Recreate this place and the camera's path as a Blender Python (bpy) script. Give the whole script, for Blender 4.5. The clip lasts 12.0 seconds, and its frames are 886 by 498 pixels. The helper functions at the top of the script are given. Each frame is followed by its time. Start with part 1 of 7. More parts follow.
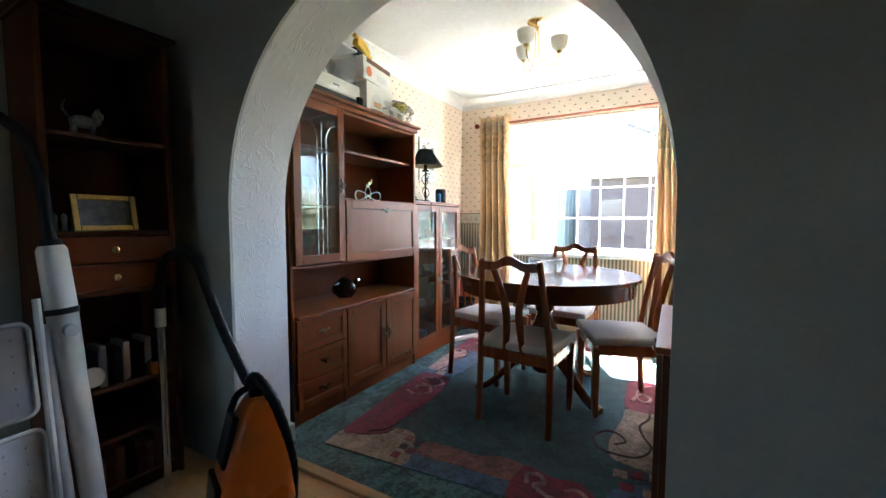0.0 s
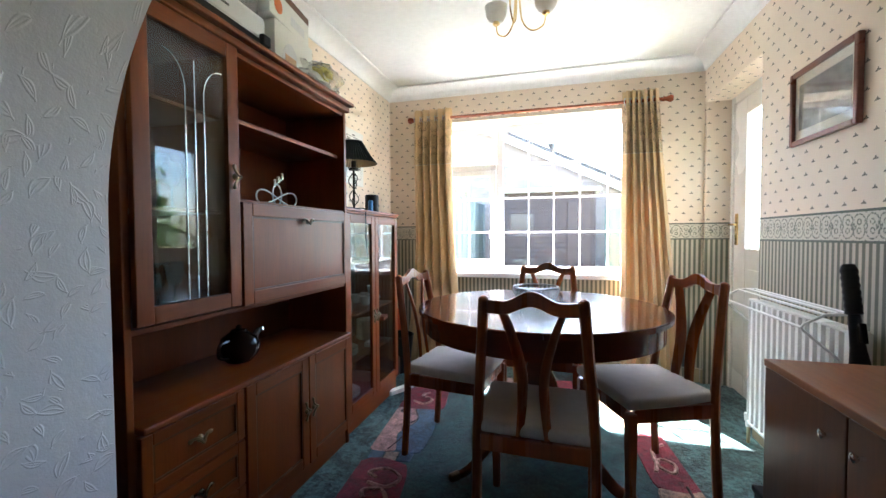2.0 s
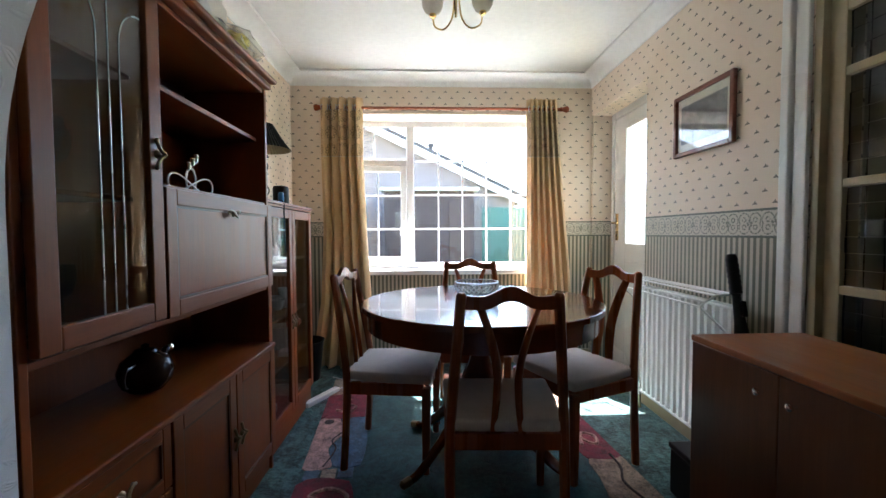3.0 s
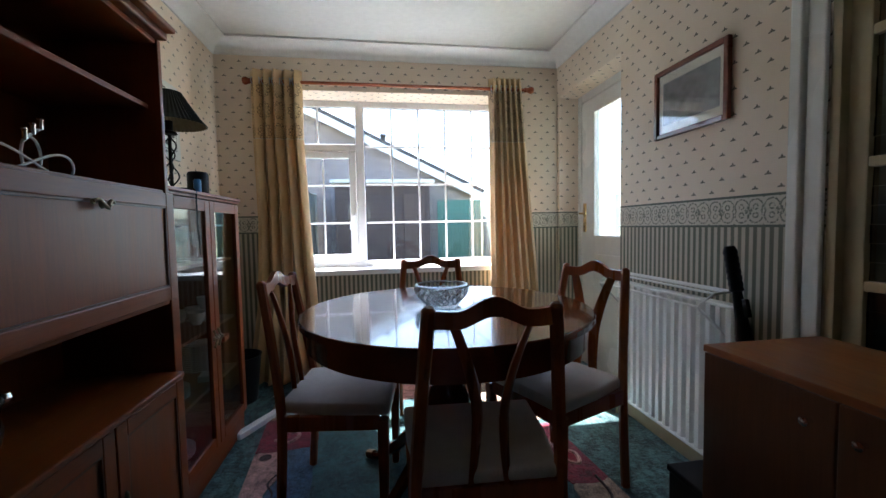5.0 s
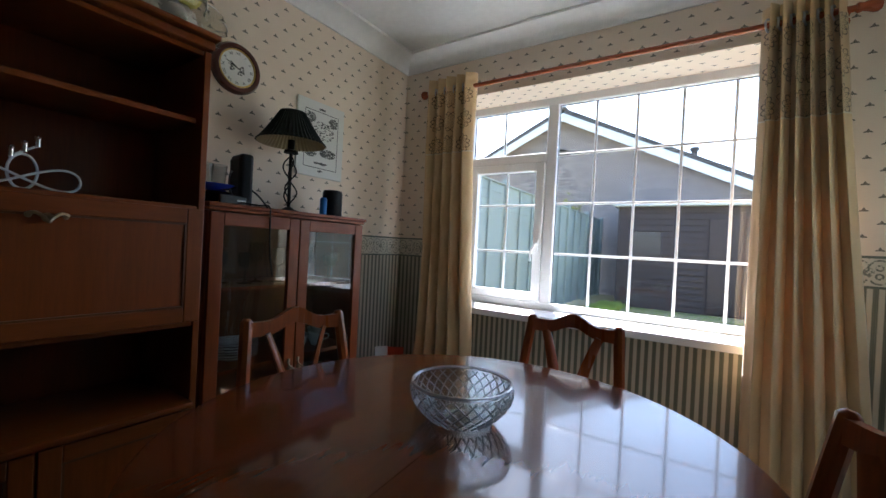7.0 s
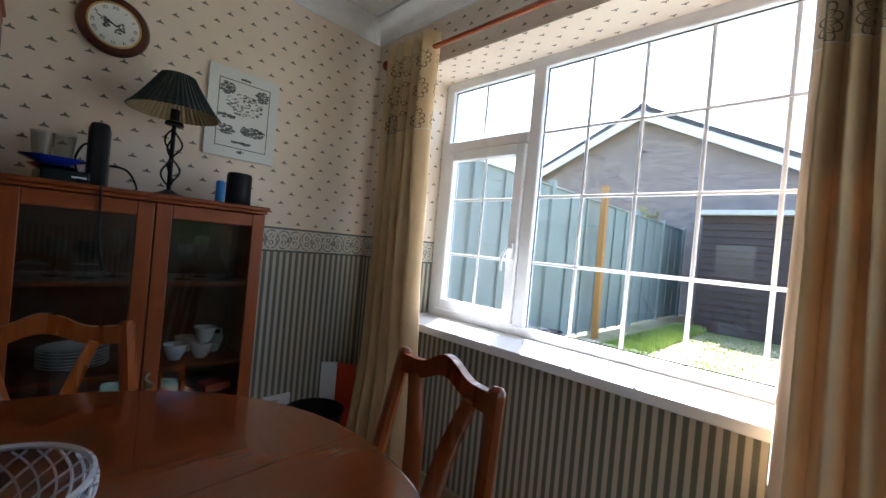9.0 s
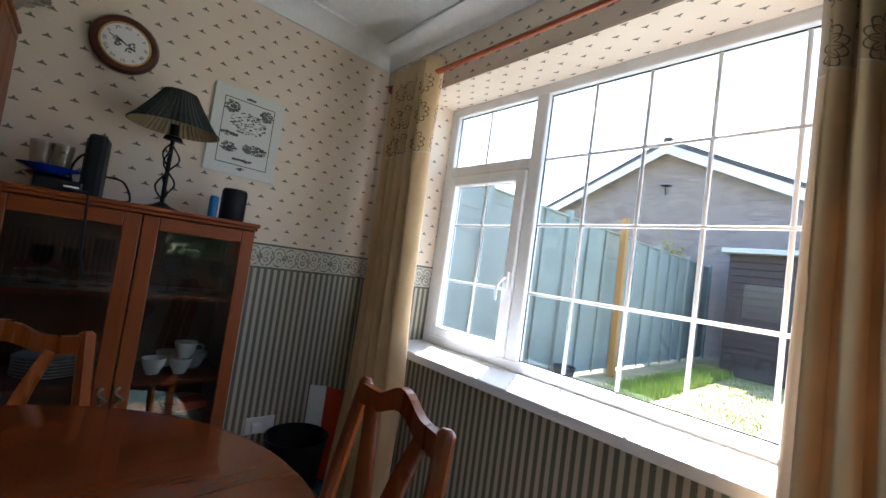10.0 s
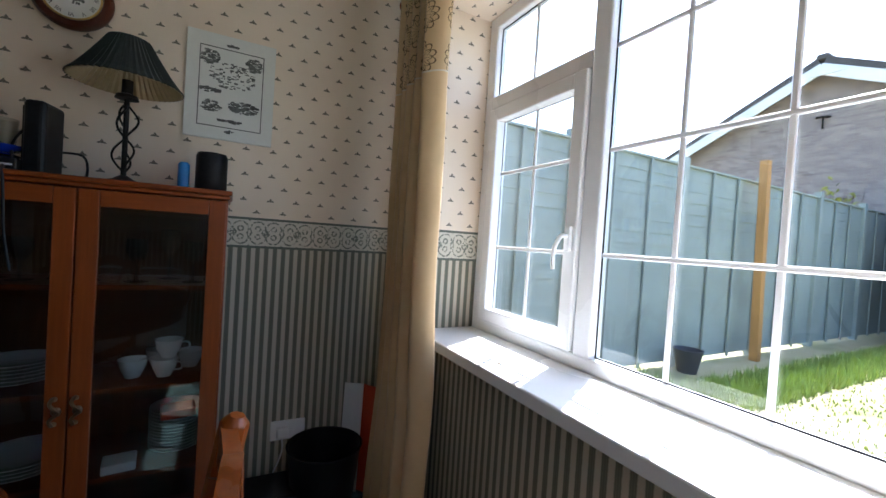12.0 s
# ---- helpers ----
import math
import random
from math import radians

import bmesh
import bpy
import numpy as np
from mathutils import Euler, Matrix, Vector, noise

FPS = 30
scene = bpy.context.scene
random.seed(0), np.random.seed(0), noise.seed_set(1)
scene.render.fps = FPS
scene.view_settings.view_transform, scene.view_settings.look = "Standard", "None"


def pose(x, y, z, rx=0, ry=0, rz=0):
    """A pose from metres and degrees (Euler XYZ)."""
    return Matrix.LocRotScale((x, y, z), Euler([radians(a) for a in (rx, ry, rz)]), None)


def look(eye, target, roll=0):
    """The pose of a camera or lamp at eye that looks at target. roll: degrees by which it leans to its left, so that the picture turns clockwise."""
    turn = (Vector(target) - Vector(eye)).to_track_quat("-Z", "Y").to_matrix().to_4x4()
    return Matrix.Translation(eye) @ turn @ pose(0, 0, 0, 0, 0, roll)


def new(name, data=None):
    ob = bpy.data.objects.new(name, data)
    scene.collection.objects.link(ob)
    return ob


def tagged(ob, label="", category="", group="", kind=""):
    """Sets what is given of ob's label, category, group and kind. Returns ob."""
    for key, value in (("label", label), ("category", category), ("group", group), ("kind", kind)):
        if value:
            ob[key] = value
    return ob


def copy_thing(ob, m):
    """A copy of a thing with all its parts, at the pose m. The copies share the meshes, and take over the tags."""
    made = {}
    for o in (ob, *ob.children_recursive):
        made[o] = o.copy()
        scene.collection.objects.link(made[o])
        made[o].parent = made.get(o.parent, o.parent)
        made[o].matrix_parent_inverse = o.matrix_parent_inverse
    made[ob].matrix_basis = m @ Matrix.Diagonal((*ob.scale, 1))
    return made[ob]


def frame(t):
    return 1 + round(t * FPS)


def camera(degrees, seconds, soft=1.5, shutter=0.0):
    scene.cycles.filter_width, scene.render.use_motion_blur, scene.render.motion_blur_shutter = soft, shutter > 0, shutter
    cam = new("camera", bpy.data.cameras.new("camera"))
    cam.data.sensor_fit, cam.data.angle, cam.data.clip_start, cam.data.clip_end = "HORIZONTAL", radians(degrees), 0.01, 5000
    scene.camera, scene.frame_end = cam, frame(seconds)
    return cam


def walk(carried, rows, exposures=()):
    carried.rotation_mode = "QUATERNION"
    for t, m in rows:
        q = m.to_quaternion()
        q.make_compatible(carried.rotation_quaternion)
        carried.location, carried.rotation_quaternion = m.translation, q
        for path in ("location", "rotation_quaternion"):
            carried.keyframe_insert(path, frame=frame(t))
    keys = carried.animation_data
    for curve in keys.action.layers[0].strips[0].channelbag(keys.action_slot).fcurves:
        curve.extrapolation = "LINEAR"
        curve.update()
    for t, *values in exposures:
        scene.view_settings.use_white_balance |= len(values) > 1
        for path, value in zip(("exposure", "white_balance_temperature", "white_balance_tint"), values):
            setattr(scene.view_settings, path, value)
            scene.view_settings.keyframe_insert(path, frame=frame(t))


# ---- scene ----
cam = camera(95.6, 12.0)
PATH = [
    (0, (0.908, 1.143, 1.158), (-0.089, 2.871, 1.021), 0.1),
    (0.5, (0.876, 1.244, 1.155), (-0.134, 2.958, 0.953), 0.7),
    (1, (0.637, 1.443, 1.151), (-0.2, 3.253, 1.006), -1.4),
    (1.5, (0.423, 1.647, 1.144), (-0.383, 3.473, 1.026), -1.5),
    (2, (0.231, 1.796, 1.16), (-0.306, 3.722, 1.097), -0.3),
    (2.5, (-0.047, 1.824, 1.156), (-0.035, 3.822, 1.079), -1.8),
    (4.3, (-0.193, 1.915, 1.146), (-0.055, 3.909, 1.073), 0.8),
    (4.5, (-0.219, 2.013, 1.155), (0.004, 3.998, 1.067), -0.7),
    (5, (-0.116, 2.182, 1.151), (0.187, 4.155, 1.04), -1.1),
    (5.5, (0.121, 2.336, 1.173), (0.107, 4.335, 1.112), -0.2),
    (6, (0.321, 2.565, 1.185), (0.097, 4.551, 1.242), 0.2),
    (6.5, (0.487, 2.827, 1.179), (-0.242, 4.688, 1.241), 1.1),
    (6.7, (0.532, 2.937, 1.195), (-0.386, 4.714, 1.211), 2.4),
    (8.3, (0.739, 3.709, 1.219), (-0.635, 5.163, 1.259), 1.8),
    (8.5, (0.741, 3.776, 1.216), (-0.515, 5.332, 1.246), 2.2),
    (9, (0.824, 3.935, 1.231), (-0.578, 5.361, 1.221), 5.3),
    (9.5, (0.844, 4.02, 1.233), (-0.553, 5.451, 1.26), 6.2),
    (10, (0.873, 4.071, 1.243), (-0.61, 5.408, 1.35), 8.0),
    (10.5, (0.812, 4.128, 1.241), (-0.575, 5.567, 1.318), 5.0),
    (11, (0.815, 4.323, 1.229), (-0.761, 5.554, 1.261), 3.2),
    (11.5, (0.783, 4.459, 1.23), (-0.832, 5.638, 1.272), 2.4),
    (12, (0.62, 4.631, 1.206), (-1.147, 5.567, 1.168), 3.7),
]
walk(cam, [(t, look(eye, target, roll)) for t, eye, target, roll in PATH],
     [(t, stops, 5880 if t < 3 else 5650, 13) for t, stops in ((0.0, 5.5), (1.0, 5.35), (1.6, 5.05), (2.0, 4.85), (2.5, 4.5), (2.7, 4.4), (4.3, 3.7), (5.0, 3.4), (5.5, 3.25), (6.5, 2.95), (8.3, 2.95), (9.5, 3.05), (12.0, 2.82))])

# ---- light ----
world = bpy.data.worlds.new("world")
scene.world = world
world.use_nodes = True
wn = world.node_tree
sky = wn.nodes.new("ShaderNodeTexSky")
sky.sky_type, sky.sun_disc = "NISHITA", False
SUN_TO = Vector((-0.29, 0.53, 0.83)).normalized()
sky.sun_elevation = math.asin(SUN_TO.z)
sky.sun_rotation = math.atan2(SUN_TO.x, SUN_TO.y)
sky.air_density, sky.dust_density = 1.0, 2.0
wn.links.new(sky.outputs[0], wn.nodes["Background"].inputs[0])
wn.nodes["Background"].inputs[1].default_value = 0.15
sun = new("sun", bpy.data.lights.new("sun", "SUN"))
sun.data.energy, sun.data.angle, sun.data.color = 4.2, radians(0.53), (1.0, 0.95, 0.86)
sun.matrix_world = look((0, 0, 20), Vector((0, 0, 20)) - SUN_TO)


# ---- materials ----
def shader(name):
    m = bpy.data.materials.new(name)
    m.use_nodes = True
    nt = m.node_tree
    return m, nt, nt.nodes["Principled BSDF"]


def put(nt, kind, **values):
    n = nt.nodes.new(kind)
    for k, v in values.items():
        n.inputs[k.replace("_", " ")].default_value = v
    return n


def calc(nt, op, a, b=0.0, c=0.0):
    n = nt.nodes.new("ShaderNodeMath")
    n.operation = op
    for i, v in enumerate((a, b, c)):
        if isinstance(v, (int, float)):
            n.inputs[i].default_value = v
        else:
            nt.links.new(v, n.inputs[i])
    return n.outputs[0]


def blend(nt, fac, a, b, mode="MIX"):
    n = nt.nodes.new("ShaderNodeMix")
    n.data_type, n.blend_type = "RGBA", mode
    for sock, v in ((n.inputs[0], fac), (n.inputs[6], a), (n.inputs[7], b)):
        if isinstance(v, (int, float)):
            sock.default_value = v
        elif isinstance(v, tuple):
            sock.default_value = (*v, 1)
        else:
            nt.links.new(v, sock)
    return n.outputs[2]


def place(nt, scale=(1, 1, 1), kind="Object"):
    tc = nt.nodes.new("ShaderNodeTexCoord")
    mp = nt.nodes.new("ShaderNodeMapping")
    mp.inputs["Scale"].default_value = scale
    nt.links.new(tc.outputs[kind], mp.inputs[0])
    return mp.outputs[0]


def noisy(nt, vec, scale, detail=4, rough=0.55):
    n = put(nt, "ShaderNodeTexNoise", Scale=scale, Detail=detail, Roughness=rough)
    nt.links.new(vec, n.inputs["Vector"])
    return n.outputs["Fac"]


def span(nt, v, lo, hi, a=0.0, b=1.0):
    n = nt.nodes.new("ShaderNodeMapRange")
    nt.links.new(v, n.inputs[0])
    for i, x in enumerate((lo, hi, a, b)):
        n.inputs[1 + i].default_value = x
    return n.outputs[0]


def bumped(nt, p, height, strength, dist):
    b = put(nt, "ShaderNodeBump", Strength=strength, Distance=dist)
    nt.links.new(height, b.inputs["Height"])
    nt.links.new(b.outputs[0], p.inputs["Normal"])


def plain(name, color, rough=0.5, metal=0.0, grain=40.0, vary=0.12, bump=0.1, dist=0.001, coat=0.0, sheen=0.0):
    """Colour with variation at two scales, and a fine relief."""
    m, nt, p = shader(name)
    v = place(nt)
    fine, wide = noisy(nt, v, grain), noisy(nt, v, grain * 0.07, 3)
    dark = tuple(c * (1 - vary) for c in color)
    light = tuple(min(1, c * (1 + vary)) for c in color)
    mixf = calc(nt, "ADD", calc(nt, "MULTIPLY", fine, 0.5), calc(nt, "MULTIPLY", wide, 0.5))
    nt.links.new(blend(nt, span(nt, mixf, 0.35, 0.65), dark, light), p.inputs["Base Color"])
    nt.links.new(span(nt, wide, 0.3, 0.7, max(0, rough - 0.06), min(1, rough + 0.06)), p.inputs["Roughness"])
    p.inputs["Metallic"].default_value = metal
    p.inputs["Coat Weight"].default_value = coat
    p.inputs["Sheen Weight"].default_value = sheen
    if max(color) < 0.05:
        p.inputs["Specular IOR Level"].default_value = 0.15
    if bump:
        bumped(nt, p, fine, bump, dist)
    return m


def wood(name, color, axis="z", rough=0.3, coat=0.3, contrast=0.35, fine=90.0, gloss=0.3, relief=0.06):
    """Stained, lacquered timber with the grain along one axis."""
    m, nt, p = shader(name)
    s = {"x": (0.06, 1, 1), "y": (1, 0.06, 1), "z": (1, 1, 0.06)}[axis]
    v = place(nt, s)
    g1, g2 = noisy(nt, v, fine, 6, 0.65), noisy(nt, v, fine * 0.12, 3)
    f = calc(nt, "ADD", calc(nt, "MULTIPLY", g1, 0.55), calc(nt, "MULTIPLY", g2, 0.45))
    dark = tuple(c * (1 - contrast) for c in color)
    light = tuple(c * (1 + contrast) for c in color)
    nt.links.new(blend(nt, span(nt, f, 0.36, 0.64), dark, light), p.inputs["Base Color"])
    nt.links.new(span(nt, g2, 0.3, 0.7, rough - 0.05, rough + 0.08), p.inputs["Roughness"])
    p.inputs["Coat Weight"].default_value = coat
    p.inputs["Coat Roughness"].default_value = 0.05
    p.inputs["Specular IOR Level"].default_value = gloss
    bumped(nt, p, g1, relief, 0.001)
    return m


def clear(name, tint=(1, 1, 1), rough=0.0):
    """A flat pane: seen through, with a mirror-like gloss on top."""
    m = bpy.data.materials.new(name)
    m.use_nodes = True
    nt = m.node_tree
    nt.nodes.remove(nt.nodes["Principled BSDF"])
    t = nt.nodes.new("ShaderNodeBsdfTransparent")
    t.inputs[0].default_value = (*tint, 1)
    g = nt.nodes.new("ShaderNodeBsdfGlossy")
    g.inputs["Roughness"].default_value = rough
    lw = nt.nodes.new("ShaderNodeLayerWeight")
    gloss = calc(nt, "ADD", 0.045, calc(nt, "MULTIPLY", calc(nt, "POWER", lw.outputs["Facing"], 5.0), 0.9))
    mix = nt.nodes.new("ShaderNodeMixShader")
    nt.links.new(gloss, mix.inputs[0])
    nt.links.new(t.outputs[0], mix.inputs[1])
    nt.links.new(g.outputs[0], mix.inputs[2])
    nt.links.new(mix.outputs[0], nt.nodes["Material Output"].inputs[0])
    return m


def wallpaper(name, along, level=False):
    """Cream paper with small sprigs above a scrolled border and green stripes below."""
    m, nt, p = shader(name)
    pos = nt.nodes.new("ShaderNodeNewGeometry").outputs["Position"]
    sep = nt.nodes.new("ShaderNodeSeparateXYZ")
    nt.links.new(pos, sep.inputs[0])
    u = sep.outputs["X" if along == "x" else "Y"]
    z = sep.outputs["Z"]
    rise = sep.outputs["Y"] if level else z
    P = 0.105

    def sprig(du, dz):
        a = calc(nt, "SUBTRACT", calc(nt, "FRACT", calc(nt, "DIVIDE", calc(nt, "ADD", u, du + 20 * P), P)), 0.5)
        b = calc(nt, "SUBTRACT", calc(nt, "FRACT", calc(nt, "DIVIDE", calc(nt, "ADD", rise, dz), P)), 0.5)
        a, b = calc(nt, "MULTIPLY", a, P), calc(nt, "MULTIPLY", b, P)
        def spot(ca, cb, ra, rb):
            da = calc(nt, "DIVIDE", calc(nt, "SUBTRACT", calc(nt, "ABSOLUTE", a), ca), ra)
            db = calc(nt, "DIVIDE", calc(nt, "SUBTRACT", b, cb), rb)
            return calc(nt, "LESS_THAN", calc(nt, "ADD", calc(nt, "MULTIPLY", da, da), calc(nt, "MULTIPLY", db, db)), 1.0)

        flower = calc(nt, "MAXIMUM", spot(0.0, 0.002, 0.0056, 0.0064), spot(0.0, 0.0084, 0.0026, 0.0032))
        leaf = calc(nt, "MAXIMUM", spot(0.0074, -0.001, 0.0048, 0.0034), spot(0.0118, -0.0024, 0.0026, 0.0021))
        return calc(nt, "MAXIMUM", flower, leaf)

    marks = calc(nt, "MAXIMUM", sprig(0.0015, -0.0175), sprig(0.0015 + P / 2, P / 2 - 0.0175))
    tiny = noisy(nt, pos, 420, 2)
    marks = calc(nt, "MULTIPLY", marks, span(nt, tiny, 0.28, 0.42))
    paper = blend(nt, span(nt, noisy(nt, pos, 3, 3), 0.3, 0.7), (0.73, 0.605, 0.475), (0.80, 0.685, 0.555))
    upper = blend(nt, calc(nt, "MULTIPLY", marks, 0.85), paper, (0.045, 0.040, 0.028))
    # stripes
    f = calc(nt, "FRACT", calc(nt, "DIVIDE", calc(nt, "ADD", u, 20), 0.0345))
    tri = calc(nt, "ABSOLUTE", calc(nt, "SUBTRACT", f, 0.5))
    thread = noisy(nt, pos, 260, 3)
    band = span(nt, calc(nt, "ADD", tri, calc(nt, "MULTIPLY", calc(nt, "SUBTRACT", thread, 0.5), 0.12)), 0.2, 0.3)
    line = calc(nt, "LESS_THAN", calc(nt, "ABSOLUTE", calc(nt, "SUBTRACT", tri, 0.40)), 0.025)
    stripes = blend(nt, band, (0.50, 0.45, 0.345), (0.115, 0.118, 0.085))
    stripes = blend(nt, calc(nt, "MULTIPLY", line, 0.25), stripes, (0.30, 0.28, 0.21))
    # border of scrolls
    R = 0.13
    bu = calc(nt, "SUBTRACT", calc(nt, "FRACT", calc(nt, "DIVIDE", calc(nt, "ADD", u, 20), R)), 0.5)
    bu = calc(nt, "ABSOLUTE", bu)
    bz = calc(nt, "DIVIDE", calc(nt, "SUBTRACT", z, 1.19), R)
    r1 = calc(nt, "SQRT", calc(nt, "ADD", calc(nt, "POWER", calc(nt, "SUBTRACT", bu, 0.24), 2), calc(nt, "POWER", calc(nt, "SUBTRACT", calc(nt, "ABSOLUTE", bz), 0.13), 2)))
    ring = calc(nt, "LESS_THAN", calc(nt, "ABSOLUTE", calc(nt, "SUBTRACT", calc(nt, "FRACT", calc(nt, "MULTIPLY", r1, 6.5)), 0.5)), 0.17)
    r2 = calc(nt, "SQRT", calc(nt, "ADD", calc(nt, "POWER", bu, 2), calc(nt, "POWER", bz, 2)))
    boss = calc(nt, "LESS_THAN", calc(nt, "ABSOLUTE", calc(nt, "SUBTRACT", r2, 0.10)), 0.035)
    wob = span(nt, noisy(nt, pos, 110, 2), 0.40, 0.52)
    scroll = calc(nt, "MULTIPLY", calc(nt, "MAXIMUM", ring, boss), wob)
    edge = calc(nt, "GREATER_THAN", calc(nt, "ABSOLUTE", calc(nt, "SUBTRACT", z, 1.19)), 0.055)
    border = blend(nt, calc(nt, "MAXIMUM", calc(nt, "MULTIPLY", scroll, 0.9), edge), (0.58, 0.54, 0.44), (0.10, 0.115, 0.09))
    lower = blend(nt, calc(nt, "GREATER_THAN", z, 1.125), stripes, border)
    nt.links.new(blend(nt, calc(nt, "GREATER_THAN", z, 1.255), lower, upper), p.inputs["Base Color"])
    p.inputs["Roughness"].default_value = 0.62
    bumped(nt, p, noisy(nt, pos, 180, 3), 0.12, 0.001)
    return m


def relief_paper(name):
    """White embossed paper with raised twigs and leaves."""
    m, nt, p = shader(name)
    pos = nt.nodes.new("ShaderNodeNewGeometry").outputs["Position"]

    def leaves(scale, size, slim):
        vor = put(nt, "ShaderNodeTexVoronoi", Scale=scale)
        nt.links.new(pos, vor.inputs["Vector"])
        off = nt.nodes.new("ShaderNodeVectorMath")
        off.operation = "SUBTRACT"
        nt.links.new(pos, off.inputs[0])
        nt.links.new(vor.outputs["Position"], off.inputs[1])
        d = nt.nodes.new("ShaderNodeSeparateXYZ")
        nt.links.new(off.outputs[0], d.inputs[0])
        rnd = nt.nodes.new("ShaderNodeSeparateColor")
        nt.links.new(vor.outputs["Color"], rnd.inputs[0])
        th = calc(nt, "MULTIPLY", rnd.outputs[0], 6.283)
        a, b = d.outputs["Y"], calc(nt, "SUBTRACT", d.outputs["Z"], d.outputs["X"])
        c_, s_ = calc(nt, "COSINE", th), calc(nt, "SINE", th)
        u = calc(nt, "ADD", calc(nt, "MULTIPLY", a, c_), calc(nt, "MULTIPLY", b, s_))
        w = calc(nt, "SUBTRACT", calc(nt, "MULTIPLY", b, c_), calc(nt, "MULTIPLY", a, s_))
        bend = calc(nt, "ABSOLUTE", calc(nt, "SUBTRACT", w, calc(nt, "MULTIPLY", calc(nt, "POWER", u, 2.0), 9.0)))
        half = calc(nt, "MULTIPLY", calc(nt, "SUBTRACT", 1.0, calc(nt, "POWER", calc(nt, "DIVIDE", u, size), 2.0)), slim)
        rim = span(nt, calc(nt, "ABSOLUTE", calc(nt, "SUBTRACT", bend, half)), 0.0006, 0.0030, 1.0, 0.0)
        rib = span(nt, bend, 0.0006, 0.0024, 0.8, 0.0)
        inside = calc(nt, "LESS_THAN", calc(nt, "ABSOLUTE", u), size * 1.25)
        return calc(nt, "MULTIPLY", calc(nt, "MULTIPLY", calc(nt, "MAXIMUM", rim, rib), inside), calc(nt, "GREATER_THAN", rnd.outputs[1], 0.3))

    h = calc(nt, "MAXIMUM", leaves(14.0, 0.026, 0.010), leaves(21.0, 0.018, 0.005))
    h = calc(nt, "ADD", h, calc(nt, "ADD", calc(nt, "MULTIPLY", noisy(nt, pos, 200, 2), 0.30), calc(nt, "MULTIPLY", noisy(nt, pos, 38, 3), 0.9)))
    tone = blend(nt, span(nt, noisy(nt, pos, 2.5, 3), 0.3, 0.7), (0.70, 0.70, 0.685), (0.79, 0.79, 0.775))
    nt.links.new(tone, p.inputs["Base Color"])
    p.inputs["Roughness"].default_value = 0.7
    bumped(nt, p, h, 0.42, 0.0026)
    return m


def carpet_mat():
    m, nt, p = shader("carpet pile")
    v = place(nt)
    a, b = noisy(nt, v, 6, 6, 0.75), noisy(nt, v, 230, 3)
    c, d = noisy(nt, place(nt, (1.0, 0.45, 1.0)), 30, 5, 0.8), noisy(nt, place(nt, (0.5, 1.0, 1.0)), 70, 4, 0.7)
    f = calc(nt, "ADD", calc(nt, "MULTIPLY", a, 0.36), calc(nt, "ADD", calc(nt, "MULTIPLY", c, 0.36), calc(nt, "MULTIPLY", d, 0.28)))
    col = blend(nt, span(nt, f, 0.46, 0.55), (0.005, 0.028, 0.029), (0.100, 0.215, 0.205))
    nt.links.new(blend(nt, span(nt, b, 0.48, 0.75, 0.0, 0.6), col, (0.085, 0.15, 0.14)), p.inputs["Base Color"])
    p.inputs["Roughness"].default_value = 0.95
    p.inputs["Sheen Weight"].default_value = 0.15
    bumped(nt, p, calc(nt, "ADD", calc(nt, "MULTIPLY", b, 0.4), d), 0.9, 0.014)
    return m


def pile(name, color, vary=0.62):
    """Cut wool: mottled by hand marks and by single tufts."""
    m, nt, p = shader(name)
    v = place(nt)
    tuft, mark, wide = noisy(nt, v, 240, 3), noisy(nt, v, 45, 5, 0.75), noisy(nt, v, 9, 4, 0.7)
    f = calc(nt, "ADD", calc(nt, "MULTIPLY", tuft, 0.3), calc(nt, "ADD", calc(nt, "MULTIPLY", mark, 0.4), calc(nt, "MULTIPLY", wide, 0.3)))
    dark = tuple(c * (1 - vary) for c in color)
    light = tuple(min(1, c * (1 + vary)) for c in color)
    nt.links.new(blend(nt, span(nt, f, 0.43, 0.58), dark, light), p.inputs["Base Color"])
    p.inputs["Roughness"].default_value = 0.95
    p.inputs["Sheen Weight"].default_value = 0.15
    bumped(nt, p, calc(nt, "ADD", tuft, mark), 0.8, 0.007)
    return m


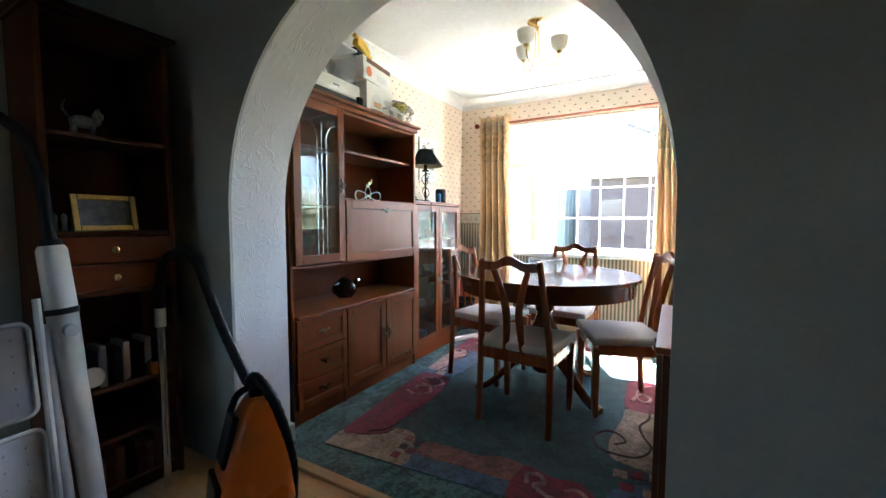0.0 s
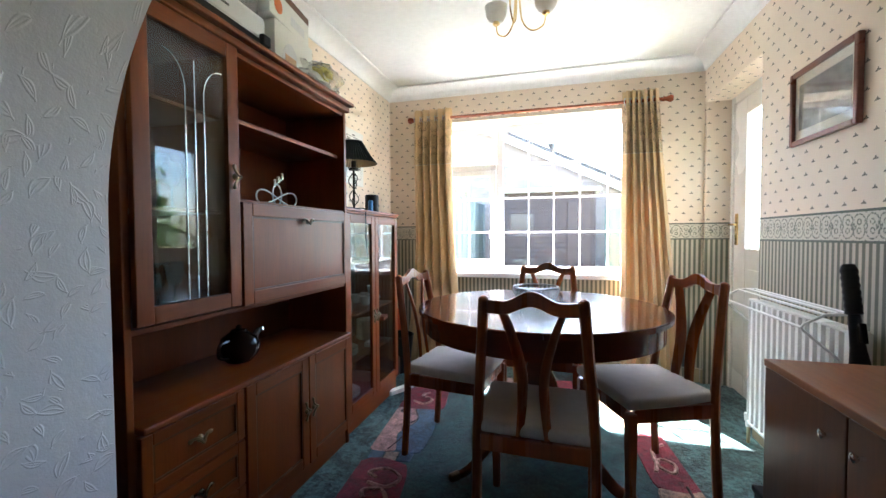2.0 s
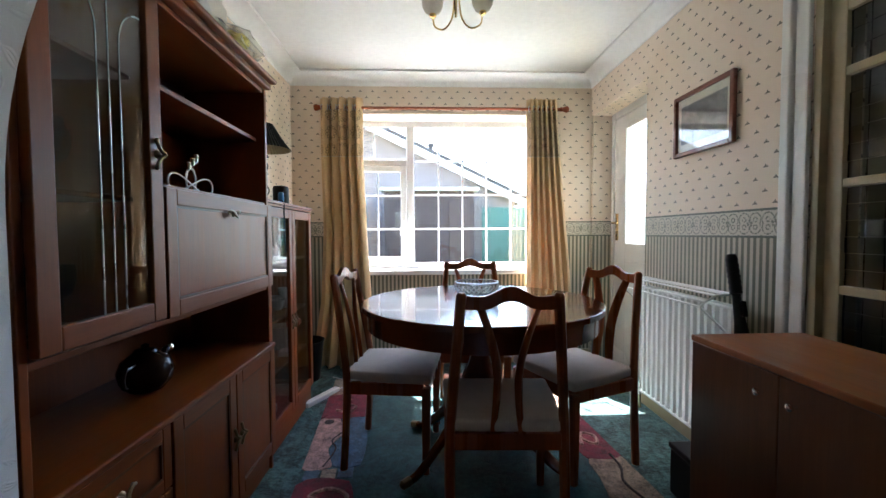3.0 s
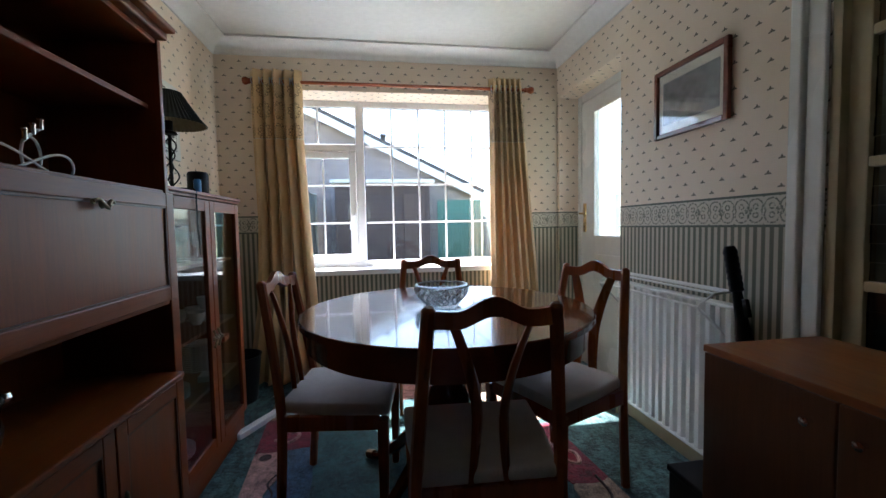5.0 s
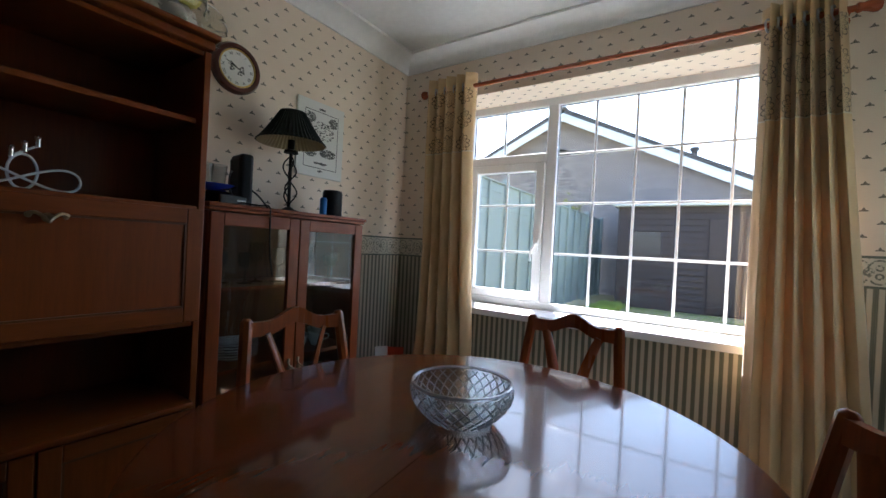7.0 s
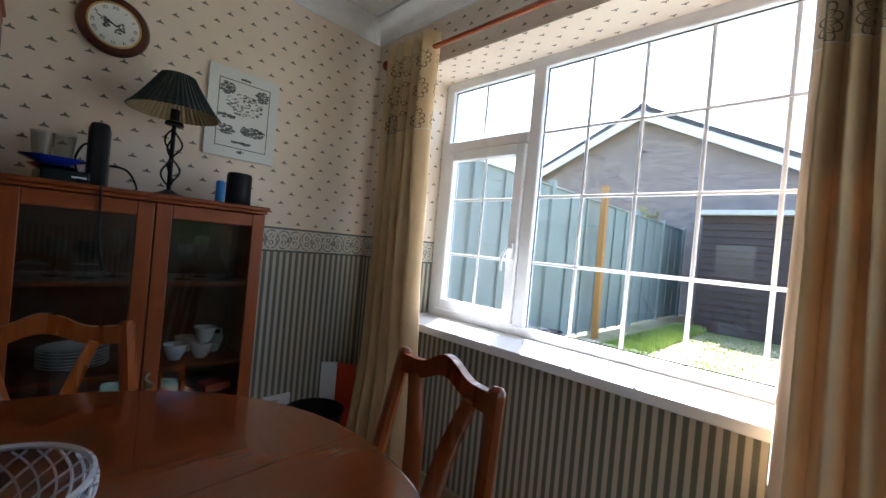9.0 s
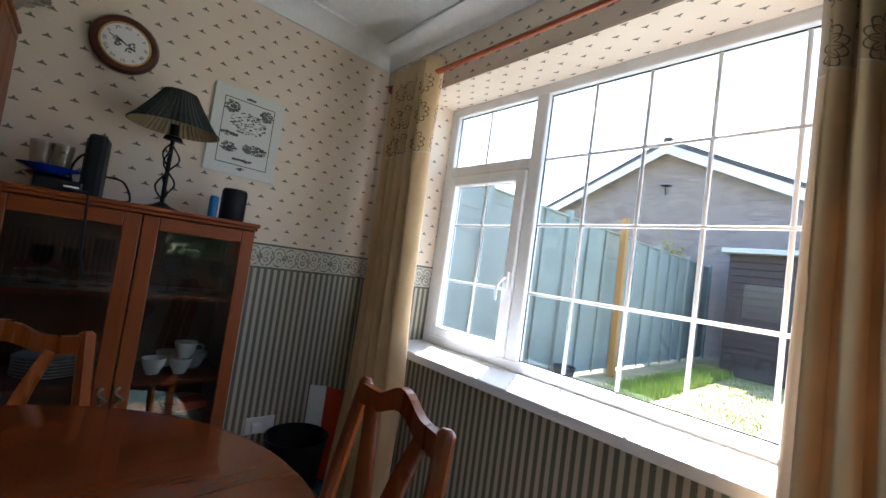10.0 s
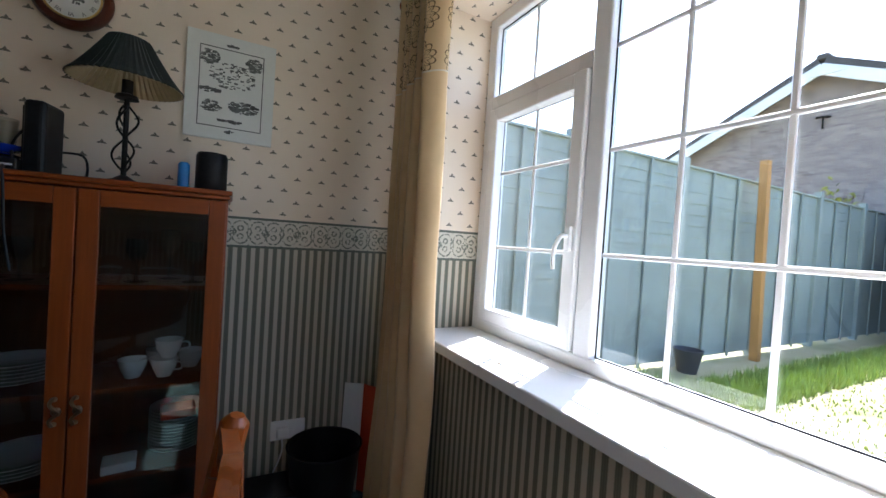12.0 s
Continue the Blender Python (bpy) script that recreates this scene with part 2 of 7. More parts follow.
def curtain_mat(name, ink, thin):
    """Cream woven curtain, see-through to light, with a printed band of rosettes."""
    m, nt, p = shader(name)
    uvn = nt.nodes.new("ShaderNodeUVMap")
    sep = nt.nodes.new("ShaderNodeSeparateXYZ")
    nt.links.new(uvn.outputs[0], sep.inputs[0])
    C = 0.15
    a = calc(nt, "MULTIPLY", calc(nt, "SUBTRACT", calc(nt, "FRACT", calc(nt, "DIVIDE", sep.outputs[0], C)), 0.5), C)
    b = calc(nt, "MULTIPLY", calc(nt, "SUBTRACT", calc(nt, "FRACT", calc(nt, "DIVIDE", calc(nt, "ADD", sep.outputs[1], 0.026), C)), 0.5), C)
    r = calc(nt, "SQRT", calc(nt, "ADD", calc(nt, "POWER", a, 2), calc(nt, "POWER", b, 2)))
    th = calc(nt, "ARCTAN2", b, a)
    pet = calc(nt, "ABSOLUTE", calc(nt, "SINE", calc(nt, "MULTIPLY", th, 6)))
    o1 = calc(nt, "ADD", 0.050, calc(nt, "MULTIPLY", pet, 0.012))
    l1 = calc(nt, "LESS_THAN", calc(nt, "ABSOLUTE", calc(nt, "SUBTRACT", r, o1)), 0.0024)
    pet2 = calc(nt, "ABSOLUTE", calc(nt, "COSINE", calc(nt, "MULTIPLY", th, 6)))
    o2 = calc(nt, "ADD", 0.034, calc(nt, "MULTIPLY", pet2, 0.016))
    l2 = calc(nt, "LESS_THAN", calc(nt, "ABSOLUTE", calc(nt, "SUBTRACT", r, o2)), 0.0022)
    spoke = calc(nt, "MULTIPLY", calc(nt, "LESS_THAN", pet, 0.16), calc(nt, "LESS_THAN", calc(nt, "ABSOLUTE", calc(nt, "SUBTRACT", r, 0.026)), 0.022))
    lines = calc(nt, "MAXIMUM", calc(nt, "MAXIMUM", l1, l2), calc(nt, "MULTIPLY", spoke, 0.8))
    zone = calc(nt, "MULTIPLY", calc(nt, "GREATER_THAN", sep.outputs[1], 1.80), calc(nt, "LESS_THAN", sep.outputs[1], 2.19))
    seam = calc(nt, "LESS_THAN", calc(nt, "ABSOLUTE", calc(nt, "SUBTRACT", sep.outputs[1], 1.80)), 0.003)
    v = place(nt)
    weave = noisy(nt, v, 300, 2)
    cloth = blend(nt, span(nt, noisy(nt, v, 5, 3), 0.3, 0.7), (0.66, 0.45, 0.235), (0.76, 0.545, 0.30))
    band = blend(nt, zone, cloth, ink[1])
    col = blend(nt, calc(nt, "MULTIPLY", calc(nt, "MULTIPLY", lines, zone), 0.9), band, ink[0])
    col = blend(nt, seam, col, (0.70, 0.60, 0.45))
    nt.links.new(col, p.inputs["Base Color"])
    p.inputs["Roughness"].default_value = 0.8
    p.inputs["Sheen Weight"].default_value = 0.2
    bumped(nt, p, weave, 0.2, 0.001)
    tr = nt.nodes.new("ShaderNodeBsdfTranslucent")
    nt.links.new(col, tr.inputs[0])
    mix = nt.nodes.new("ShaderNodeMixShader")
    mix.inputs[0].default_value = thin
    nt.links.new(p.outputs[0], mix.inputs[1])
    nt.links.new(tr.outputs[0], mix.inputs[2])
    nt.links.new(mix.outputs[0], nt.nodes["Material Output"].inputs[0])
    return m


PAPER_X, PAPER_Y = wallpaper("sprig wallpaper along x", "x"), wallpaper("sprig wallpaper along y", "y")
PAPER_Z = wallpaper("sprig wallpaper on a level soffit", "x", True)
RELIEF = relief_paper("embossed white paper")
LIVING = plain("pale green wall paint", (0.52, 0.54, 0.49), 0.75, 0, 60, 0.06, 0.25, 0.002)
CEIL = plain("white ceiling paint", (0.82, 0.82, 0.80), 0.8, 0, 25, 0.05, 0.35, 0.003)
GLOSSW = plain("white gloss paint", (0.80, 0.79, 0.75), 0.28, 0, 15, 0.04, 0.05)
# cream with the shade on the door lining mixed into the colour
CREAMW = plain("cream gloss paint darkened for shade", (0.42, 0.34, 0.20), 0.3, 0, 15, 0.06, 0.06)
UPVC = plain("white window plastic", (0.84, 0.85, 0.86), 0.25, 0, 12, 0.02, 0.0)
RADW = plain("white radiator enamel", (0.82, 0.82, 0.80), 0.3, 0, 18, 0.03, 0.03)
CARPET = carpet_mat()
LAMINATE = wood("light oak laminate", (0.50, 0.31, 0.16), "x", 0.35, 0.2, 0.18)
UNITW = wood("reddish walnut veneer upright", (0.195, 0.045, 0.0045), "z", 0.36, 0.0, 0.16, 140.0, 0.32)
UNITH = wood("reddish walnut veneer level", (0.195, 0.045, 0.0045), "y", 0.36, 0.0, 0.16, 140.0, 0.32)
CABW = wood("orange cherry veneer", (0.20, 0.042, 0.006), "z", 0.36, 0.0, 0.16, 120.0, 0.3)
CABH = wood("orange cherry veneer level", (0.20, 0.042, 0.006), "y", 0.36, 0.0, 0.16, 120.0, 0.3)
CHAIRW = wood("mahogany chair timber", (0.23, 0.052, 0.007), "z", 0.28, 0.2, 0.25, 90.0, 0.35)
TABLEW = wood("polished mahogany", (0.115, 0.024, 0.004), "x", 0.15, 0.5, 0.12, 60.0, 0.3, 0.003)
# sideboard teak in two tones: lighter top, darker front and sides
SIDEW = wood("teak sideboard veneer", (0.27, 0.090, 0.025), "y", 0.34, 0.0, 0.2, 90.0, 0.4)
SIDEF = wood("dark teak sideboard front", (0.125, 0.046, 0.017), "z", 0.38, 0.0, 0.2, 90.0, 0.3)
RODW = wood("red mahogany rod", (0.34, 0.085, 0.03), "x", 0.25, 0.5, 0.2)
BOOKW = wood("brown bookcase timber", (0.11, 0.036, 0.014), "z", 0.5, 0.0, 0.2, 90.0, 0.12)
CLOCKW = wood("dark red mahogany", (0.085, 0.020, 0.010), "y", 0.3, 0.2, 0.2)
SEAT = plain("grey beige seat fabric", (0.50, 0.44, 0.38), 0.9, 0, 220, 0.12, 0.5, 0.002, sheen=0.3)
BRASS = plain("polished brass", (0.75, 0.55, 0.24), 0.22, 1.0, 30, 0.08, 0.0)
DULLB = plain("dull brass", (0.22, 0.13, 0.05), 0.4, 0.8, 60, 0.3, 0.1)
ANTIQUE = plain("antique bronze", (0.27, 0.21, 0.135), 0.28, 1.0, 60, 0.3, 0.1)
CHROME = plain("bright chrome", (0.8, 0.8, 0.8), 0.12, 1.0, 30, 0.04, 0.0)
STEEL = plain("dull steel", (0.55, 0.55, 0.56), 0.3, 1.0, 40, 0.1, 0.05)
BLACK = plain("black plastic", (0.012, 0.012, 0.013), 0.4, 0, 90, 0.3, 0.1)
BLACKG = plain("glossy black plastic", (0.01, 0.01, 0.011), 0.15, 0, 30, 0.2, 0.0)
IRON = plain("black wrought iron", (0.02, 0.018, 0.016), 0.5, 0.6, 90, 0.3, 0.2)
WHITEP = plain("white plastic", (0.78, 0.78, 0.77), 0.4, 0, 20, 0.03, 0.0)
GREYP = plain("pale grey plastic", (0.60, 0.61, 0.62), 0.4, 0, 30, 0.06, 0.05)
ORANGE = plain("orange plastic", (0.68, 0.145, 0.004), 0.3, 0, 30, 0.05, 0.0, coat=0.3)
YELLOW = plain("yellow plastic", (0.75, 0.46, 0.02), 0.35, 0, 30, 0.08, 0.0)
BLUE = plain("bright blue plastic", (0.02, 0.16, 0.42), 0.3, 0, 30, 0.08, 0.0)
CHINA = plain("white glazed china", (0.82, 0.81, 0.78), 0.12, 0, 20, 0.03, 0.0, coat=0.5)
BROWNG = plain("brown glazed pottery", (0.035, 0.016, 0.009), 0.22, 0, 20, 0.2, 0.0, coat=0.1)
SHADEG = plain("dark green pleated silk", (0.009, 0.014, 0.012), 0.7, 0, 200, 0.25, 0.3, sheen=0.2)
SHADEIN = plain("gold shade lining", (0.42, 0.33, 0.18), 0.6, 0, 60, 0.1, 0.1)
MOUNT = plain("cream picture mount", (0.72, 0.69, 0.60), 0.8, 0, 200, 0.04, 0.1)
PRINT = plain("grey printed drawing", (0.23, 0.24, 0.25), 0.7, 0, 26, 0.5, 0.0)
WPRINT = plain("white poster paper", (0.70, 0.70, 0.66), 0.7, 0, 60, 0.03, 0.0)
INK = plain("grey printing ink", (0.13, 0.13, 0.125), 0.8, 0, 320, 0.7, 0.0)
REDFR = wood("red mahogany frame", (0.17, 0.048, 0.026), "y", 0.3, 0.4, 0.2)
RED = plain("orange red card", (0.60, 0.07, 0.02), 0.5, 0, 30, 0.1, 0.0)
GILT = plain("gilt frame", (0.62, 0.42, 0.14), 0.35, 1.0, 90, 0.25, 0.2)
# tint lowers the garden's brightness; these panes block no daylight
GLASS = clear("window glass dimming the view", (0.76, 0.78, 0.77))
# tint deepens the shade behind the cabinet doors
CABGLASS = clear("cabinet glass", (0.77, 0.79, 0.78))
DOORGLASS = clear("dark patterned door glass", (0.30, 0.31, 0.31), 0.06)
PICGLASS = clear("picture glass", (0.98, 0.98, 0.98))
# grey tint cuts the daylight from the added living room window
DIMGLASS = clear("window glass tinted to dim daylight", (0.56, 0.57, 0.56), 0.2)
TUB = clear("clear plastic tub", (0.86, 0.88, 0.88), 0.12)
BAG = clear("thin plastic bag", (0.80, 0.80, 0.78), 0.3)

def cut_crystal():
    m, nt, p = shader("bright cut crystal")
    v = place(nt)
    nt.links.new(blend(nt, span(nt, noisy(nt, v, 90, 2), 0.35, 0.65), (0.80, 0.82, 0.86), (0.95, 0.96, 0.98)), p.inputs["Base Color"])
    p.inputs["Roughness"].default_value = 0.12
    p.inputs["Transmission Weight"].default_value = 0.65
    p.inputs["Coat Weight"].default_value = 0.6
    return m


CUT = cut_crystal()


def opal():
    """Milky glass that lets light through."""
    m, nt, p = shader("opal glass")
    v = place(nt)
    col = blend(nt, span(nt, noisy(nt, v, 25, 3), 0.35, 0.65), (0.84, 0.82, 0.77), (0.92, 0.91, 0.87))
    nt.links.new(col, p.inputs["Base Color"])
    p.inputs["Roughness"].default_value = 0.2
    tr = nt.nodes.new("ShaderNodeBsdfTranslucent")
    nt.links.new(col, tr.inputs[0])
    mix = nt.nodes.new("ShaderNodeMixShader")
    mix.inputs[0].default_value = 0.55
    nt.links.new(p.outputs[0], mix.inputs[1])
    nt.links.new(tr.outputs[0], mix.inputs[2])
    nt.links.new(mix.outputs[0], nt.nodes["Material Output"].inputs[0])
    return m


OPAL = opal()


# ---- building helpers ----
def add_box(bm, x0, x1, y0, y1, z0, z1):
    v = [bm.verts.new((x, y, z)) for z in (z0, z1) for y in (y0, y1) for x in (x0, x1)]
    for f in ((0, 2, 3, 1), (4, 5, 7, 6), (0, 1, 5, 4), (2, 6, 7, 3), (0, 4, 6, 2), (1, 3, 7, 5)):
        bm.faces.new([v[i] for i in f])
    return v


def box(x0, x1, y0, y1, z0, z1, bevel=0.0, seg=2):
    bm = bmesh.new()
    add_box(bm, x0, x1, y0, y1, z0, z1)
    if bevel:
        bmesh.ops.bevel(bm, geom=bm.edges[:], offset=bevel, segments=seg, affect="EDGES", profile=0.5)
    return bm


def boxes(*dims, bevel=0.0):
    bm = bmesh.new()
    for d in dims:
        add_box(bm, *d)
    if bevel:
        bmesh.ops.bevel(bm, geom=bm.edges[:], offset=bevel, segments=2, affect="EDGES", profile=0.5)
    return bm


def lathe(profile, seg=32, center=(0, 0), sx=1.0, sy=1.0):
    """Turned shape: profile of (radius, z), round the z axis."""
    bm = bmesh.new()
    rings = []
    for r, z in profile:
        if r <= 1e-6:
            rings.append([bm.verts.new((center[0], center[1], z))])
        else:
            rings.append([bm.verts.new((center[0] + sx * r * math.cos(2 * math.pi * i / seg), center[1] + sy * r * math.sin(2 * math.pi * i / seg), z)) for i in range(seg)])
    for a, b in zip(rings, rings[1:]):
        for i in range(seg):
            j = (i + 1) % seg
            if len(a) == 1 and len(b) == 1:
                continue
            if len(a) == 1:
                bm.faces.new((a[0], b[j], b[i]))
            elif len(b) == 1:
                bm.faces.new((a[i], a[j], b[0]))
            else:
                bm.faces.new((a[i], a[j], b[j], b[i]))
    for ring, flip in ((rings[0], True), (rings[-1], False)):
        if len(ring) > 1:
            bm.faces.new(ring[::-1] if flip else ring)
    bmesh.ops.recalc_face_normals(bm, faces=bm.faces)
    return bm


def tube(points, radius, seg=8, closed=False, bm=None, flat=1.0):
    """A rod swept along points; radius a number or one for each point."""
    bm = bm or bmesh.new()
    pts = [Vector(p) for p in points]
    n = len(pts)
    rad = radius if isinstance(radius, (list, tuple)) else [radius] * n
    rings, up = [], None
    for i, p in enumerate(pts):
        a = pts[(i - 1) % n] if closed or i > 0 else p
        b = pts[(i + 1) % n] if closed or i < n - 1 else p
        d = (b - a).normalized()
        if up is None:
            up = d.orthogonal().normalized()
        up = (up - d * up.dot(d))
        up = up.normalized() if up.length > 1e-6 else d.orthogonal().normalized()
        side = d.cross(up)
        rings.append([bm.verts.new(p + rad[i] * (up * math.cos(2 * math.pi * k / seg) + side * flat * math.sin(2 * math.pi * k / seg))) for k in range(seg)])
    for i in range(n if closed else n - 1):
        a, b = rings[i], rings[(i + 1) % n]
        for k in range(seg):
            bm.faces.new((a[k], a[(k + 1) % seg], b[(k + 1) % seg], b[k]))
    if not closed:
        bm.faces.new(rings[0][::-1])
        bm.faces.new(rings[-1])
    bmesh.ops.recalc_face_normals(bm, faces=bm.faces)
    return bm


def curve_points(ctrl, n=24):
    """A smooth line through control points (Catmull-Rom)."""
    c = [Vector(p) for p in ctrl]
    c = [2 * c[0] - c[1], *c, 2 * c[-1] - c[-2]]
    out = []
    segs = len(c) - 3
    for k in range(n + 1):
        t = k / n * segs
        i = min(int(t), segs - 1)
        f = t - i
        p0, p1, p2, p3 = c[i:i + 4]
        out.append(0.5 * (2 * p1 + (p2 - p0) * f + (2 * p0 - 5 * p1 + 4 * p2 - p3) * f * f + (3 * p1 - p0 - 3 * p2 + p3) * f ** 3))
    return out


def slab(outline, z0, z1, bevel=0.0):
    """A flat shape of an outline in x and y, with thickness."""
    bm = bmesh.new()
    lo = [bm.verts.new((x, y, z0)) for x, y in outline]
    hi = [bm.verts.new((x, y, z1)) for x, y in outline]
    n = len(lo)
    bm.faces.new(lo[::-1])
    top = bm.faces.new(hi)
    for i in range(n):
        bm.faces.new((lo[i], lo[(i + 1) % n], hi[(i + 1) % n], hi[i]))
    bmesh.ops.recalc_face_normals(bm, faces=bm.faces)
    if bevel:
        bmesh.ops.bevel(bm, geom=list(top.edges), offset=bevel, segments=2, affect="EDGES", profile=0.5)
    return bm


def turn(bm, m):
    bmesh.ops.transform(bm, matrix=m, verts=bm.verts)
    return bm


def part(name, bm, material, parent=None, label="", smooth=False):
    me = bpy.data.meshes.new(name)
    bm.to_mesh(me)
    bm.free()
    me.materials.append(material)
    if smooth:
        for p in me.polygons:
            p.use_smooth = True
    ob = new(name, me)
    ob.parent = parent
    if smooth:
        me.set_sharp_from_angle(angle=radians(38))
    if label:
        tagged(ob, label)
    return ob


def thing(name, m, label, category, group=""):
    ob = new(name)
    ob.empty_display_size = 0.1
    ob.matrix_basis = m
    return tagged(ob, label, category, group)


def structure(name, bm, material, label, category, parent=None, smooth=False):
    ob = part(name, bm, material, parent, smooth=smooth)
    return tagged(ob, label, category, kind="structure")

# ---- the room ----
# x from the wall-unit wall to the radiator wall, y towards the window, z up
W, E_, N, S = -1.276, 1.345, 5.36, 2.52
H = 2.52
ARCH_NEAR = 2.22
LW, LE, LS = -1.37, 3.2, -3.0     # the living room behind the arch

structure("floor", box(W - 0.3, E_ + 0.3, 2.43, N + 0.35, -0.12, 0.0), CARPET, "dark teal mottled fitted carpet of the dining room", "carpet")
lam = structure("floor_1", box(LW - 0.3, LE + 0.3, LS - 0.3, 2.4295, -0.12, -0.012), LAMINATE, "light oak laminate floor of the living room", "floor")
structure("threshold", turn(box(-0.81, 0.905, -0.0275, 0.0275, -0.012, 0.008, 0.006), pose(0, 2.4025, 0)), LAMINATE, "light wooden threshold strip at the carpet edge", "threshold")
structure("ceiling", box(W - 0.3, E_ + 0.3, 2.3, N + 0.35, H, H + 0.15), CEIL, "white painted ceiling with faint stains", "ceiling")
structure("ceiling_1", box(LW - 0.3, LE + 0.3, LS - 0.3, 2.3, H, H + 0.15), CEIL, "white living room ceiling", "ceiling")

structure("wall_west", box(W - 0.25, W, 2.5, N + 0.30, 0, H), PAPER_Y, "cream sprigged wallpaper above a green striped dado", "wall")
structure("wall_west_1", box(LW - 0.25, LW, LS, ARCH_NEAR, -0.012, H), LIVING, "pale green living room wall", "wall")
structure("wall_south", boxes((LW - 0.25, -1.15, LS - 0.25, LS, -0.012, H), (-0.35, LE + 0.25, LS - 0.25, LS, -0.012, H), (-1.15, -0.35, LS - 0.25, LS, -0.012, 1.1), (-1.15, -0.35, LS - 0.25, LS, 1.9, H)), LIVING, "living room wall with a window opening", "wall")
structure("wall_east_1", box(LE, LE + 0.25, LS, 2.22, -0.012, H), LIVING, "pale green living room wall", "wall")

# window wall
OX0, OX1, OZ0, OZ1 = -0.908, 0.97, 0.796, 2.195
structure("wall_north", boxes((W, OX0, N, N + 0.30, 0, H), (OX1, E_ + 0.20, N, N + 0.30, 0, H), (OX0, OX1, N, N + 0.30, 0, OZ0), (OX0, OX1, N, N + 0.30, OZ1, H)), PAPER_X, "window wall with sprigged wallpaper and striped dado", "wall")
structure("reveal_lining", boxes((OX0, OX0 + 0.006, N + 0.002, N + 0.27, OZ0, OZ1), (OX1 - 0.006, OX1, N + 0.002, N + 0.27, OZ0, OZ1)), PAPER_Y, "papered sides of the window opening", "wall")

structure("reveal_lining_2", box(OX0 + 0.006, OX1 - 0.006, N + 0.002, N + 0.245, OZ1 - 0.006, OZ1 - 0.0005), PAPER_Z, "papered soffit of the window opening", "wall")

# east wall: the recess of the garden door, and the glazed inner door
RY0, RY1, RX, RZ = 4.467, 5.33, 1.52, 2.18
DY0, DY1 = 2.63, 3.275
structure("wall_east", boxes((E_, E_ + 0.2, DY1 + 0.03, RY0, 0, H), (E_, E_ + 0.2, RY1, N, 0, H), (E_, E_ + 0.2, RY0, RY1, RZ, H),
    (E_, E_ + 0.2, S, DY0 - 0.03, 0, H), (E_, E_ + 0.2, DY0 - 0.03, DY1 + 0.03, 2.06, H)), PAPER_Y, "radiator wall with sprigged wallpaper and striped dado", "wall")
structure("reveal_lining_1", boxes((E_ + 0.002, RX, RY1 - 0.005, RY1, 0, RZ), (E_ + 0.002, RX, RY0, RY0 + 0.005, 0, RZ)), PAPER_X, "papered sides of the garden door recess", "wall")
structure("reveal_lining_3", box(E_ + 0.002, RX, RY0 + 0.005, RY1 - 0.005, RZ - 0.005, RZ - 0.0005), PAPER_Z, "papered soffit of the garden door recess", "wall")
structure("wall_outer", boxes((E_ + 0.2, E_ + 0.3, S, RY0 - 0.02, -0.1, H), (E_ + 0.2, E_ + 0.3, RY1 + 0.02, N + 0.3, -0.1, H), (E_ + 0.2, E_ + 0.3, RY0 - 0.02, RY1 + 0.02, RZ + 0.02, H)), LIVING, "outer leaf of the radiator wall", "wall")
structure("hall_wall", boxes((2.3, 2.4, S - 0.3, RY0, 0, H), (E_ + 0.31, 2.4, 3.6, 3.7, 0, H), (E_ + 0.31, 2.4, 2.23, 2.33, 0, H)), LIVING, "dim hall wall beyond the glazed door", "wall")
structure("floor_2", box(E_ + 0.31, 2.4, 2.33, 3.6, -0.1, 0.0), LAMINATE, "hall floor beyond the glazed door", "floor")
structure("ceiling_2", box(E_ + 0.31, 2.4, 2.23, 3.7, H, H + 0.1), CEIL, "hall ceiling beyond the glazed door", "ceiling")

# arch wall: an opening with a half-ellipse head
AX0, AX1, AZ, AB = -0.815, 0.91, 1.20, 0.88
acx, aw = (AX0 + AX1) / 2, (AX1 - AX0) / 2
arc = [(acx + aw * math.cos(a), AZ + AB * math.sin(a)) for a in [math.pi * i / 48 for i in range(49)]]
opening = [(AX1, -0.012), *arc, (AX0, -0.012)]


def arch_face(y, x0, x1):
    bm = bmesh.new()
    for (xa, za), (xb, zb) in zip(opening, opening[1:]):
        if abs(xa - xb) < 1e-6:
            continue
        q = [bm.verts.new((x, y, z)) for x, z in ((xa, za), (xb, zb), (xb, H), (xa, H))]
        bm.faces.new(q)
    for a, b in ((x0, AX0), (AX1, x1)):
        bm.faces.new([bm.verts.new((x, y, z)) for x, z in ((a, -0.012), (b, -0.012), (b, H), (a, H))])
    bmesh.ops.remove_doubles(bm, verts=bm.verts, dist=1e-5)
    bmesh.ops.recalc_face_normals(bm, faces=bm.faces)
    return bm


def arch_solid(y0, y1, x0, x1):
    bm = bmesh.new()
    for y in (y0, y1):
        tmp = arch_face(y, x0, x1)
        me = bpy.data.meshes.new("tmp")
        tmp.to_mesh(me)
        tmp.free()
        bm.from_mesh(me)
        bpy.data.meshes.remove(me)
    for (xa, za), (xb, zb) in [*zip(opening, opening[1:])]:
        bm.faces.new([bm.verts.new(p) for p in ((xa, y0, za), (xb, y0, zb), (xb, y1, zb), (xa, y1, za))])
    bmesh.ops.remove_doubles(bm, verts=bm.verts, dist=1e-5)
    bmesh.ops.recalc_face_normals(bm, faces=bm.faces)
    return bm


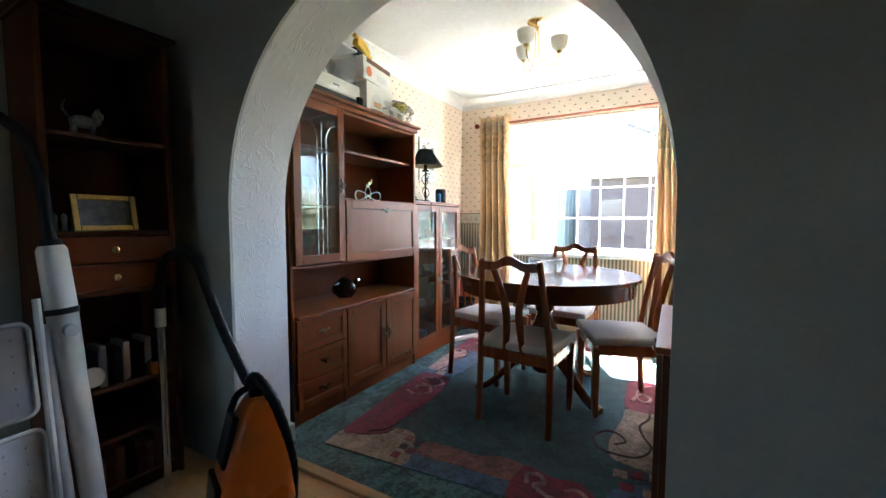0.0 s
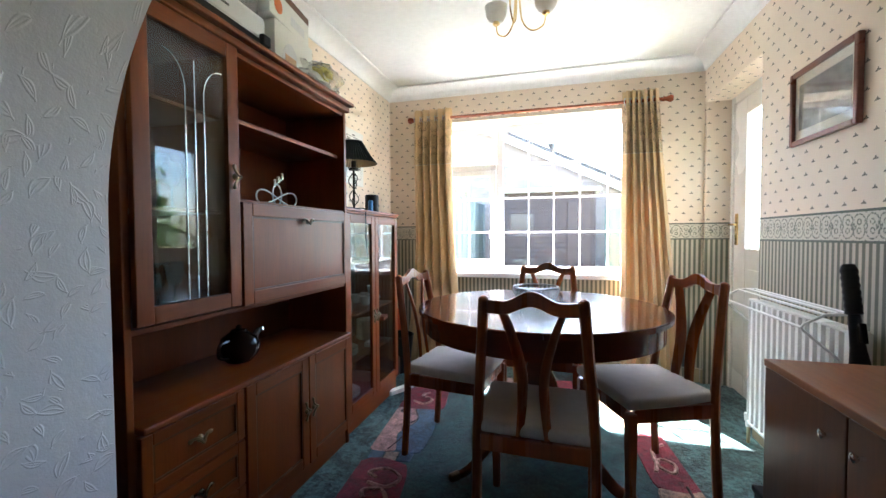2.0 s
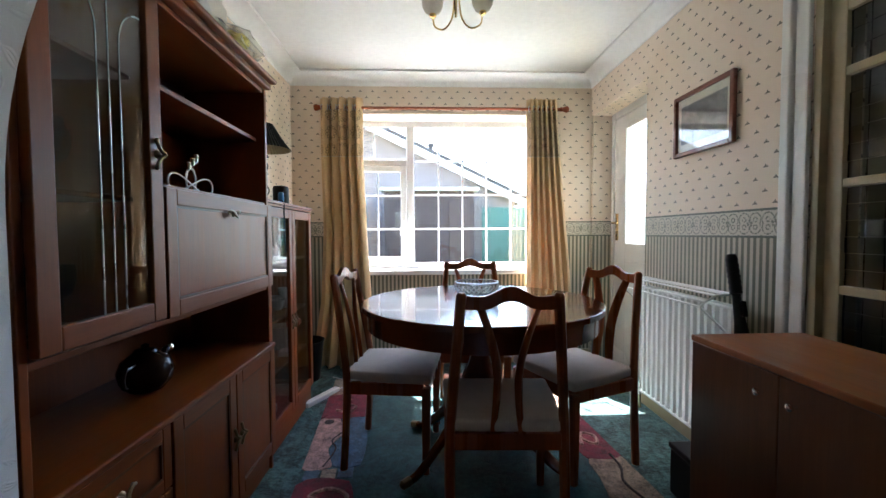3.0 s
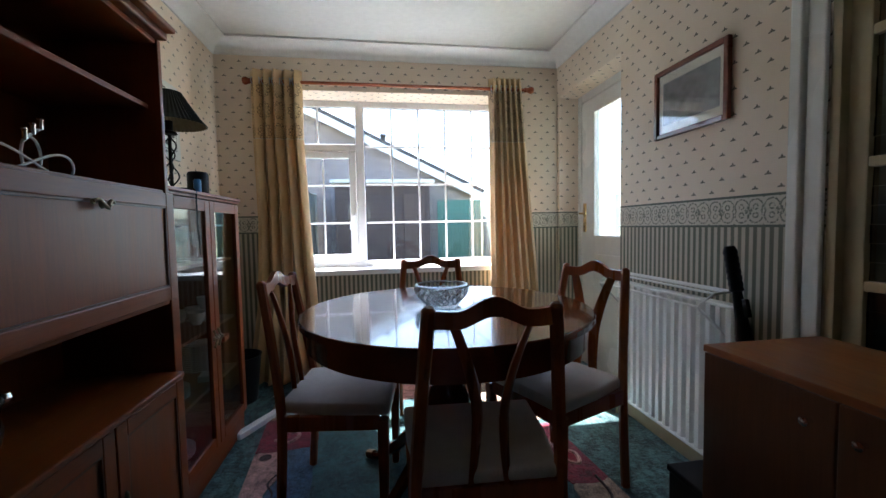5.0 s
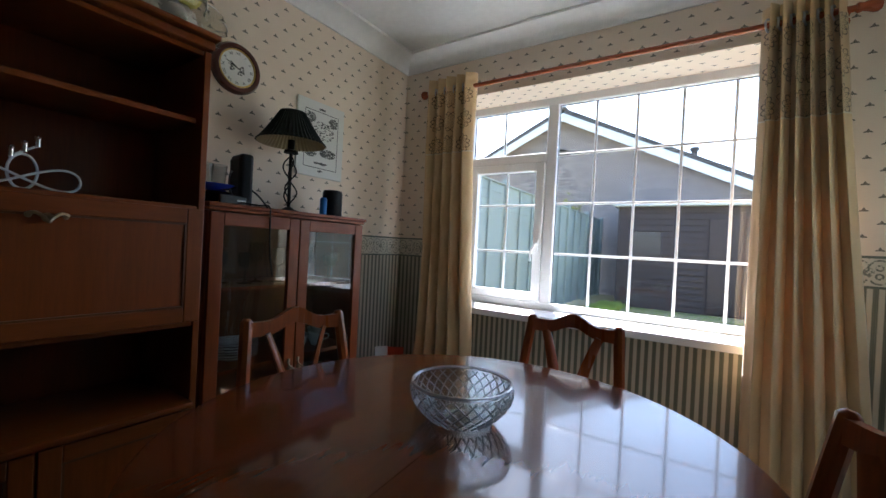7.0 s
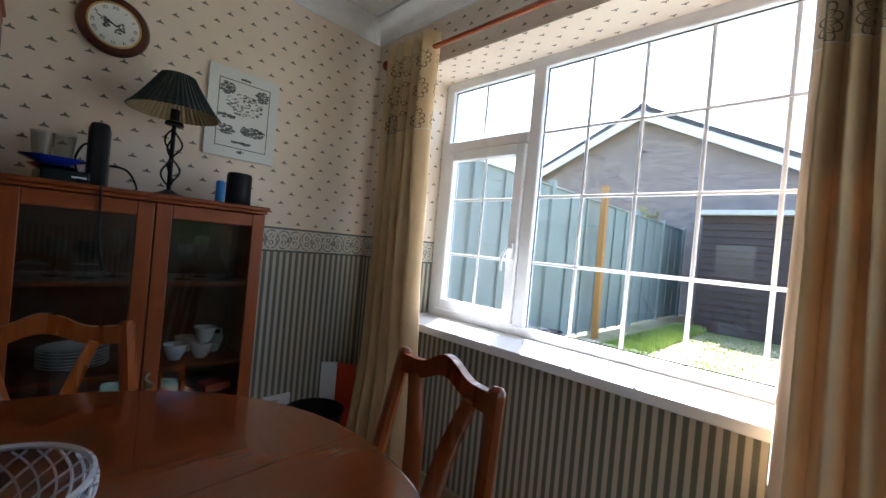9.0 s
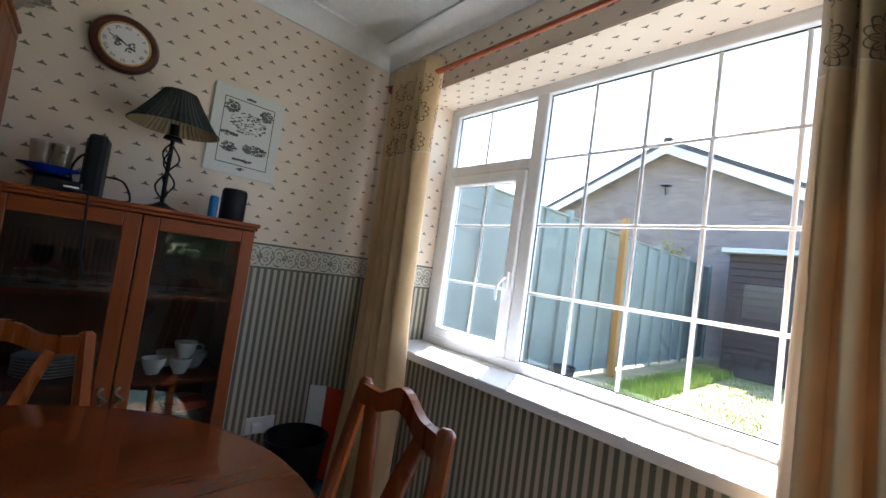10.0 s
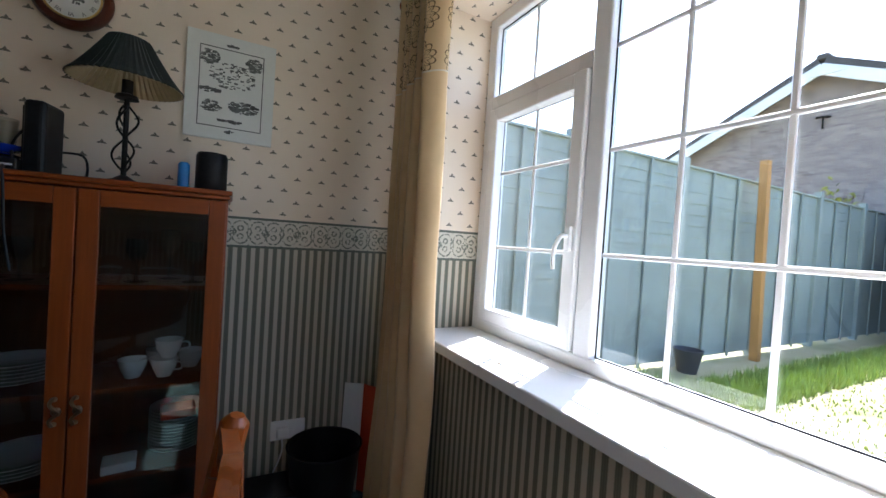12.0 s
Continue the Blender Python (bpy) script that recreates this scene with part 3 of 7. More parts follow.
arch = structure("wall_arch", arch_solid(ARCH_NEAR + 0.012, S, LW - 0.2, LE + 0.2), RELIEF, "white embossed wall with a rounded arch opening", "arch")
for poly in arch.data.polygons:
    poly.use_smooth = True
arch.data.set_sharp_from_angle(angle=radians(38))
structure("wall_arch_1", arch_solid(ARCH_NEAR, ARCH_NEAR + 0.011, LW - 0.2, LE + 0.2), LIVING, "pale green living room face of the arch wall", "wall")
structure("baseboard", boxes((AX0 - 0.018, AX0 + 0.016, ARCH_NEAR + 0.16, S + 0.016, 0, 0.09), (W, AX0, S, S + 0.016, 0, 0.09)), GLOSSW, "white skirting round the arch foot", "skirting")
structure("baseboard_1", boxes((E_ - 0.016, E_, 3.42, RY0, 0, 0.11), (OX0 - 0.4, E_ - 0.02, N - 0.016, N, 0, 0.11), (W, W + 0.016, 4.64, N - 0.02, 0, 0.11), (E_ - 0.016, E_, RY1, N - 0.02, 0, 0.11)), CREAMW, "cream painted skirting board", "skirting")

# coved cornice round the dining room
def cove(a, b, inward):
    """Cornice from a to b along a wall; inward points into the room."""
    bm = bmesh.new()
    prof = [(0, H - 0.098), (0.012, H - 0.098), (0.014, H - 0.088)]
    for i in range(9):
        t = math.pi / 2 * i / 8
        prof.append((0.115 - 0.098 * math.cos(t), H - 0.085 + 0.068 * math.sin(t)))
    prof += [(0.122, H - 0.016), (0.122, H - 0.001), (0, H - 0.001)]
    d = (Vector(b) - Vector(a)).normalized()
    n = Vector(inward)
    rows = []
    for p, s in ((Vector(a), 1), (Vector(b), -1)):
        rows.append([bm.verts.new((*(p + n * r + d * s * r), z)) for r, z in prof])
    k = len(prof)
    for i in range(k):
        j = (i + 1) % k
        bm.faces.new((rows[0][i], rows[0][j], rows[1][j], rows[1][i]))
    bmesh.ops.recalc_face_normals(bm, faces=bm.faces)
    return bm


for i, (a, b, n) in enumerate((((W, N), (E_, N), (0, -1)), ((W, S), (W, N), (1, 0)), ((E_, S), (E_, N), (-1, 0)), ((W, S), (E_, S), (0, 1)))):
    structure("trim" if i == 0 else "trim_%d" % i, cove(a, b, n), CEIL, "white coved plaster cornice", "cornice", smooth=True)

# ---- window ----
FY0, FY1 = N + 0.245, N + 0.298
win = tagged(new("window_1"), "white plastic window with a side casement and grid bars", "window", kind="structure")
FX0, FX1, FZ0, FZ1 = OX0 + 0.006, OX1 - 0.006, 0.829, OZ1
MX0, MX1 = -0.323, -0.222


def frame_bar(name, x0, x1, z0, z1, y0=FY0, y1=FY1, bevel=0.008):
    return part(name, box(x0, x1, y0, y1, z0, z1, bevel), UPVC, win)


frame_bar("window_frame", FX0, FX0 + 0.06, FZ0, FZ1)
frame_bar("window_frame", FX1 - 0.06, FX1, FZ0, FZ1)
frame_bar("window_frame", FX0 + 0.055, FX1 - 0.055, FZ1 - 0.055, FZ1)
frame_bar("window_frame", FX0 + 0.055, FX1 - 0.055, FZ0, FZ0 + 0.05)
frame_bar("mullion", MX0 + 0.02, MX1 - 0.012, FZ0 + 0.045, FZ1 - 0.05)
frame_bar("transom", FX0 + 0.055, MX0 + 0.022, 1.782, 1.842)
# casement sash, proud of the frame
CX0, CX1, CZ0, CZ1 = FX0 + 0.062, MX0 + 0.018, FZ0 + 0.052, 1.780
for d in ((CX0, CX0 + 0.055, CZ0, CZ1), (CX1 - 0.055, CX1, CZ0, CZ1), (CX0 + 0.05, CX1 - 0.05, CZ0, CZ0 + 0.055), (CX0 + 0.05, CX1 - 0.05, CZ1 - 0.055, CZ1)):
    frame_bar("sash_rail", *d, FY0 - 0.014, FY1 - 0.01, 0.007)
handle = part("window_handle", box(CX1 - 0.036, CX1 - 0.014, FY0 - 0.03, FY0 - 0.014, 1.20, 1.28, 0.004), UPVC, win, "white lever handle")
part("lever", tube(curve_points([(CX1 - 0.025, FY0 - 0.03, 1.25), (CX1 - 0.028, FY0 - 0.052, 1.245), (CX1 - 0.05, FY0 - 0.055, 1.20), (CX1 - 0.055, FY0 - 0.05, 1.14)], 12), 0.0075), UPVC, handle, smooth=True)
GY = FY0 + 0.03
PANES = ((CX0 + 0.05, CX1 - 0.05, CZ0 + 0.05, CZ1 - 0.05), (FX0 + 0.058, MX0 + 0.022, 1.840, FZ1 - 0.053), (MX1 - 0.014, FX1 - 0.058, FZ0 + 0.048, FZ1 - 0.053))
for x0, x1, z0, z1 in PANES:
    pane = part("pane", box(x0, x1, GY, GY + 0.006, z0, z1), GLASS, win)
    pane.visible_shadow = False
    gasket = boxes((x0, x1, GY - 0.004, GY - 0.001, z0, z0 + 0.006), (x0, x1, GY - 0.004, GY - 0.001, z1 - 0.006, z1), (x0, x0 + 0.006, GY - 0.004, GY - 0.001, z0, z1), (x1 - 0.006, x1, GY - 0.004, GY - 0.001, z0, z1))
    part("gasket", gasket, BLACK, win, "dark glazing seal")


def grid_bars(pane, xs, zs):
    x0, x1, z0, z1 = pane
    for x in xs:
        part("glazing_bar", box(x - 0.0075, x + 0.0075, GY - 0.010, GY - 0.002, z0 + 0.007, z1 - 0.007, 0.003, 1), UPVC, win)
    for z in zs:
        part("glazing_bar", box(x0 + 0.007, x1 - 0.007, GY - 0.011, GY - 0.0025, z - 0.0075, z + 0.0075, 0.003, 1), UPVC, win)


grid_bars(PANES[0], [-0.572], [1.505, 1.195])
grid_bars(PANES[1], [-0.605], [])
grid_bars(PANES[2], [-0.007, 0.219, 0.446, 0.679], [1.826, 1.513, 1.195])
part("window_sill", box(OX0 - 0.02, OX1 + 0.02, N - 0.035, FY0 + 0.01, OZ0 - 0.004, FZ0 + 0.004, 0.006), UPVC, win, "white plastic sill board")

# ---- garden door in its recess ----
door = tagged(new("door_1"), "white garden door with one tall glass pane, closed", "door", kind="structure")
dx0, dx1 = RX, RX + 0.05
for d in ((RY0 + 0.006, RY0 + 0.05, 0, RZ), (RY1 - 0.05, RY1 - 0.006, 0, RZ), (RY0 + 0.05, RY1 - 0.05, RZ - 0.06, RZ)):
    part("door_frame", box(dx0 - 0.012, dx1 + 0.03, d[0], d[1], d[2], d[3], 0.006), GLOSSW, door)
ly0, ly1 = RY0 + 0.052, RY1 - 0.052
gy0, gy1, gz0, gz1 = 4.62, 5.09, 1.048, 2.015
for d in ((ly0, gy0, 0.01, RZ - 0.062), (gy1, ly1, 0.01, RZ - 0.062), (gy0, gy1, gz1, RZ - 0.062), (gy0, gy1, 0.01, gz0)):
    part("door_leaf", box(dx0, dx1, d[0], d[1], d[2], d[3], 0.004), GLOSSW, door)
for d in ((gy0, gy0 + 0.014, gz0, gz1), (gy1 - 0.014, gy1, gz0, gz1), (gy0 + 0.014, gy1 - 0.014, gz1 - 0.014, gz1), (gy0 + 0.014, gy1 - 0.014, gz0, gz0 + 0.014)):
    part("glazing_bead", box(dx0 - 0.008, dx0 + 0.01, d[0], d[1], d[2], d[3], 0.003), GLOSSW, door)
dp = part("pane", box(dx0 + 0.02, dx0 + 0.026, gy0, gy1, gz0, gz1), GLASS, door)
dp.visible_shadow = False
part("recessed_panel", box(dx0 - 0.006, dx0 + 0.004, 4.64, 5.03, 0.22, 0.92, 0.004), GLOSSW, door)
plate = part("handle_plate", box(dx0 - 0.008, dx0 + 0.002, 5.205, 5.245, 1.085, 1.315, 0.003), BRASS, door, "brass handle plate")
part("lever", tube([(dx0 - 0.005, 5.225, 1.235), (dx0 - 0.05, 5.225, 1.235), (dx0 - 0.055, 5.215, 1.235), (dx0 - 0.055, 5.115, 1.233)], 0.008), BRASS, plate, smooth=True)

# ---- glazed inner door with its architrave ----
idoor = tagged(new("door_2"), "cream glazed inner door with dark patterned panes, closed", "door", kind="structure")
for d in ((DY1, DY1 + 0.045, 0, 2.05), (DY0 - 0.045, DY0, 0, 2.05), (DY0 - 0.045, DY1 + 0.045, 2.05, 2.095)):
    part("door_lining", box(E_ - 0.004, E_ + 0.16, d[0], d[1] - 0.014, d[2], d[3], 0.003), CREAMW, idoor)
for d in ((DY1 + 0.035, DY1 + 0.095, 0, 2.16), (DY0 - 0.075, DY0 - 0.035, 0, 2.16), (DY0 - 0.03, DY1 + 0.03, 2.085, 2.155)):
    part("architrave", box(E_ - 0.02, E_ - 0.001, d[0], d[1], d[2], d[3], 0.007, 3), GLOSSW, idoor)
part("architrave", box(E_ - 0.034, E_ - 0.001, DY1 + 0.098, DY1 + 0.145, 0, 2.16, 0.01, 3), GLOSSW, idoor)
part("door_stop", box(E_ + 0.06, E_ + 0.075, DY1 - 0.014, DY1 + 0.001, 0, 2.05, 0.003), CREAMW, idoor)
lx0, lx1 = E_ + 0.022, E_ + 0.058
stile = 0.058
part("stile", box(lx0, lx1, DY1 - 0.004 - stile, DY1 - 0.004, 0.01, 2.045, 0.004), CREAMW, idoor)
part("stile", box(lx0, lx1, DY0 + 0.004, DY0 + 0.004 + stile, 0.01, 2.045, 0.004), CREAMW, idoor)
ys, ye = DY0 + 0.004 + stile, DY1 - 0.004 - stile
mids = [0.16, 0.545, 0.94, 1.325, 1.72, 1.985]
for k, z in enumerate(mids):
    t = 0.055 if k == 5 else (0.15 if k == 0 else 0.016)
    part("rail", box(lx0, lx1, ys + 0.0005, ye - 0.0005, z - t, z + (0.016 if k else 0.02), 0.004), CREAMW, idoor)
ym = (ys + ye) / 2
part("rail", box(lx0 + 0.002, lx1 - 0.002, ym - 0.014, ym + 0.014, 0.2, 1.92, 0.004), CREAMW, idoor)


def patterned_pane(y0, y1, z0, z1, seed):
    """Pressed glass: small uneven squares standing proud of one another."""
    rnd = random.Random(seed)
    bm = bmesh.new()
    ny, nz = max(2, round((y1 - y0) / 0.06)), max(2, round((z1 - z0) / 0.06))
    for i in range(ny):
        for j in range(nz):
            a, b = y0 + (y1 - y0) * i / ny, y0 + (y1 - y0) * (i + 1) / ny
            c, d = z0 + (z1 - z0) * j / nz, z0 + (z1 - z0) * (j + 1) / nz
            x = lx0 + 0.016 + rnd.uniform(0, 0.003)
            ty, tz = rnd.uniform(-0.0022, 0.0022), rnd.uniform(-0.0022, 0.0022)
            q = [bm.verts.new(p) for p in ((x - ty - tz, a + 0.001, c + 0.001), (x + ty - tz, b - 0.001, c + 0.001), (x + ty + tz, b - 0.001, d - 0.001), (x - ty + tz, a + 0.001, d - 0.001))]
            w = [bm.verts.new((lx0 + 0.024, v.co.y, v.co.z)) for v in q]
            bm.faces.new(q[::-1])
            for k in range(4):
                bm.faces.new((q[k], q[(k + 1) % 4], w[(k + 1) % 4], w[k]))
    bmesh.ops.recalc_face_normals(bm, faces=bm.faces)
    return bm


for k, (za, zb) in enumerate(zip(mids, mids[1:])):
    for a, b in ((ys, ym - 0.014), (ym + 0.014, ye)):
        z0, z1 = za + (0.016 if k else 0.02), zb - (0.055 if k == 4 else 0.016)
        part("pane", patterned_pane(a, b, z0, z1, k * 7 + int(a * 100)), DOORGLASS, idoor)

# unseen living room window, added and sized to light the dark side
w2 = tagged(new("window_2"), "unseen white living room window, added for its light", "window", kind="structure")
for d in ((-1.15, -1.09, 1.1, 1.9), (-0.41, -0.35, 1.1, 1.9), (-1.09, -0.41, 1.1, 1.16), (-1.09, -0.41, 1.84, 1.9)):
    part("window_frame", box(d[0], d[1], LS - 0.18, LS - 0.11, d[2], d[3], 0.006), UPVC, w2)
part("pane", box(-1.09, -0.41, LS - 0.15, LS - 0.144, 1.16, 1.84), DIMGLASS, w2)

# ---- curtains and rod ----
rod = thing("curtain_rod", pose(0.023, 5.25, 2.205), "red mahogany curtain pole with turned ends", "curtain pole")
part("pole", turn(lathe([(0.0, -1.01), (0.0125, -1.01), (0.0125, 1.01), (0.0, 1.01)], 16), pose(0, 0, 0, 0, 90, 0)), RODW, rod, smooth=True)
for s in (-1, 1):
    part("finial", turn(lathe([(0.0, 0), (0.016, 0.001), (0.02, 0.008), (0.016, 0.02), (0.02, 0.035), (0.027, 0.05), (0.027, 0.062), (0.02, 0.072), (0.0, 0.074)], 16), pose(s * 1.0, 0, 0, 0, s * 90, 0)), RODW, rod, smooth=True)
    bm = lathe([(0.0, 0), (0.022, 0.001), (0.022, 0.008), (0.008, 0.012), (0.008, 0.09), (0.0, 0.092)], 12)
    part("bracket", turn(bm, pose(s * 0.985, 0.109, 0, 90, 0, 0)), RODW, rod, smooth=True)


def curtain(name, edges, folds, ink, label, phase, thin, deep):
    """Pleated curtain: edges are rows of (z, x at one side, x at the other)."""
    ob = thing(name, pose(0, 5.247, 0), label, "curtain", "pair of window curtains")
    bm = bmesh.new()
    uv = bm.loops.layers.uv.new("UVMap")
    nu, nz = folds * 14, 44
    top, low = edges[0][0], edges[-1][0]
    zs = [e[0] for e in edges][::-1]
    grid, wide = [], 1.25
    for j in range(nz + 1):
        z = top + (low - top) * j / nz
        a = float(np.interp(z, zs, [e[1] for e in edges][::-1]))
        b = float(np.interp(z, zs, [e[2] for e in edges][::-1]))
        down = j / nz
        row = []
        for i in range(nu + 1):
            s = i / nu
            w = 2 * math.pi * folds * s + phase
            amp = deep * (0.85 + 0.25 * noise.noise((s * 3 + phase, down * 1.5, 1)))
            amp *= 1.0 - 0.35 * down * (0.5 + 0.5 * math.sin(s * 5 + phase))
            yy = amp * math.sin(w + 0.9 * down * noise.noise((s * 2, down * 2, phase)))
            yy += 0.012 * noise.noise((s * 6, z * 2.2, phase + 3)) * (0.3 + down)
            xx = a + (b - a) * s + 0.012 * math.sin(2 * w + 1.0) * (1 - 0.3 * down)
            row.append(bm.verts.new((xx, yy - 0.02 * down, z + 0.006 * math.sin(w))))
        grid.append(row)
    for j in range(nz):
        for i in range(nu):
            f = bm.faces.new((grid[j][i], grid[j][i + 1], grid[j + 1][i + 1], grid[j + 1][i]))
            f.smooth = True
            for loop, (jj, ii) in zip(f.loops, ((j, i), (j, i + 1), (j + 1, i + 1), (j + 1, i))):
                loop[uv].uv = (ii / nu * wide, top + (low - top) * jj / nz)
    cloth = part("cloth", bm, curtain_mat(name + " cloth", ink, thin), ob)
    sol = cloth.modifiers.new("thick", "SOLIDIFY")
    sol.thickness = 0.003
    a, b = edges[0][1], edges[0][2]
    for k in range(folds * 2 - 1):
        s = (k * math.pi + math.pi - phase % math.pi) / (2 * math.pi * folds)
        if 0.02 < s < 0.98:
            ring = tube([(0, 0.026 * math.cos(t), 0.026 * math.sin(t)) for t in [2 * math.pi * q / 20 for q in range(20)]], 0.004, 6, True)
            part("eyelet", turn(ring, pose(a + (b - a) * s, 0.003, 2.205, 0, 0, 25 if k % 2 else -25)), STEEL, ob, smooth=True)
    return ob


curtain("curtain", [(2.285, -0.995, -0.650), (1.8, -0.995, -0.652), (1.2, -0.985, -0.625), (0.6, -1.01, -0.59), (0.03, -1.10, -0.585)], 5, ((0.10, 0.055, 0.02), (0.68, 0.475, 0.255)), "cream lined curtain with brown rosette band, drawn open", 1.5, 0.13, 0.050)
curtain("curtain", [(2.285, 0.752, 0.995), (1.8, 0.752, 1.03), (1.2, 0.748, 1.085), (0.6, 0.745, 1.14), (0.03, 0.75, 1.19)], 6, ((0.09, 0.065, 0.05), (0.58, 0.42, 0.25)), "cream lined curtain with dark flower band, drawn open", 2.1, 0.09, 0.050)


# ---- dining table ----
TX, TY, TZ, TR = 0.150, 3.857, 0.812, 0.597
table = thing("dining_table", pose(TX, TY, 0, 0, 0, 94), "round polished mahogany pedestal dining table with glossy top", "table")
for s in (-1, 1):
    half = [(TR * math.cos(a), TR * math.sin(a)) for a in [math.pi * i / 40 for i in range(41)]]
    half = [(x, max(y, 0.0011)) for x, y in half]
    half = [(x, s * y) for x, y in half]
    top = slab(half if s > 0 else half[::-1], TZ - 0.024, TZ)
    rounded = [e for e in top.edges if all(v.co.z > TZ - 0.001 and v.co.xy.length > TR - 0.002 for v in e.verts) and e.calc_length() < 0.1]
    bmesh.ops.bevel(top, geom=rounded, offset=0.006, segments=2, affect="EDGES", profile=0.5)
    part("tabletop", top, TABLEW, table)
rim = lathe([(TR - 0.055, TZ - 0.115), (TR - 0.03, TZ - 0.115), (TR - 0.028, TZ - 0.03), (TR - 0.01, TZ - 0.028), (TR - 0.008, TZ - 0.0245), (TR - 0.055, TZ - 0.0245)], 64)
part("apron", rim, TABLEW, table, smooth=True)
part("pedestal", lathe([(0.0, 0.13), (0.07, 0.13), (0.085, 0.15), (0.085, 0.20), (0.06, 0.22), (0.055, 0.25), (0.085, 0.30), (0.10, 0.36), (0.095, 0.42), (0.06, 0.50), (0.05, 0.54), (0.065, 0.56), (0.065, 0.59), (0.05, 0.61), (0.10, 0.65), (0.14, 0.68), (0.14, TZ - 0.0245), (0.0, TZ - 0.0245)], 32), TABLEW, table, smooth=True)
for a in (-123, -39, 45, 121):
    pts = curve_points([(0.05, 0, 0.25), (0.15, 0, 0.24), (0.27, 0, 0.14), (0.38, 0, 0.05), (0.45, 0, 0.03)], 16)
    leg = tube(pts, [0.045, 0.044, 0.042, 0.040, 0.038, 0.036, 0.034, 0.033, 0.031, 0.030, 0.029, 0.028, 0.027, 0.027, 0.026, 0.025, 0.022], 10, flat=0.75)
    lg = part("leg", turn(leg, pose(0, 0, 0, 0, 0, a)), TABLEW, table, smooth=True)
    cap = tube([(0.43, 0, 0.034), (0.45, 0, 0.030), (0.472, 0, 0.027), (0.48, 0, 0.026)], [0.027, 0.027, 0.025, 0.013], 10, flat=0.8)
    part("toe_cap", turn(cap, pose(0, 0, 0, 0, 0, a)), DULLB, lg, "dull brass toe cap", smooth=True)

# cut-glass bowl
def bowl_radius(t):
    return 0.066 + 0.050 * math.sin(min(1, t * 1.25) * math.pi / 2) - 0.003 * max(0, t - 0.8)


bowl = thing("glass_bowl", pose(0.137, 3.898, TZ + 0.0005), "clear cut crystal fruit bowl, empty, on the dining table", "bowl")
outer = [(bowl_radius(q / 14), 0.004 + 0.084 * q / 14) for q in range(15)]
inner = [(bowl_radius(q / 14) - 0.009, 0.014 + 0.074 * q / 14) for q in range(14, -1, -1)]
part("wall", lathe([(0.0, 0.0), (0.062, 0.0), *outer, *inner, (0.0, 0.012)], 64), TUB, bowl, smooth=True)
part("rim", tube([(0.112 * math.cos(t), 0.112 * math.sin(t), 0.088) for t in [2 * math.pi * q / 48 for q in range(48)]], 0.0045, 6, True), CUT, bowl, smooth=True)
for s in (-1, 1):
    for k in range(26):
        ln = []
        for q in range(11):
            t = 0.04 + 0.86 * q / 10
            a = 2 * math.pi * k / 26 + s * 0.75 * t
            ln.append(((bowl_radius(t) + 0.0005) * math.cos(a), (bowl_radius(t) + 0.0005) * math.sin(a), 0.004 + 0.084 * t))
        part("cut_line", tube(ln, 0.0021, 4), CUT, bowl)


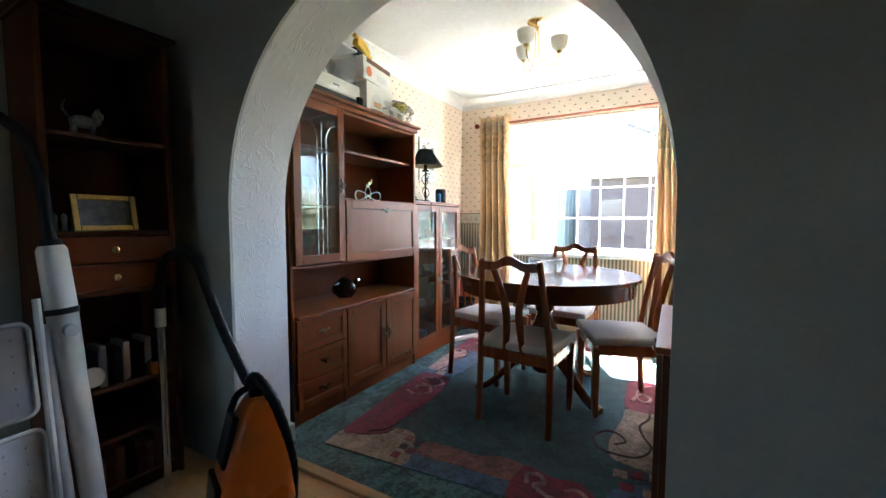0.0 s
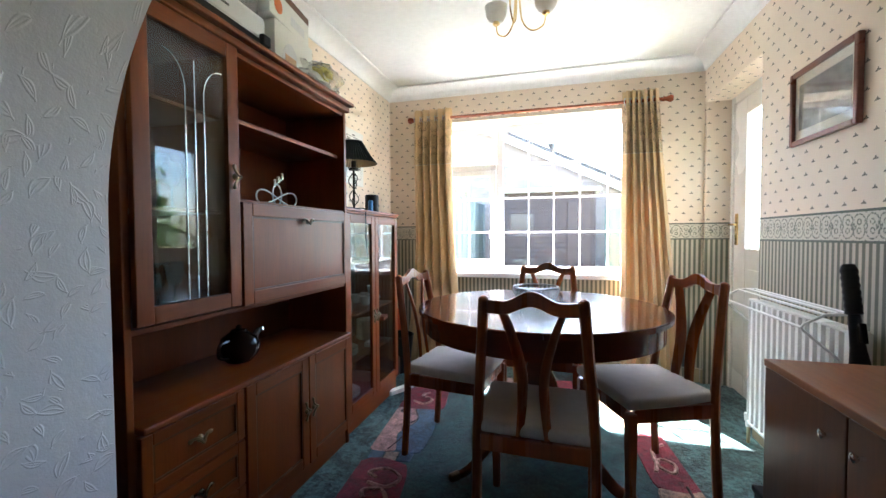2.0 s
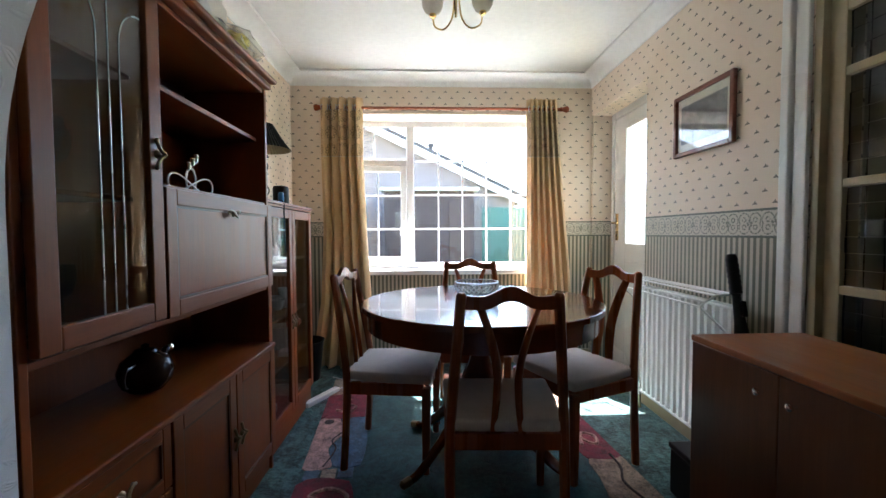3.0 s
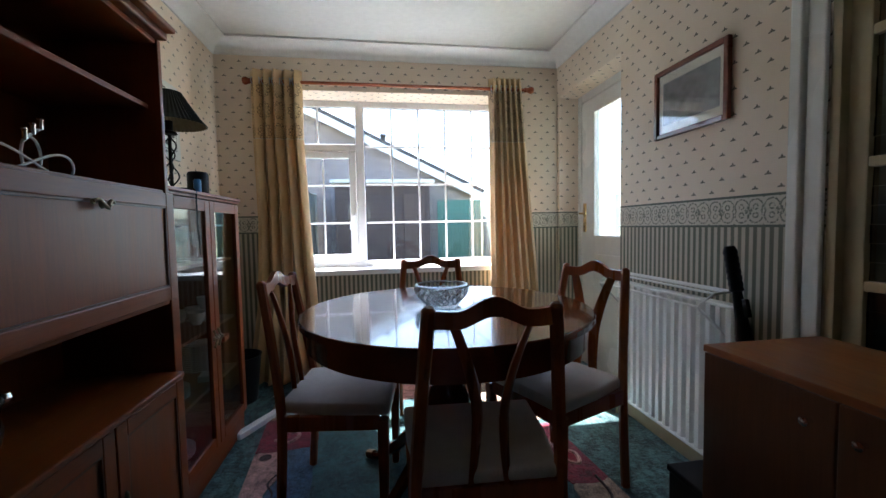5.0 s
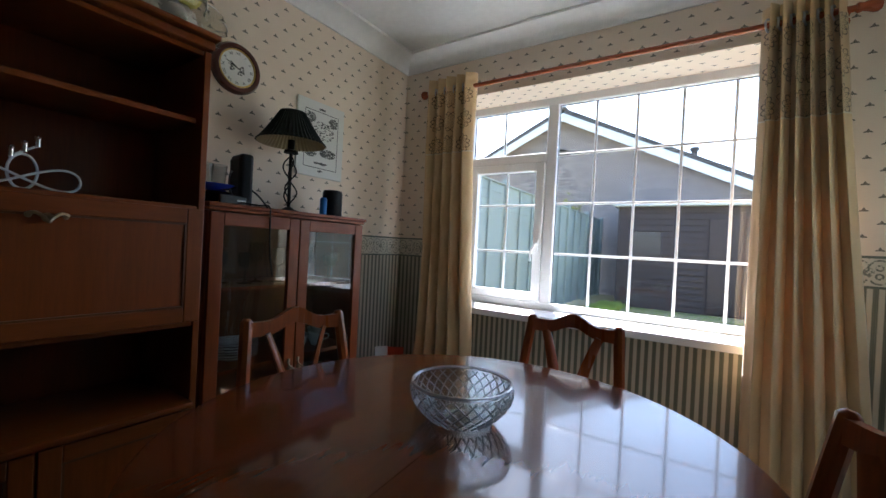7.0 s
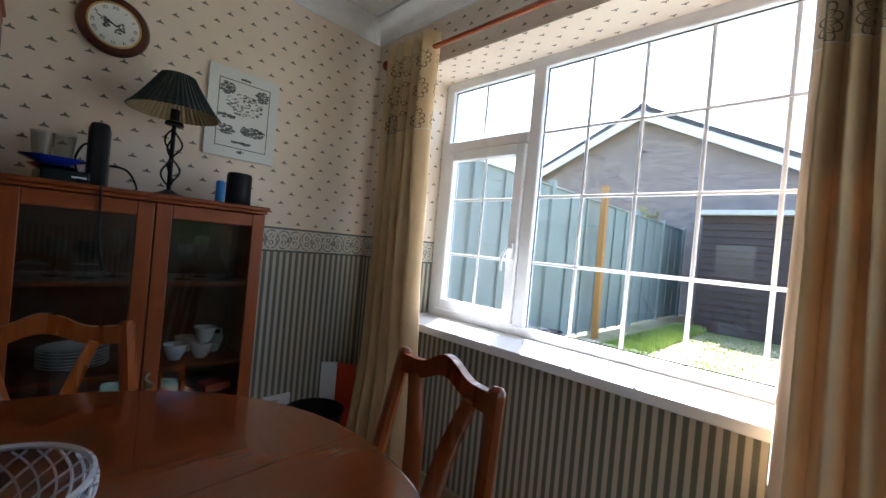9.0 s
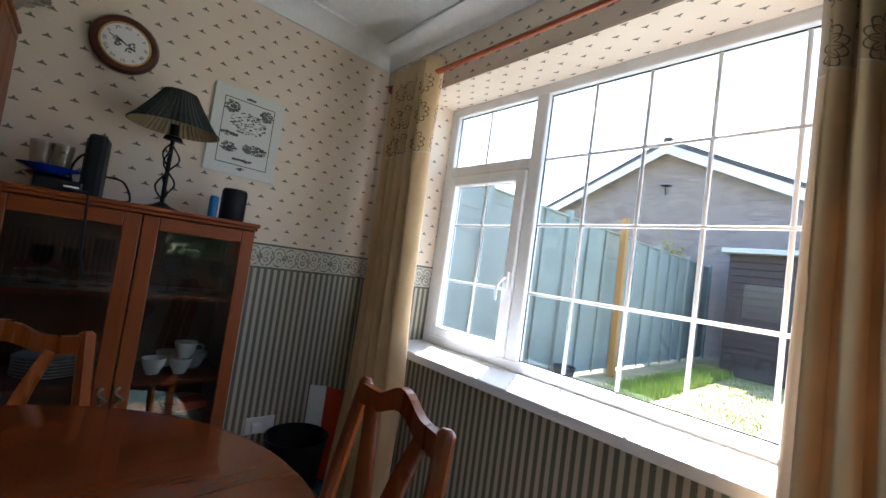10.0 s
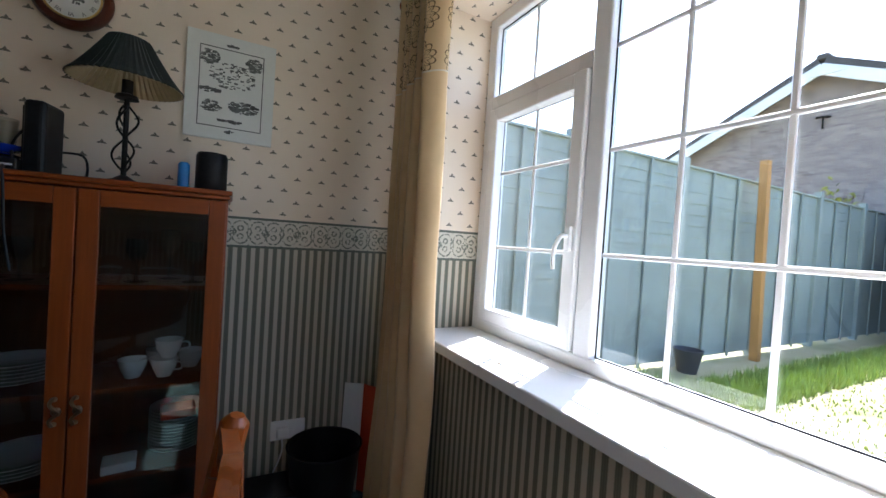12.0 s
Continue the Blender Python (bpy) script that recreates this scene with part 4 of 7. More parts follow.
# ---- dining chairs ----
def dining_chair():
    """Rear legs at y = 0, facing +y."""
    ch = thing("dining_chair", Matrix(), "mahogany dining chair with curved slats and a padded beige seat", "chair", "chairs round the table")
    for s in (-1, 1):
        pts = curve_points([(s * 0.205, -0.008, 0.0), (s * 0.205, 0.006, 0.22), (s * 0.203, 0.012, 0.44), (s * 0.187, -0.015, 0.66), (s * 0.166, -0.055, 0.90), (s * 0.162, -0.064, 0.945)], 18)
        rad = [0.019] * 17 + [0.017, 0.010]
        part("rear_leg", tube(pts, rad, 8), CHAIRW, ch, smooth=True)
        leg = bmesh.new()
        for (x, y, z, w) in ((s * 0.21, 0.40, 0.42, 0.021), (s * 0.205, 0.395, 0.0, 0.015)):
            for dx, dy in ((-1, -1), (1, -1), (1, 1), (-1, 1)):
                leg.verts.new((x + dx * w, y + dy * w, z))
        leg.verts.ensure_lookup_table()
        v = leg.verts
        for f in ((3, 2, 1, 0), (4, 5, 6, 7), (0, 1, 5, 4), (1, 2, 6, 5), (2, 3, 7, 6), (3, 0, 4, 7)):
            leg.faces.new([v[i] for i in f])
        bmesh.ops.recalc_face_normals(leg, faces=leg.faces)
        bmesh.ops.bevel(leg, geom=leg.edges[:], offset=0.004, segments=2, affect="EDGES")
        part("front_leg", leg, CHAIRW, ch)
        side = box(s * 0.205 - 0.011, s * 0.205 + 0.011, 0.015, 0.385, 0.375, 0.435, 0.004)
        part("seat_rail", side, CHAIRW, ch)
        slat = []
        for k in range(15):
            t = k / 14
            x = s * (0.036 + 0.052 * abs(2 * t - 0.85) ** 1.6 * (1 if t > 0.42 else 0.35))
            slat.append((x, 0.008 - 0.065 * max(0, t - 0.1) ** 1.1, 0.44 + 0.455 * t))
        part("slat", tube(slat, [0.017 + 0.006 * math.sin(k / 14 * math.pi) for k in range(15)], 8, flat=0.42), CHAIRW, ch, smooth=True)
    part("seat_rail", box(-0.19, 0.19, -0.005, 0.018, 0.375, 0.435, 0.004), CHAIRW, ch)
    part("seat_rail", box(-0.19, 0.19, 0.388, 0.41, 0.375, 0.435, 0.004), CHAIRW, ch)
    # crest rail with a raised middle
    bm = bmesh.new()
    rows = []
    for k in range(25):
        x = -0.156 + 0.312 * k / 24
        u = abs(x) / 0.156
        hump = 0.036 * (0.5 + 0.5 * math.cos(min(1, u / 0.62) * math.pi))
        z0 = 0.888 + hump * 0.85
        z1 = 0.932 + hump * 1.0 + 0.010 * max(0, u - 0.75)
        y = -0.070 + 0.016 * u * u
        rows.append([bm.verts.new(p) for p in ((x, y - 0.012, z0), (x, y + 0.012, z0), (x, y + 0.010, z1), (x, y - 0.010, z1))])
    for a, b in zip(rows, rows[1:]):
        for k in range(4):
            bm.faces.new((a[k], a[(k + 1) % 4], b[(k + 1) % 4], b[k]))
    bm.faces.new(rows[0][::-1])
    bm.faces.new(rows[-1])
    bmesh.ops.recalc_face_normals(bm, faces=bm.faces)
    part("crest_rail", bm, CHAIRW, ch, smooth=True)
    # padded seat, wider at the front
    bm = slab([(-0.195, 0.0), (0.195, 0.0), (0.225, 0.21), (0.235, 0.425), (-0.235, 0.425), (-0.225, 0.21)], 0.436, 0.482)
    bmesh.ops.bevel(bm, geom=bm.edges[:], offset=0.018, segments=4, affect="EDGES", profile=0.55)
    part("seat", bm, SEAT, ch, "grey beige upholstered seat pad", smooth=True)
    return ch


chair = dining_chair()
chair.matrix_basis = pose(0.161, 3.210, 0.009, 0, 0, -3)
copy_thing(chair, pose(-0.493, 3.955, 0.009, 0, 0, -98))
copy_thing(chair, pose(0.820, 3.920, 0.009, 0, 0, 113))
copy_thing(chair, pose(0.177, 4.573, 0.009, 0, 0, 175))


# ---- wall unit ----
UY0, UY1, UX0, UX1, UZ = 2.60, 3.815, -1.258, -0.888, 1.890
unit = thing("wall_unit", pose(0, 0, 0), "tall reddish walnut wall unit with glass door, flap and drawers", "wall unit")
DIV = 3.014
for y0, y1, z0, z1 in ((UY0, UY0 + 0.022, 0.0, UZ - 0.05), (DIV - 0.011, DIV + 0.011, 0.0, 0.6095), (DIV - 0.011, DIV + 0.011, 0.904, UZ - 0.05), (UY1 - 0.022, UY1, 0.0, UZ - 0.05)):
    part("side_panel", box(UX0, UX1, y0, y1, z0, z1, 0.003), UNITW, unit)
part("back_panel", box(UX0 - 0.008, UX0 - 0.001, UY0, UY1, 0.08, UZ - 0.05), UNITW, unit)
part("plinth", box(UX0, UX1 - 0.012, UY0 + 0.0225, UY1 - 0.0225, 0.0, 0.078, 0.003), UNITH, unit)
crown = boxes((UX0, UX1 + 0.026, UY0 - 0.002, UY1 + 0.001, UZ - 0.0495, UZ - 0.020), (UX0, UX1 + 0.052, UY0 - 0.002, UY1 + 0.008, UZ - 0.020, UZ), bevel=0.007)
part("cornice", crown, UNITH, unit)


def shelf(name, y0, y1, z0, z1, x1=UX1 - 0.006, material=UNITH):
    return part(name, box(UX0 + 0.001, x1, y0 + 0.0006, y1 - 0.0006, z0, z1, 0.003), material, unit)


L0, L1, R0, R1 = UY0 + 0.022, DIV - 0.011, DIV + 0.011, UY1 - 0.022
for a, b in ((L0, L1), (R0, R1)):
    shelf("top_board", a, b, UZ - 0.068, UZ - 0.0505)
    shelf("base_board", a, b, 0.079, 0.095)
part("counter", box(UX0 + 0.001, UX1 + 0.032, UY0 + 0.0225, UY1 - 0.0225, 0.610, 0.632, 0.006), UNITH, unit)
shelf("upper_floor", L0, R1, 0.886, 0.903)
shelf("shelf", R0, R1, 1.592, 1.611, UX1 - 0.04)
shelf("flap_top", R0, R1, 1.286, 1.303)
shelf("shelf", L0, L1, 1.245, 1.258, UX1 - 0.06)
shelf("shelf", L0, L1, 1.585, 1.598, UX1 - 0.06)


def panel_door(parent, name, y0, y1, z0, z1, x, rail=0.05, glass=None, wood_v=UNITW, wood_h=UNITH, thick=0.02):
    """A framed front facing +x: two stiles, two rails, and a field or a pane."""
    ob = tagged(new(name), "")
    ob.parent = parent
    part("stile", box(x, x + thick, y0, y0 + rail, z0, z1, 0.003), wood_v, ob)
    part("stile", box(x, x + thick, y1 - rail, y1, z0, z1, 0.003), wood_v, ob)
    part("rail", box(x, x + thick, y0 + rail + 0.0003, y1 - rail - 0.0003, z0, z0 + rail, 0.003), wood_h, ob)
    part("rail", box(x, x + thick, y0 + rail + 0.0003, y1 - rail - 0.0003, z1 - rail, z1, 0.003), wood_h, ob)
    if glass:
        part("pane", box(x + 0.006, x + 0.010, y0 + rail, y1 - rail, z0 + rail, z1 - rail), glass, ob)
    else:
        part("panel", box(x + 0.002, x + thick - 0.008, y0 + rail, y1 - rail, z0 + rail, z1 - rail), wood_v, ob)
        bead = bmesh.new()
        a, b, c, d, t = y0 + rail, y1 - rail, z0 + rail, z1 - rail, 0.006
        for q in ((a, a + t, c, d), (b - t, b, c, d), (a + t, b - t, c, c + t), (a + t, b - t, d - t, d)):
            add_box(bead, x + thick - 0.0085, x + thick - 0.002, *q)
        part("bead", bead, SIDEF, ob)
    return ob


def cup_handle(parent, y, z, x, tall=False):
    h = tagged(new("handle"), "antique brass drop handle")
    h.parent = parent
    m = pose(x, y, z, 0, 0, 0) @ (pose(0, 0, 0, 90, 0, 0) if tall else Matrix()) @ Matrix.Scale(1.15, 4)
    plate = lathe([(0.0, 0), (0.011, 0.0005), (0.010, 0.004), (0.004, 0.009), (0.0, 0.01)], 12)
    part("rosette", turn(plate, m @ pose(0, 0, 0, 0, 90, 0)), ANTIQUE, h, smooth=True)
    ctrl = [(0.006, -0.036, 0.006), (0.010, -0.022, 0.010), (0.012, -0.008, 0.0), (0.016, 0.0, -0.010), (0.012, 0.008, 0.0), (0.010, 0.022, 0.010), (0.006, 0.036, 0.006)]
    part("bail", turn(tube(curve_points(ctrl, 20), 0.0042, 6), m), ANTIQUE, h, smooth=True)
    for s in (-1, 1):
        part("leaf", turn(lathe([(0.0, 0), (0.007, 0.001), (0.006, 0.005), (0.0, 0.006)], 8), m @ pose(0, s * 0.032, 0.004, 0, 90, 0)), ANTIQUE, h, smooth=True)
    return h


gd = panel_door(unit, "door", 2.622, 3.007, 0.912, 1.838, UX1, 0.052, CABGLASS)
cup_handle(gd, 2.983, 1.375, UX1 + 0.02, True)
# lead lines on the glass: three uprights that arch over
for k, y in enumerate((2.795, 2.83, 2.865)):
    arcp = [(UX1 + 0.012, y, 0.965), (UX1 + 0.012, y, 1.62)]
    arcp += [(UX1 + 0.012, y + (0.075 - 0.075 * math.cos(t)) * (1 if k == 2 else -1 if k == 0 else 0), 1.62 + 0.10 * math.sin(t)) for t in [math.pi / 2 * q / 8 for q in range(1, 9)]]
    part("lead_line", tube(arcp, 0.0019, 6), STEEL, gd, "silver lead line", smooth=True)
fl = panel_door(unit, "flap", 3.018, 3.803, 0.906, 1.290, UX1, 0.05)
cup_handle(fl, 3.41, 1.230, UX1 + 0.022)
for z0, z1 in ((0.422, 0.604), (0.254, 0.415), (0.098, 0.248)):
    dr = panel_door(unit, "drawer", 2.622, 3.007, z0, z1, UX1, 0.036)
    cup_handle(dr, 2.815, (z0 + z1) / 2, UX1 + 0.016)
for y0, y1, hy in ((3.018, 3.407, 3.383), (3.413, 3.803, 3.437)):
    cd = panel_door(unit, "cabinet_door", y0, y1, 0.098, 0.604, UX1, 0.05)
    cup_handle(cd, hy, 0.36, UX1 + 0.022, True)


# ---- glass cabinet ----
GY0, GY1, GX0, GX1, GZ = 3.845, 4.618, -1.258, -0.932, 1.327
gc = thing("display_cabinet", pose(0, 0, 0), "cherry veneer display cabinet with two glass doors", "cabinet")
for y0, y1 in ((GY0, GY0 + 0.02), (GY1 - 0.02, GY1)):
    part("side_panel", box(GX0, GX1, y0, y1, 0, GZ - 0.03, 0.003), CABW, gc)
# darker wood at the back stands in for the shade inside
part("back_panel", box(GX0 - 0.006, GX0 - 0.001, GY0, GY1, 0.05, GZ - 0.03), SIDEF, gc)
part("top_board", boxes((GX0, GX1 + 0.02, GY0 - 0.004, GY1 + 0.006, GZ - 0.0295, GZ - 0.016), (GX0, GX1 + 0.03, GY0 - 0.008, GY1 + 0.012, GZ - 0.016, GZ), bevel=0.004), CABH, gc)
part("plinth", box(GX0, GX1 + 0.006, GY0 + 0.0205, GY1 - 0.0205, 0, 0.115, 0.003), CABH, gc)
GSH = (0.125, 0.40, 0.68, 1.005)
for z in GSH:
    part("shelf", box(GX0 + 0.001, GX1 - 0.02, GY0 + 0.021, GY1 - 0.021, z - 0.016, z, 0.002), CABH, gc)
gmid = (GY0 + GY1) / 2
for y0, y1, hy in ((GY0 + 0.004, gmid - 0.002, gmid - 0.024), (gmid + 0.002, GY1 - 0.004, gmid + 0.024)):
    d = panel_door(gc, "glass_door", y0, y1, 0.12, GZ - 0.034, GX1, 0.05, CABGLASS, CABW, CABH)
    cup_handle(d, hy, 0.64, GX1 + 0.02, True)


# ---- china and glass in the cabinets ----
def plates(y, x, z, n, r, label="stack of white china plates in the cabinet"):
    ob = thing("plate_stack", pose(x, y, z), label, "plates", "china in the cabinet")
    for k in range(n):
        b = k * 0.011
        prof = [(0.0, b), (r * 0.6, b), (r * 0.72, b + 0.006), (r, b + 0.016), (r, b + 0.019), (r * 0.7, b + 0.010), (r * 0.58, b + 0.005), (0.0, b + 0.005)]
        part("plate", lathe(prof, 24), CHINA, ob, smooth=True)
    return ob


def teacup(y, x, z, ang=0, tilt=0):
    ob = thing("teacup", pose(x, y, z, tilt, 0, ang), "white china teacup on the cabinet shelf", "cup", "china in the cabinet")
    part("bowl", lathe([(0.0, 0.0), (0.022, 0.0), (0.024, 0.006), (0.036, 0.03), (0.043, 0.062), (0.0405, 0.062), (0.033, 0.03), (0.02, 0.009), (0.0, 0.008)], 20), CHINA, ob, smooth=True)
    part("handle", tube(curve_points([(0.038, 0, 0.052), (0.06, 0, 0.05), (0.06, 0, 0.03), (0.034, 0, 0.022)], 10), 0.0035, 6), CHINA, ob, smooth=True)
    return ob


def goblet(y, x, z, h=0.16, r=0.032):
    ob = part("wine_glass", lathe([(0.0, 0), (r, 0), (r, 0.002), (0.005, 0.006), (0.004, h * 0.45), (r * 0.7, h * 0.55), (r, h * 0.75), (r * 0.9, h), (r * 0.86, h), (r * 0.95, h * 0.75), (r * 0.6, h * 0.57), (0.0, h * 0.5)], 16), TUB, None, smooth=True)
    ob.matrix_basis = pose(x, y, z)
    return tagged(ob, "clear stemmed wine glass on a cabinet shelf", "wine glass", "glasses in the cabinets")


for y in (3.99, 4.07, 4.15, 4.23, 4.36, 4.44, 4.52, 4.58):
    goblet(y, -1.08 - 0.05 * math.sin(y * 40), GSH[3] + 0.001, 0.15 + 0.03 * math.sin(y * 23))
teacup(4.36, -1.05, GSH[2] + 0.001, 200)
teacup(4.45, -1.04, GSH[2] + 0.001, 60)
teacup(4.46, -1.045, GSH[2] + 0.064, 80)
teacup(4.42, -1.16, GSH[2] + 0.001, 20)
teacup(4.52, -1.13, GSH[2] + 0.001, 140)
plates(4.49, -1.10, GSH[1] + 0.001, 13, 0.085)
plates(4.06, -1.10, GSH[2] + 0.001, 6, 0.10)
plates(4.08, -1.10, GSH[1] + 0.001, 4, 0.12, "stack of wide white china dishes in the cabinet")
plates(4.10, -1.10, GSH[0] + 0.001, 3, 0.12, "white china serving dishes on the cabinet floor")
for y, z, w, mt, lb in ((4.345, GSH[1], 0.09, WPRINT, "folded white paper napkins on the cabinet shelf"), (4.50, GSH[1] + 0.153, 0.10, RED, "small red and white packet lying on the plates")):
    ob = part("paper_packet", turn(box(-0.04, 0.04, -w / 2, w / 2, 0, 0.03, 0.004), pose(-1.0, y, z + 0.001, 0, 0, 8)), mt)
    tagged(ob, lb, "paper")
for y, z in ((2.70, 0.905), (2.76, 0.905), (2.85, 0.905), (2.92, 0.905), (2.70, 1.26), (2.80, 1.26), (2.92, 1.26)):
    goblet(y, -1.05 - 0.06 * math.sin(y * 31), z, 0.17)
dec = part("decanter", lathe([(0.0, 0), (0.05, 0), (0.055, 0.02), (0.05, 0.10), (0.02, 0.15), (0.018, 0.19), (0.024, 0.20), (0.012, 0.21), (0.02, 0.235), (0.0, 0.25)], 20), TUB, None, smooth=True)
dec.matrix_basis = pose(-1.02, 2.74, 0.905)
tagged(dec, "clear glass decanter with stopper behind the glass door", "decanter")


# ---- things in and on the wall unit ----
rack = thing("candle_holder", pose(-1.0, 3.38, 1.3035), "silver scroll wire candle holder with three small cups", "candle holder")
weave = [(0.010 * math.cos(t), 0.125 * math.cos(t), 0.036 + 0.031 * math.sin(2 * t)) for t in [2 * math.pi * q / 90 for q in range(90)]]
part("scroll", tube(weave, 0.0036, 6, True), WHITEP, rack, smooth=True)
oval = [(-0.006, 0.005 + 0.030 * math.cos(t), 0.052 + 0.048 * math.sin(t)) for t in [2 * math.pi * q / 40 for q in range(40)]]
part("middle_loop", tube(oval, 0.0036, 6, True), WHITEP, rack, smooth=True)
part("slope_wire", tube(curve_points([(0, -0.022, 0.085), (0, 0.0, 0.105), (0, 0.034, 0.128)], 12), 0.0036, 6), WHITEP, rack, smooth=True)
for k in range(3):
    part("cup", turn(lathe([(0.0, 0), (0.007, 0.0), (0.007, 0.022), (0.009, 0.026), (0.007, 0.030), (0.006, 0.006), (0.0, 0.006)], 12), pose(0, -0.020 + 0.026 * k, 0.088 + 0.018 * k)), CHROME, rack, smooth=True)

jug = thing("teapot", pose(-1.07, 3.205, 0.6325, 0, 0, 8), "dark brown glazed teapot with a metal spout cap", "teapot")
part("pot", lathe([(0.0, 0), (0.05, 0.0), (0.075, 0.03), (0.082, 0.065), (0.07, 0.10), (0.035, 0.125), (0.0, 0.128)], 24), BROWNG, jug, smooth=True)
part("lid", lathe([(0.0, 0.125), (0.035, 0.126), (0.03, 0.135), (0.01, 0.139), (0.012, 0.15), (0.0, 0.156)], 16), BROWNG, jug, smooth=True)
part("spout", tube(curve_points([(0, 0.06, 0.05), (0, 0.10, 0.06), (0, 0.125, 0.09), (0, 0.15, 0.10)], 10), [0.022, 0.02, 0.019, 0.018, 0.017, 0.016, 0.015, 0.015, 0.014, 0.014, 0.013], 10), BROWNG, jug, smooth=True)
part("cap", lathe([(0.0, -0.012), (0.016, -0.01), (0.02, 0.0), (0.016, 0.012), (0.0, 0.016)], 12, (0.0, 0.152)), CHROME, jug, "chrome spout cap", smooth=True).location.z = 0.10
part("handle", tube(curve_points([(0, -0.07, 0.10), (0, -0.12, 0.095), (0, -0.125, 0.05), (0, -0.075, 0.03)], 12), 0.008, 8), BROWNG, jug, smooth=True)

T = UZ + 0.001
lb = thing("long_box", pose(-0.99, 2.87, T, 0, 0, 2), "long white appliance box with a black base on the wall unit", "box")
part("lower", box(-0.13, 0.14, -0.29, 0.29, 0.0, 0.03, 0.004), BLACK, lb)
part("upper", box(-0.125, 0.132, -0.285, 0.285, 0.0305, 0.125, 0.014), WHITEP, lb)
part("latch", box(0.133, 0.155, 0.24, 0.285, 0.008, 0.05, 0.005), BLACK, lb)
part("label_bar", box(0.1322, 0.1336, 0.04, 0.09, 0.07, 0.078), INK, lb)
tb = thing("plastic_tub", pose(-0.99, 2.86, T + 0.1255, 0, 0, 4), "clear plastic food tub with folded grey contents", "tub")
part("wall", lathe([(0.0, 0), (0.125, 0), (0.155, 0.085), (0.163, 0.088), (0.159, 0.092), (0.15, 0.086), (0.12, 0.004), (0.0, 0.004)], 40, sx=0.75, sy=1.1), TUB, tb, smooth=True)
part("lid", lathe([(0.16, 0.0925), (0.13, 0.13), (0.06, 0.155), (0.0, 0.16), (0.0, 0.157), (0.058, 0.152), (0.127, 0.127), (0.156, 0.0925)], 40, sx=0.75, sy=1.1), TUB, tb, "clear domed lid", smooth=True)
part("contents", lathe([(0.0, 0.006), (0.09, 0.007), (0.11, 0.04), (0.08, 0.075), (0.0, 0.085)], 14, sx=0.75, sy=1.1), GREYP, tb, smooth=True)
cb = thing("cake_box", pose(-1.10, 3.47, T, 0, 0, 4), "white picture box of a cake dome on the wall unit", "box")
part("carton", box(-0.13, 0.13, -0.15, 0.17, 0, 0.235, 0.003), WPRINT, cb)
for yy, zz, rr in ((-0.03, 0.085, 0.07),):
    dome = [(rr * math.cos(t), 0.115 * math.sin(t)) for t in [math.pi * q / 20 for q in range(21)]]
    part("picture", turn(slab(dome, 0, 0.0012), pose(0.1304, yy, zz - 0.03, 90, 0, 90)), GREYP, cb, "printed glass dome")
    part("picture", box(0.1318, 0.1326, yy - 0.045, yy + 0.045, zz - 0.012, zz + 0.028), LAMINATE, cb, "printed sponge cake")
    part("picture", box(0.1318, 0.1326, yy - 0.075, yy + 0.075, zz - 0.034, zz - 0.026), SIDEF, cb)
part("picture", box(0.1302, 0.1314, 0.08, 0.16, 0.03, 0.036), INK, cb)
bx2 = thing("flat_box", pose(-1.10, 3.45, T + 0.236, 0, 0, 8), "flat white box with an orange picture, on the cake box", "box")
part("carton", box(-0.13, 0.13, -0.19, 0.17, 0, 0.15, 0.003), WPRINT, bx2)
part("picture", turn(lathe([(0.0, 0), (0.034, 0.0), (0.034, 0.0012), (0.0, 0.0012)], 20), pose(0.1302, -0.12, 0.060, 0, 90, 0)), ORANGE, bx2, "printed orange dish")
part("lid_strip", box(0.1302, 0.1314, -0.15, 0.168, 0.115, 0.147), SIDEF, bx2)
part("picture", box(0.1302, 0.1314, -0.01, 0.12, 0.03, 0.07), GREYP, bx2)
tb2 = thing("plastic_tub", pose(-1.0, 3.085, T + 0.1255, 0, 0, 4), "clear square plastic tub stacked beside the boxes", "tub")
part("wall", boxes((-0.10, 0.10, -0.07, -0.067, 0, 0.22), (-0.10, 0.10, 0.067, 0.07, 0, 0.22), (0.097, 0.10, -0.0665, 0.0665, 0, 0.22), (-0.10, -0.097, -0.0665, 0.0665, 0, 0.22)), TUB, tb2)
part("lid", box(-0.108, 0.108, -0.078, 0.078, 0.221, 0.234, 0.004), WHITEP, tb2, "white clip lid")
yt = thing("staple_gun", pose(-1.03, 3.36, T + 0.387, 0, 0, 14), "yellow and black hand tool lying on the flat box", "tool")
part("grip", box(-0.022, 0.022, -0.13, 0.0, 0.0, 0.045, 0.012), BLACK, yt)
part("nose", box(-0.02, 0.02, 0.03, 0.075, 0.0, 0.03, 0.008), BLACK, yt)
part("head", turn(box(-0.024, 0.024, -0.10, 0.12, 0.0, 0.05, 0.012), pose(0, 0, 0.048, -14, 0, 0)), YELLOW, yt)
part("lever", tube([(0, 0.11, 0.09), (0, 0.03, 0.125), (0, -0.10, 0.13)], 0.016), YELLOW, yt, smooth=True)


def crumpled(r, h, seed, sx=1.0, sy=1.0):
    bm = bmesh.new()
    bmesh.ops.create_icosphere(bm, subdivisions=4, radius=1)
    for v in bm.verts:
        n = v.co.normalized()
        k = 1 + 0.35 * noise.noise(n * 2.2 + Vector((seed, 0, 0))) + 0.22 * abs(noise.noise(n * 5 + Vector((0, seed, 0))))
        v.co = Vector((n.x * r * sx * k, n.y * r * sy * k, h / 2 + n.z * h / 2 * k))
        v.co.z = max(v.co.z, 0.0)
    return bm


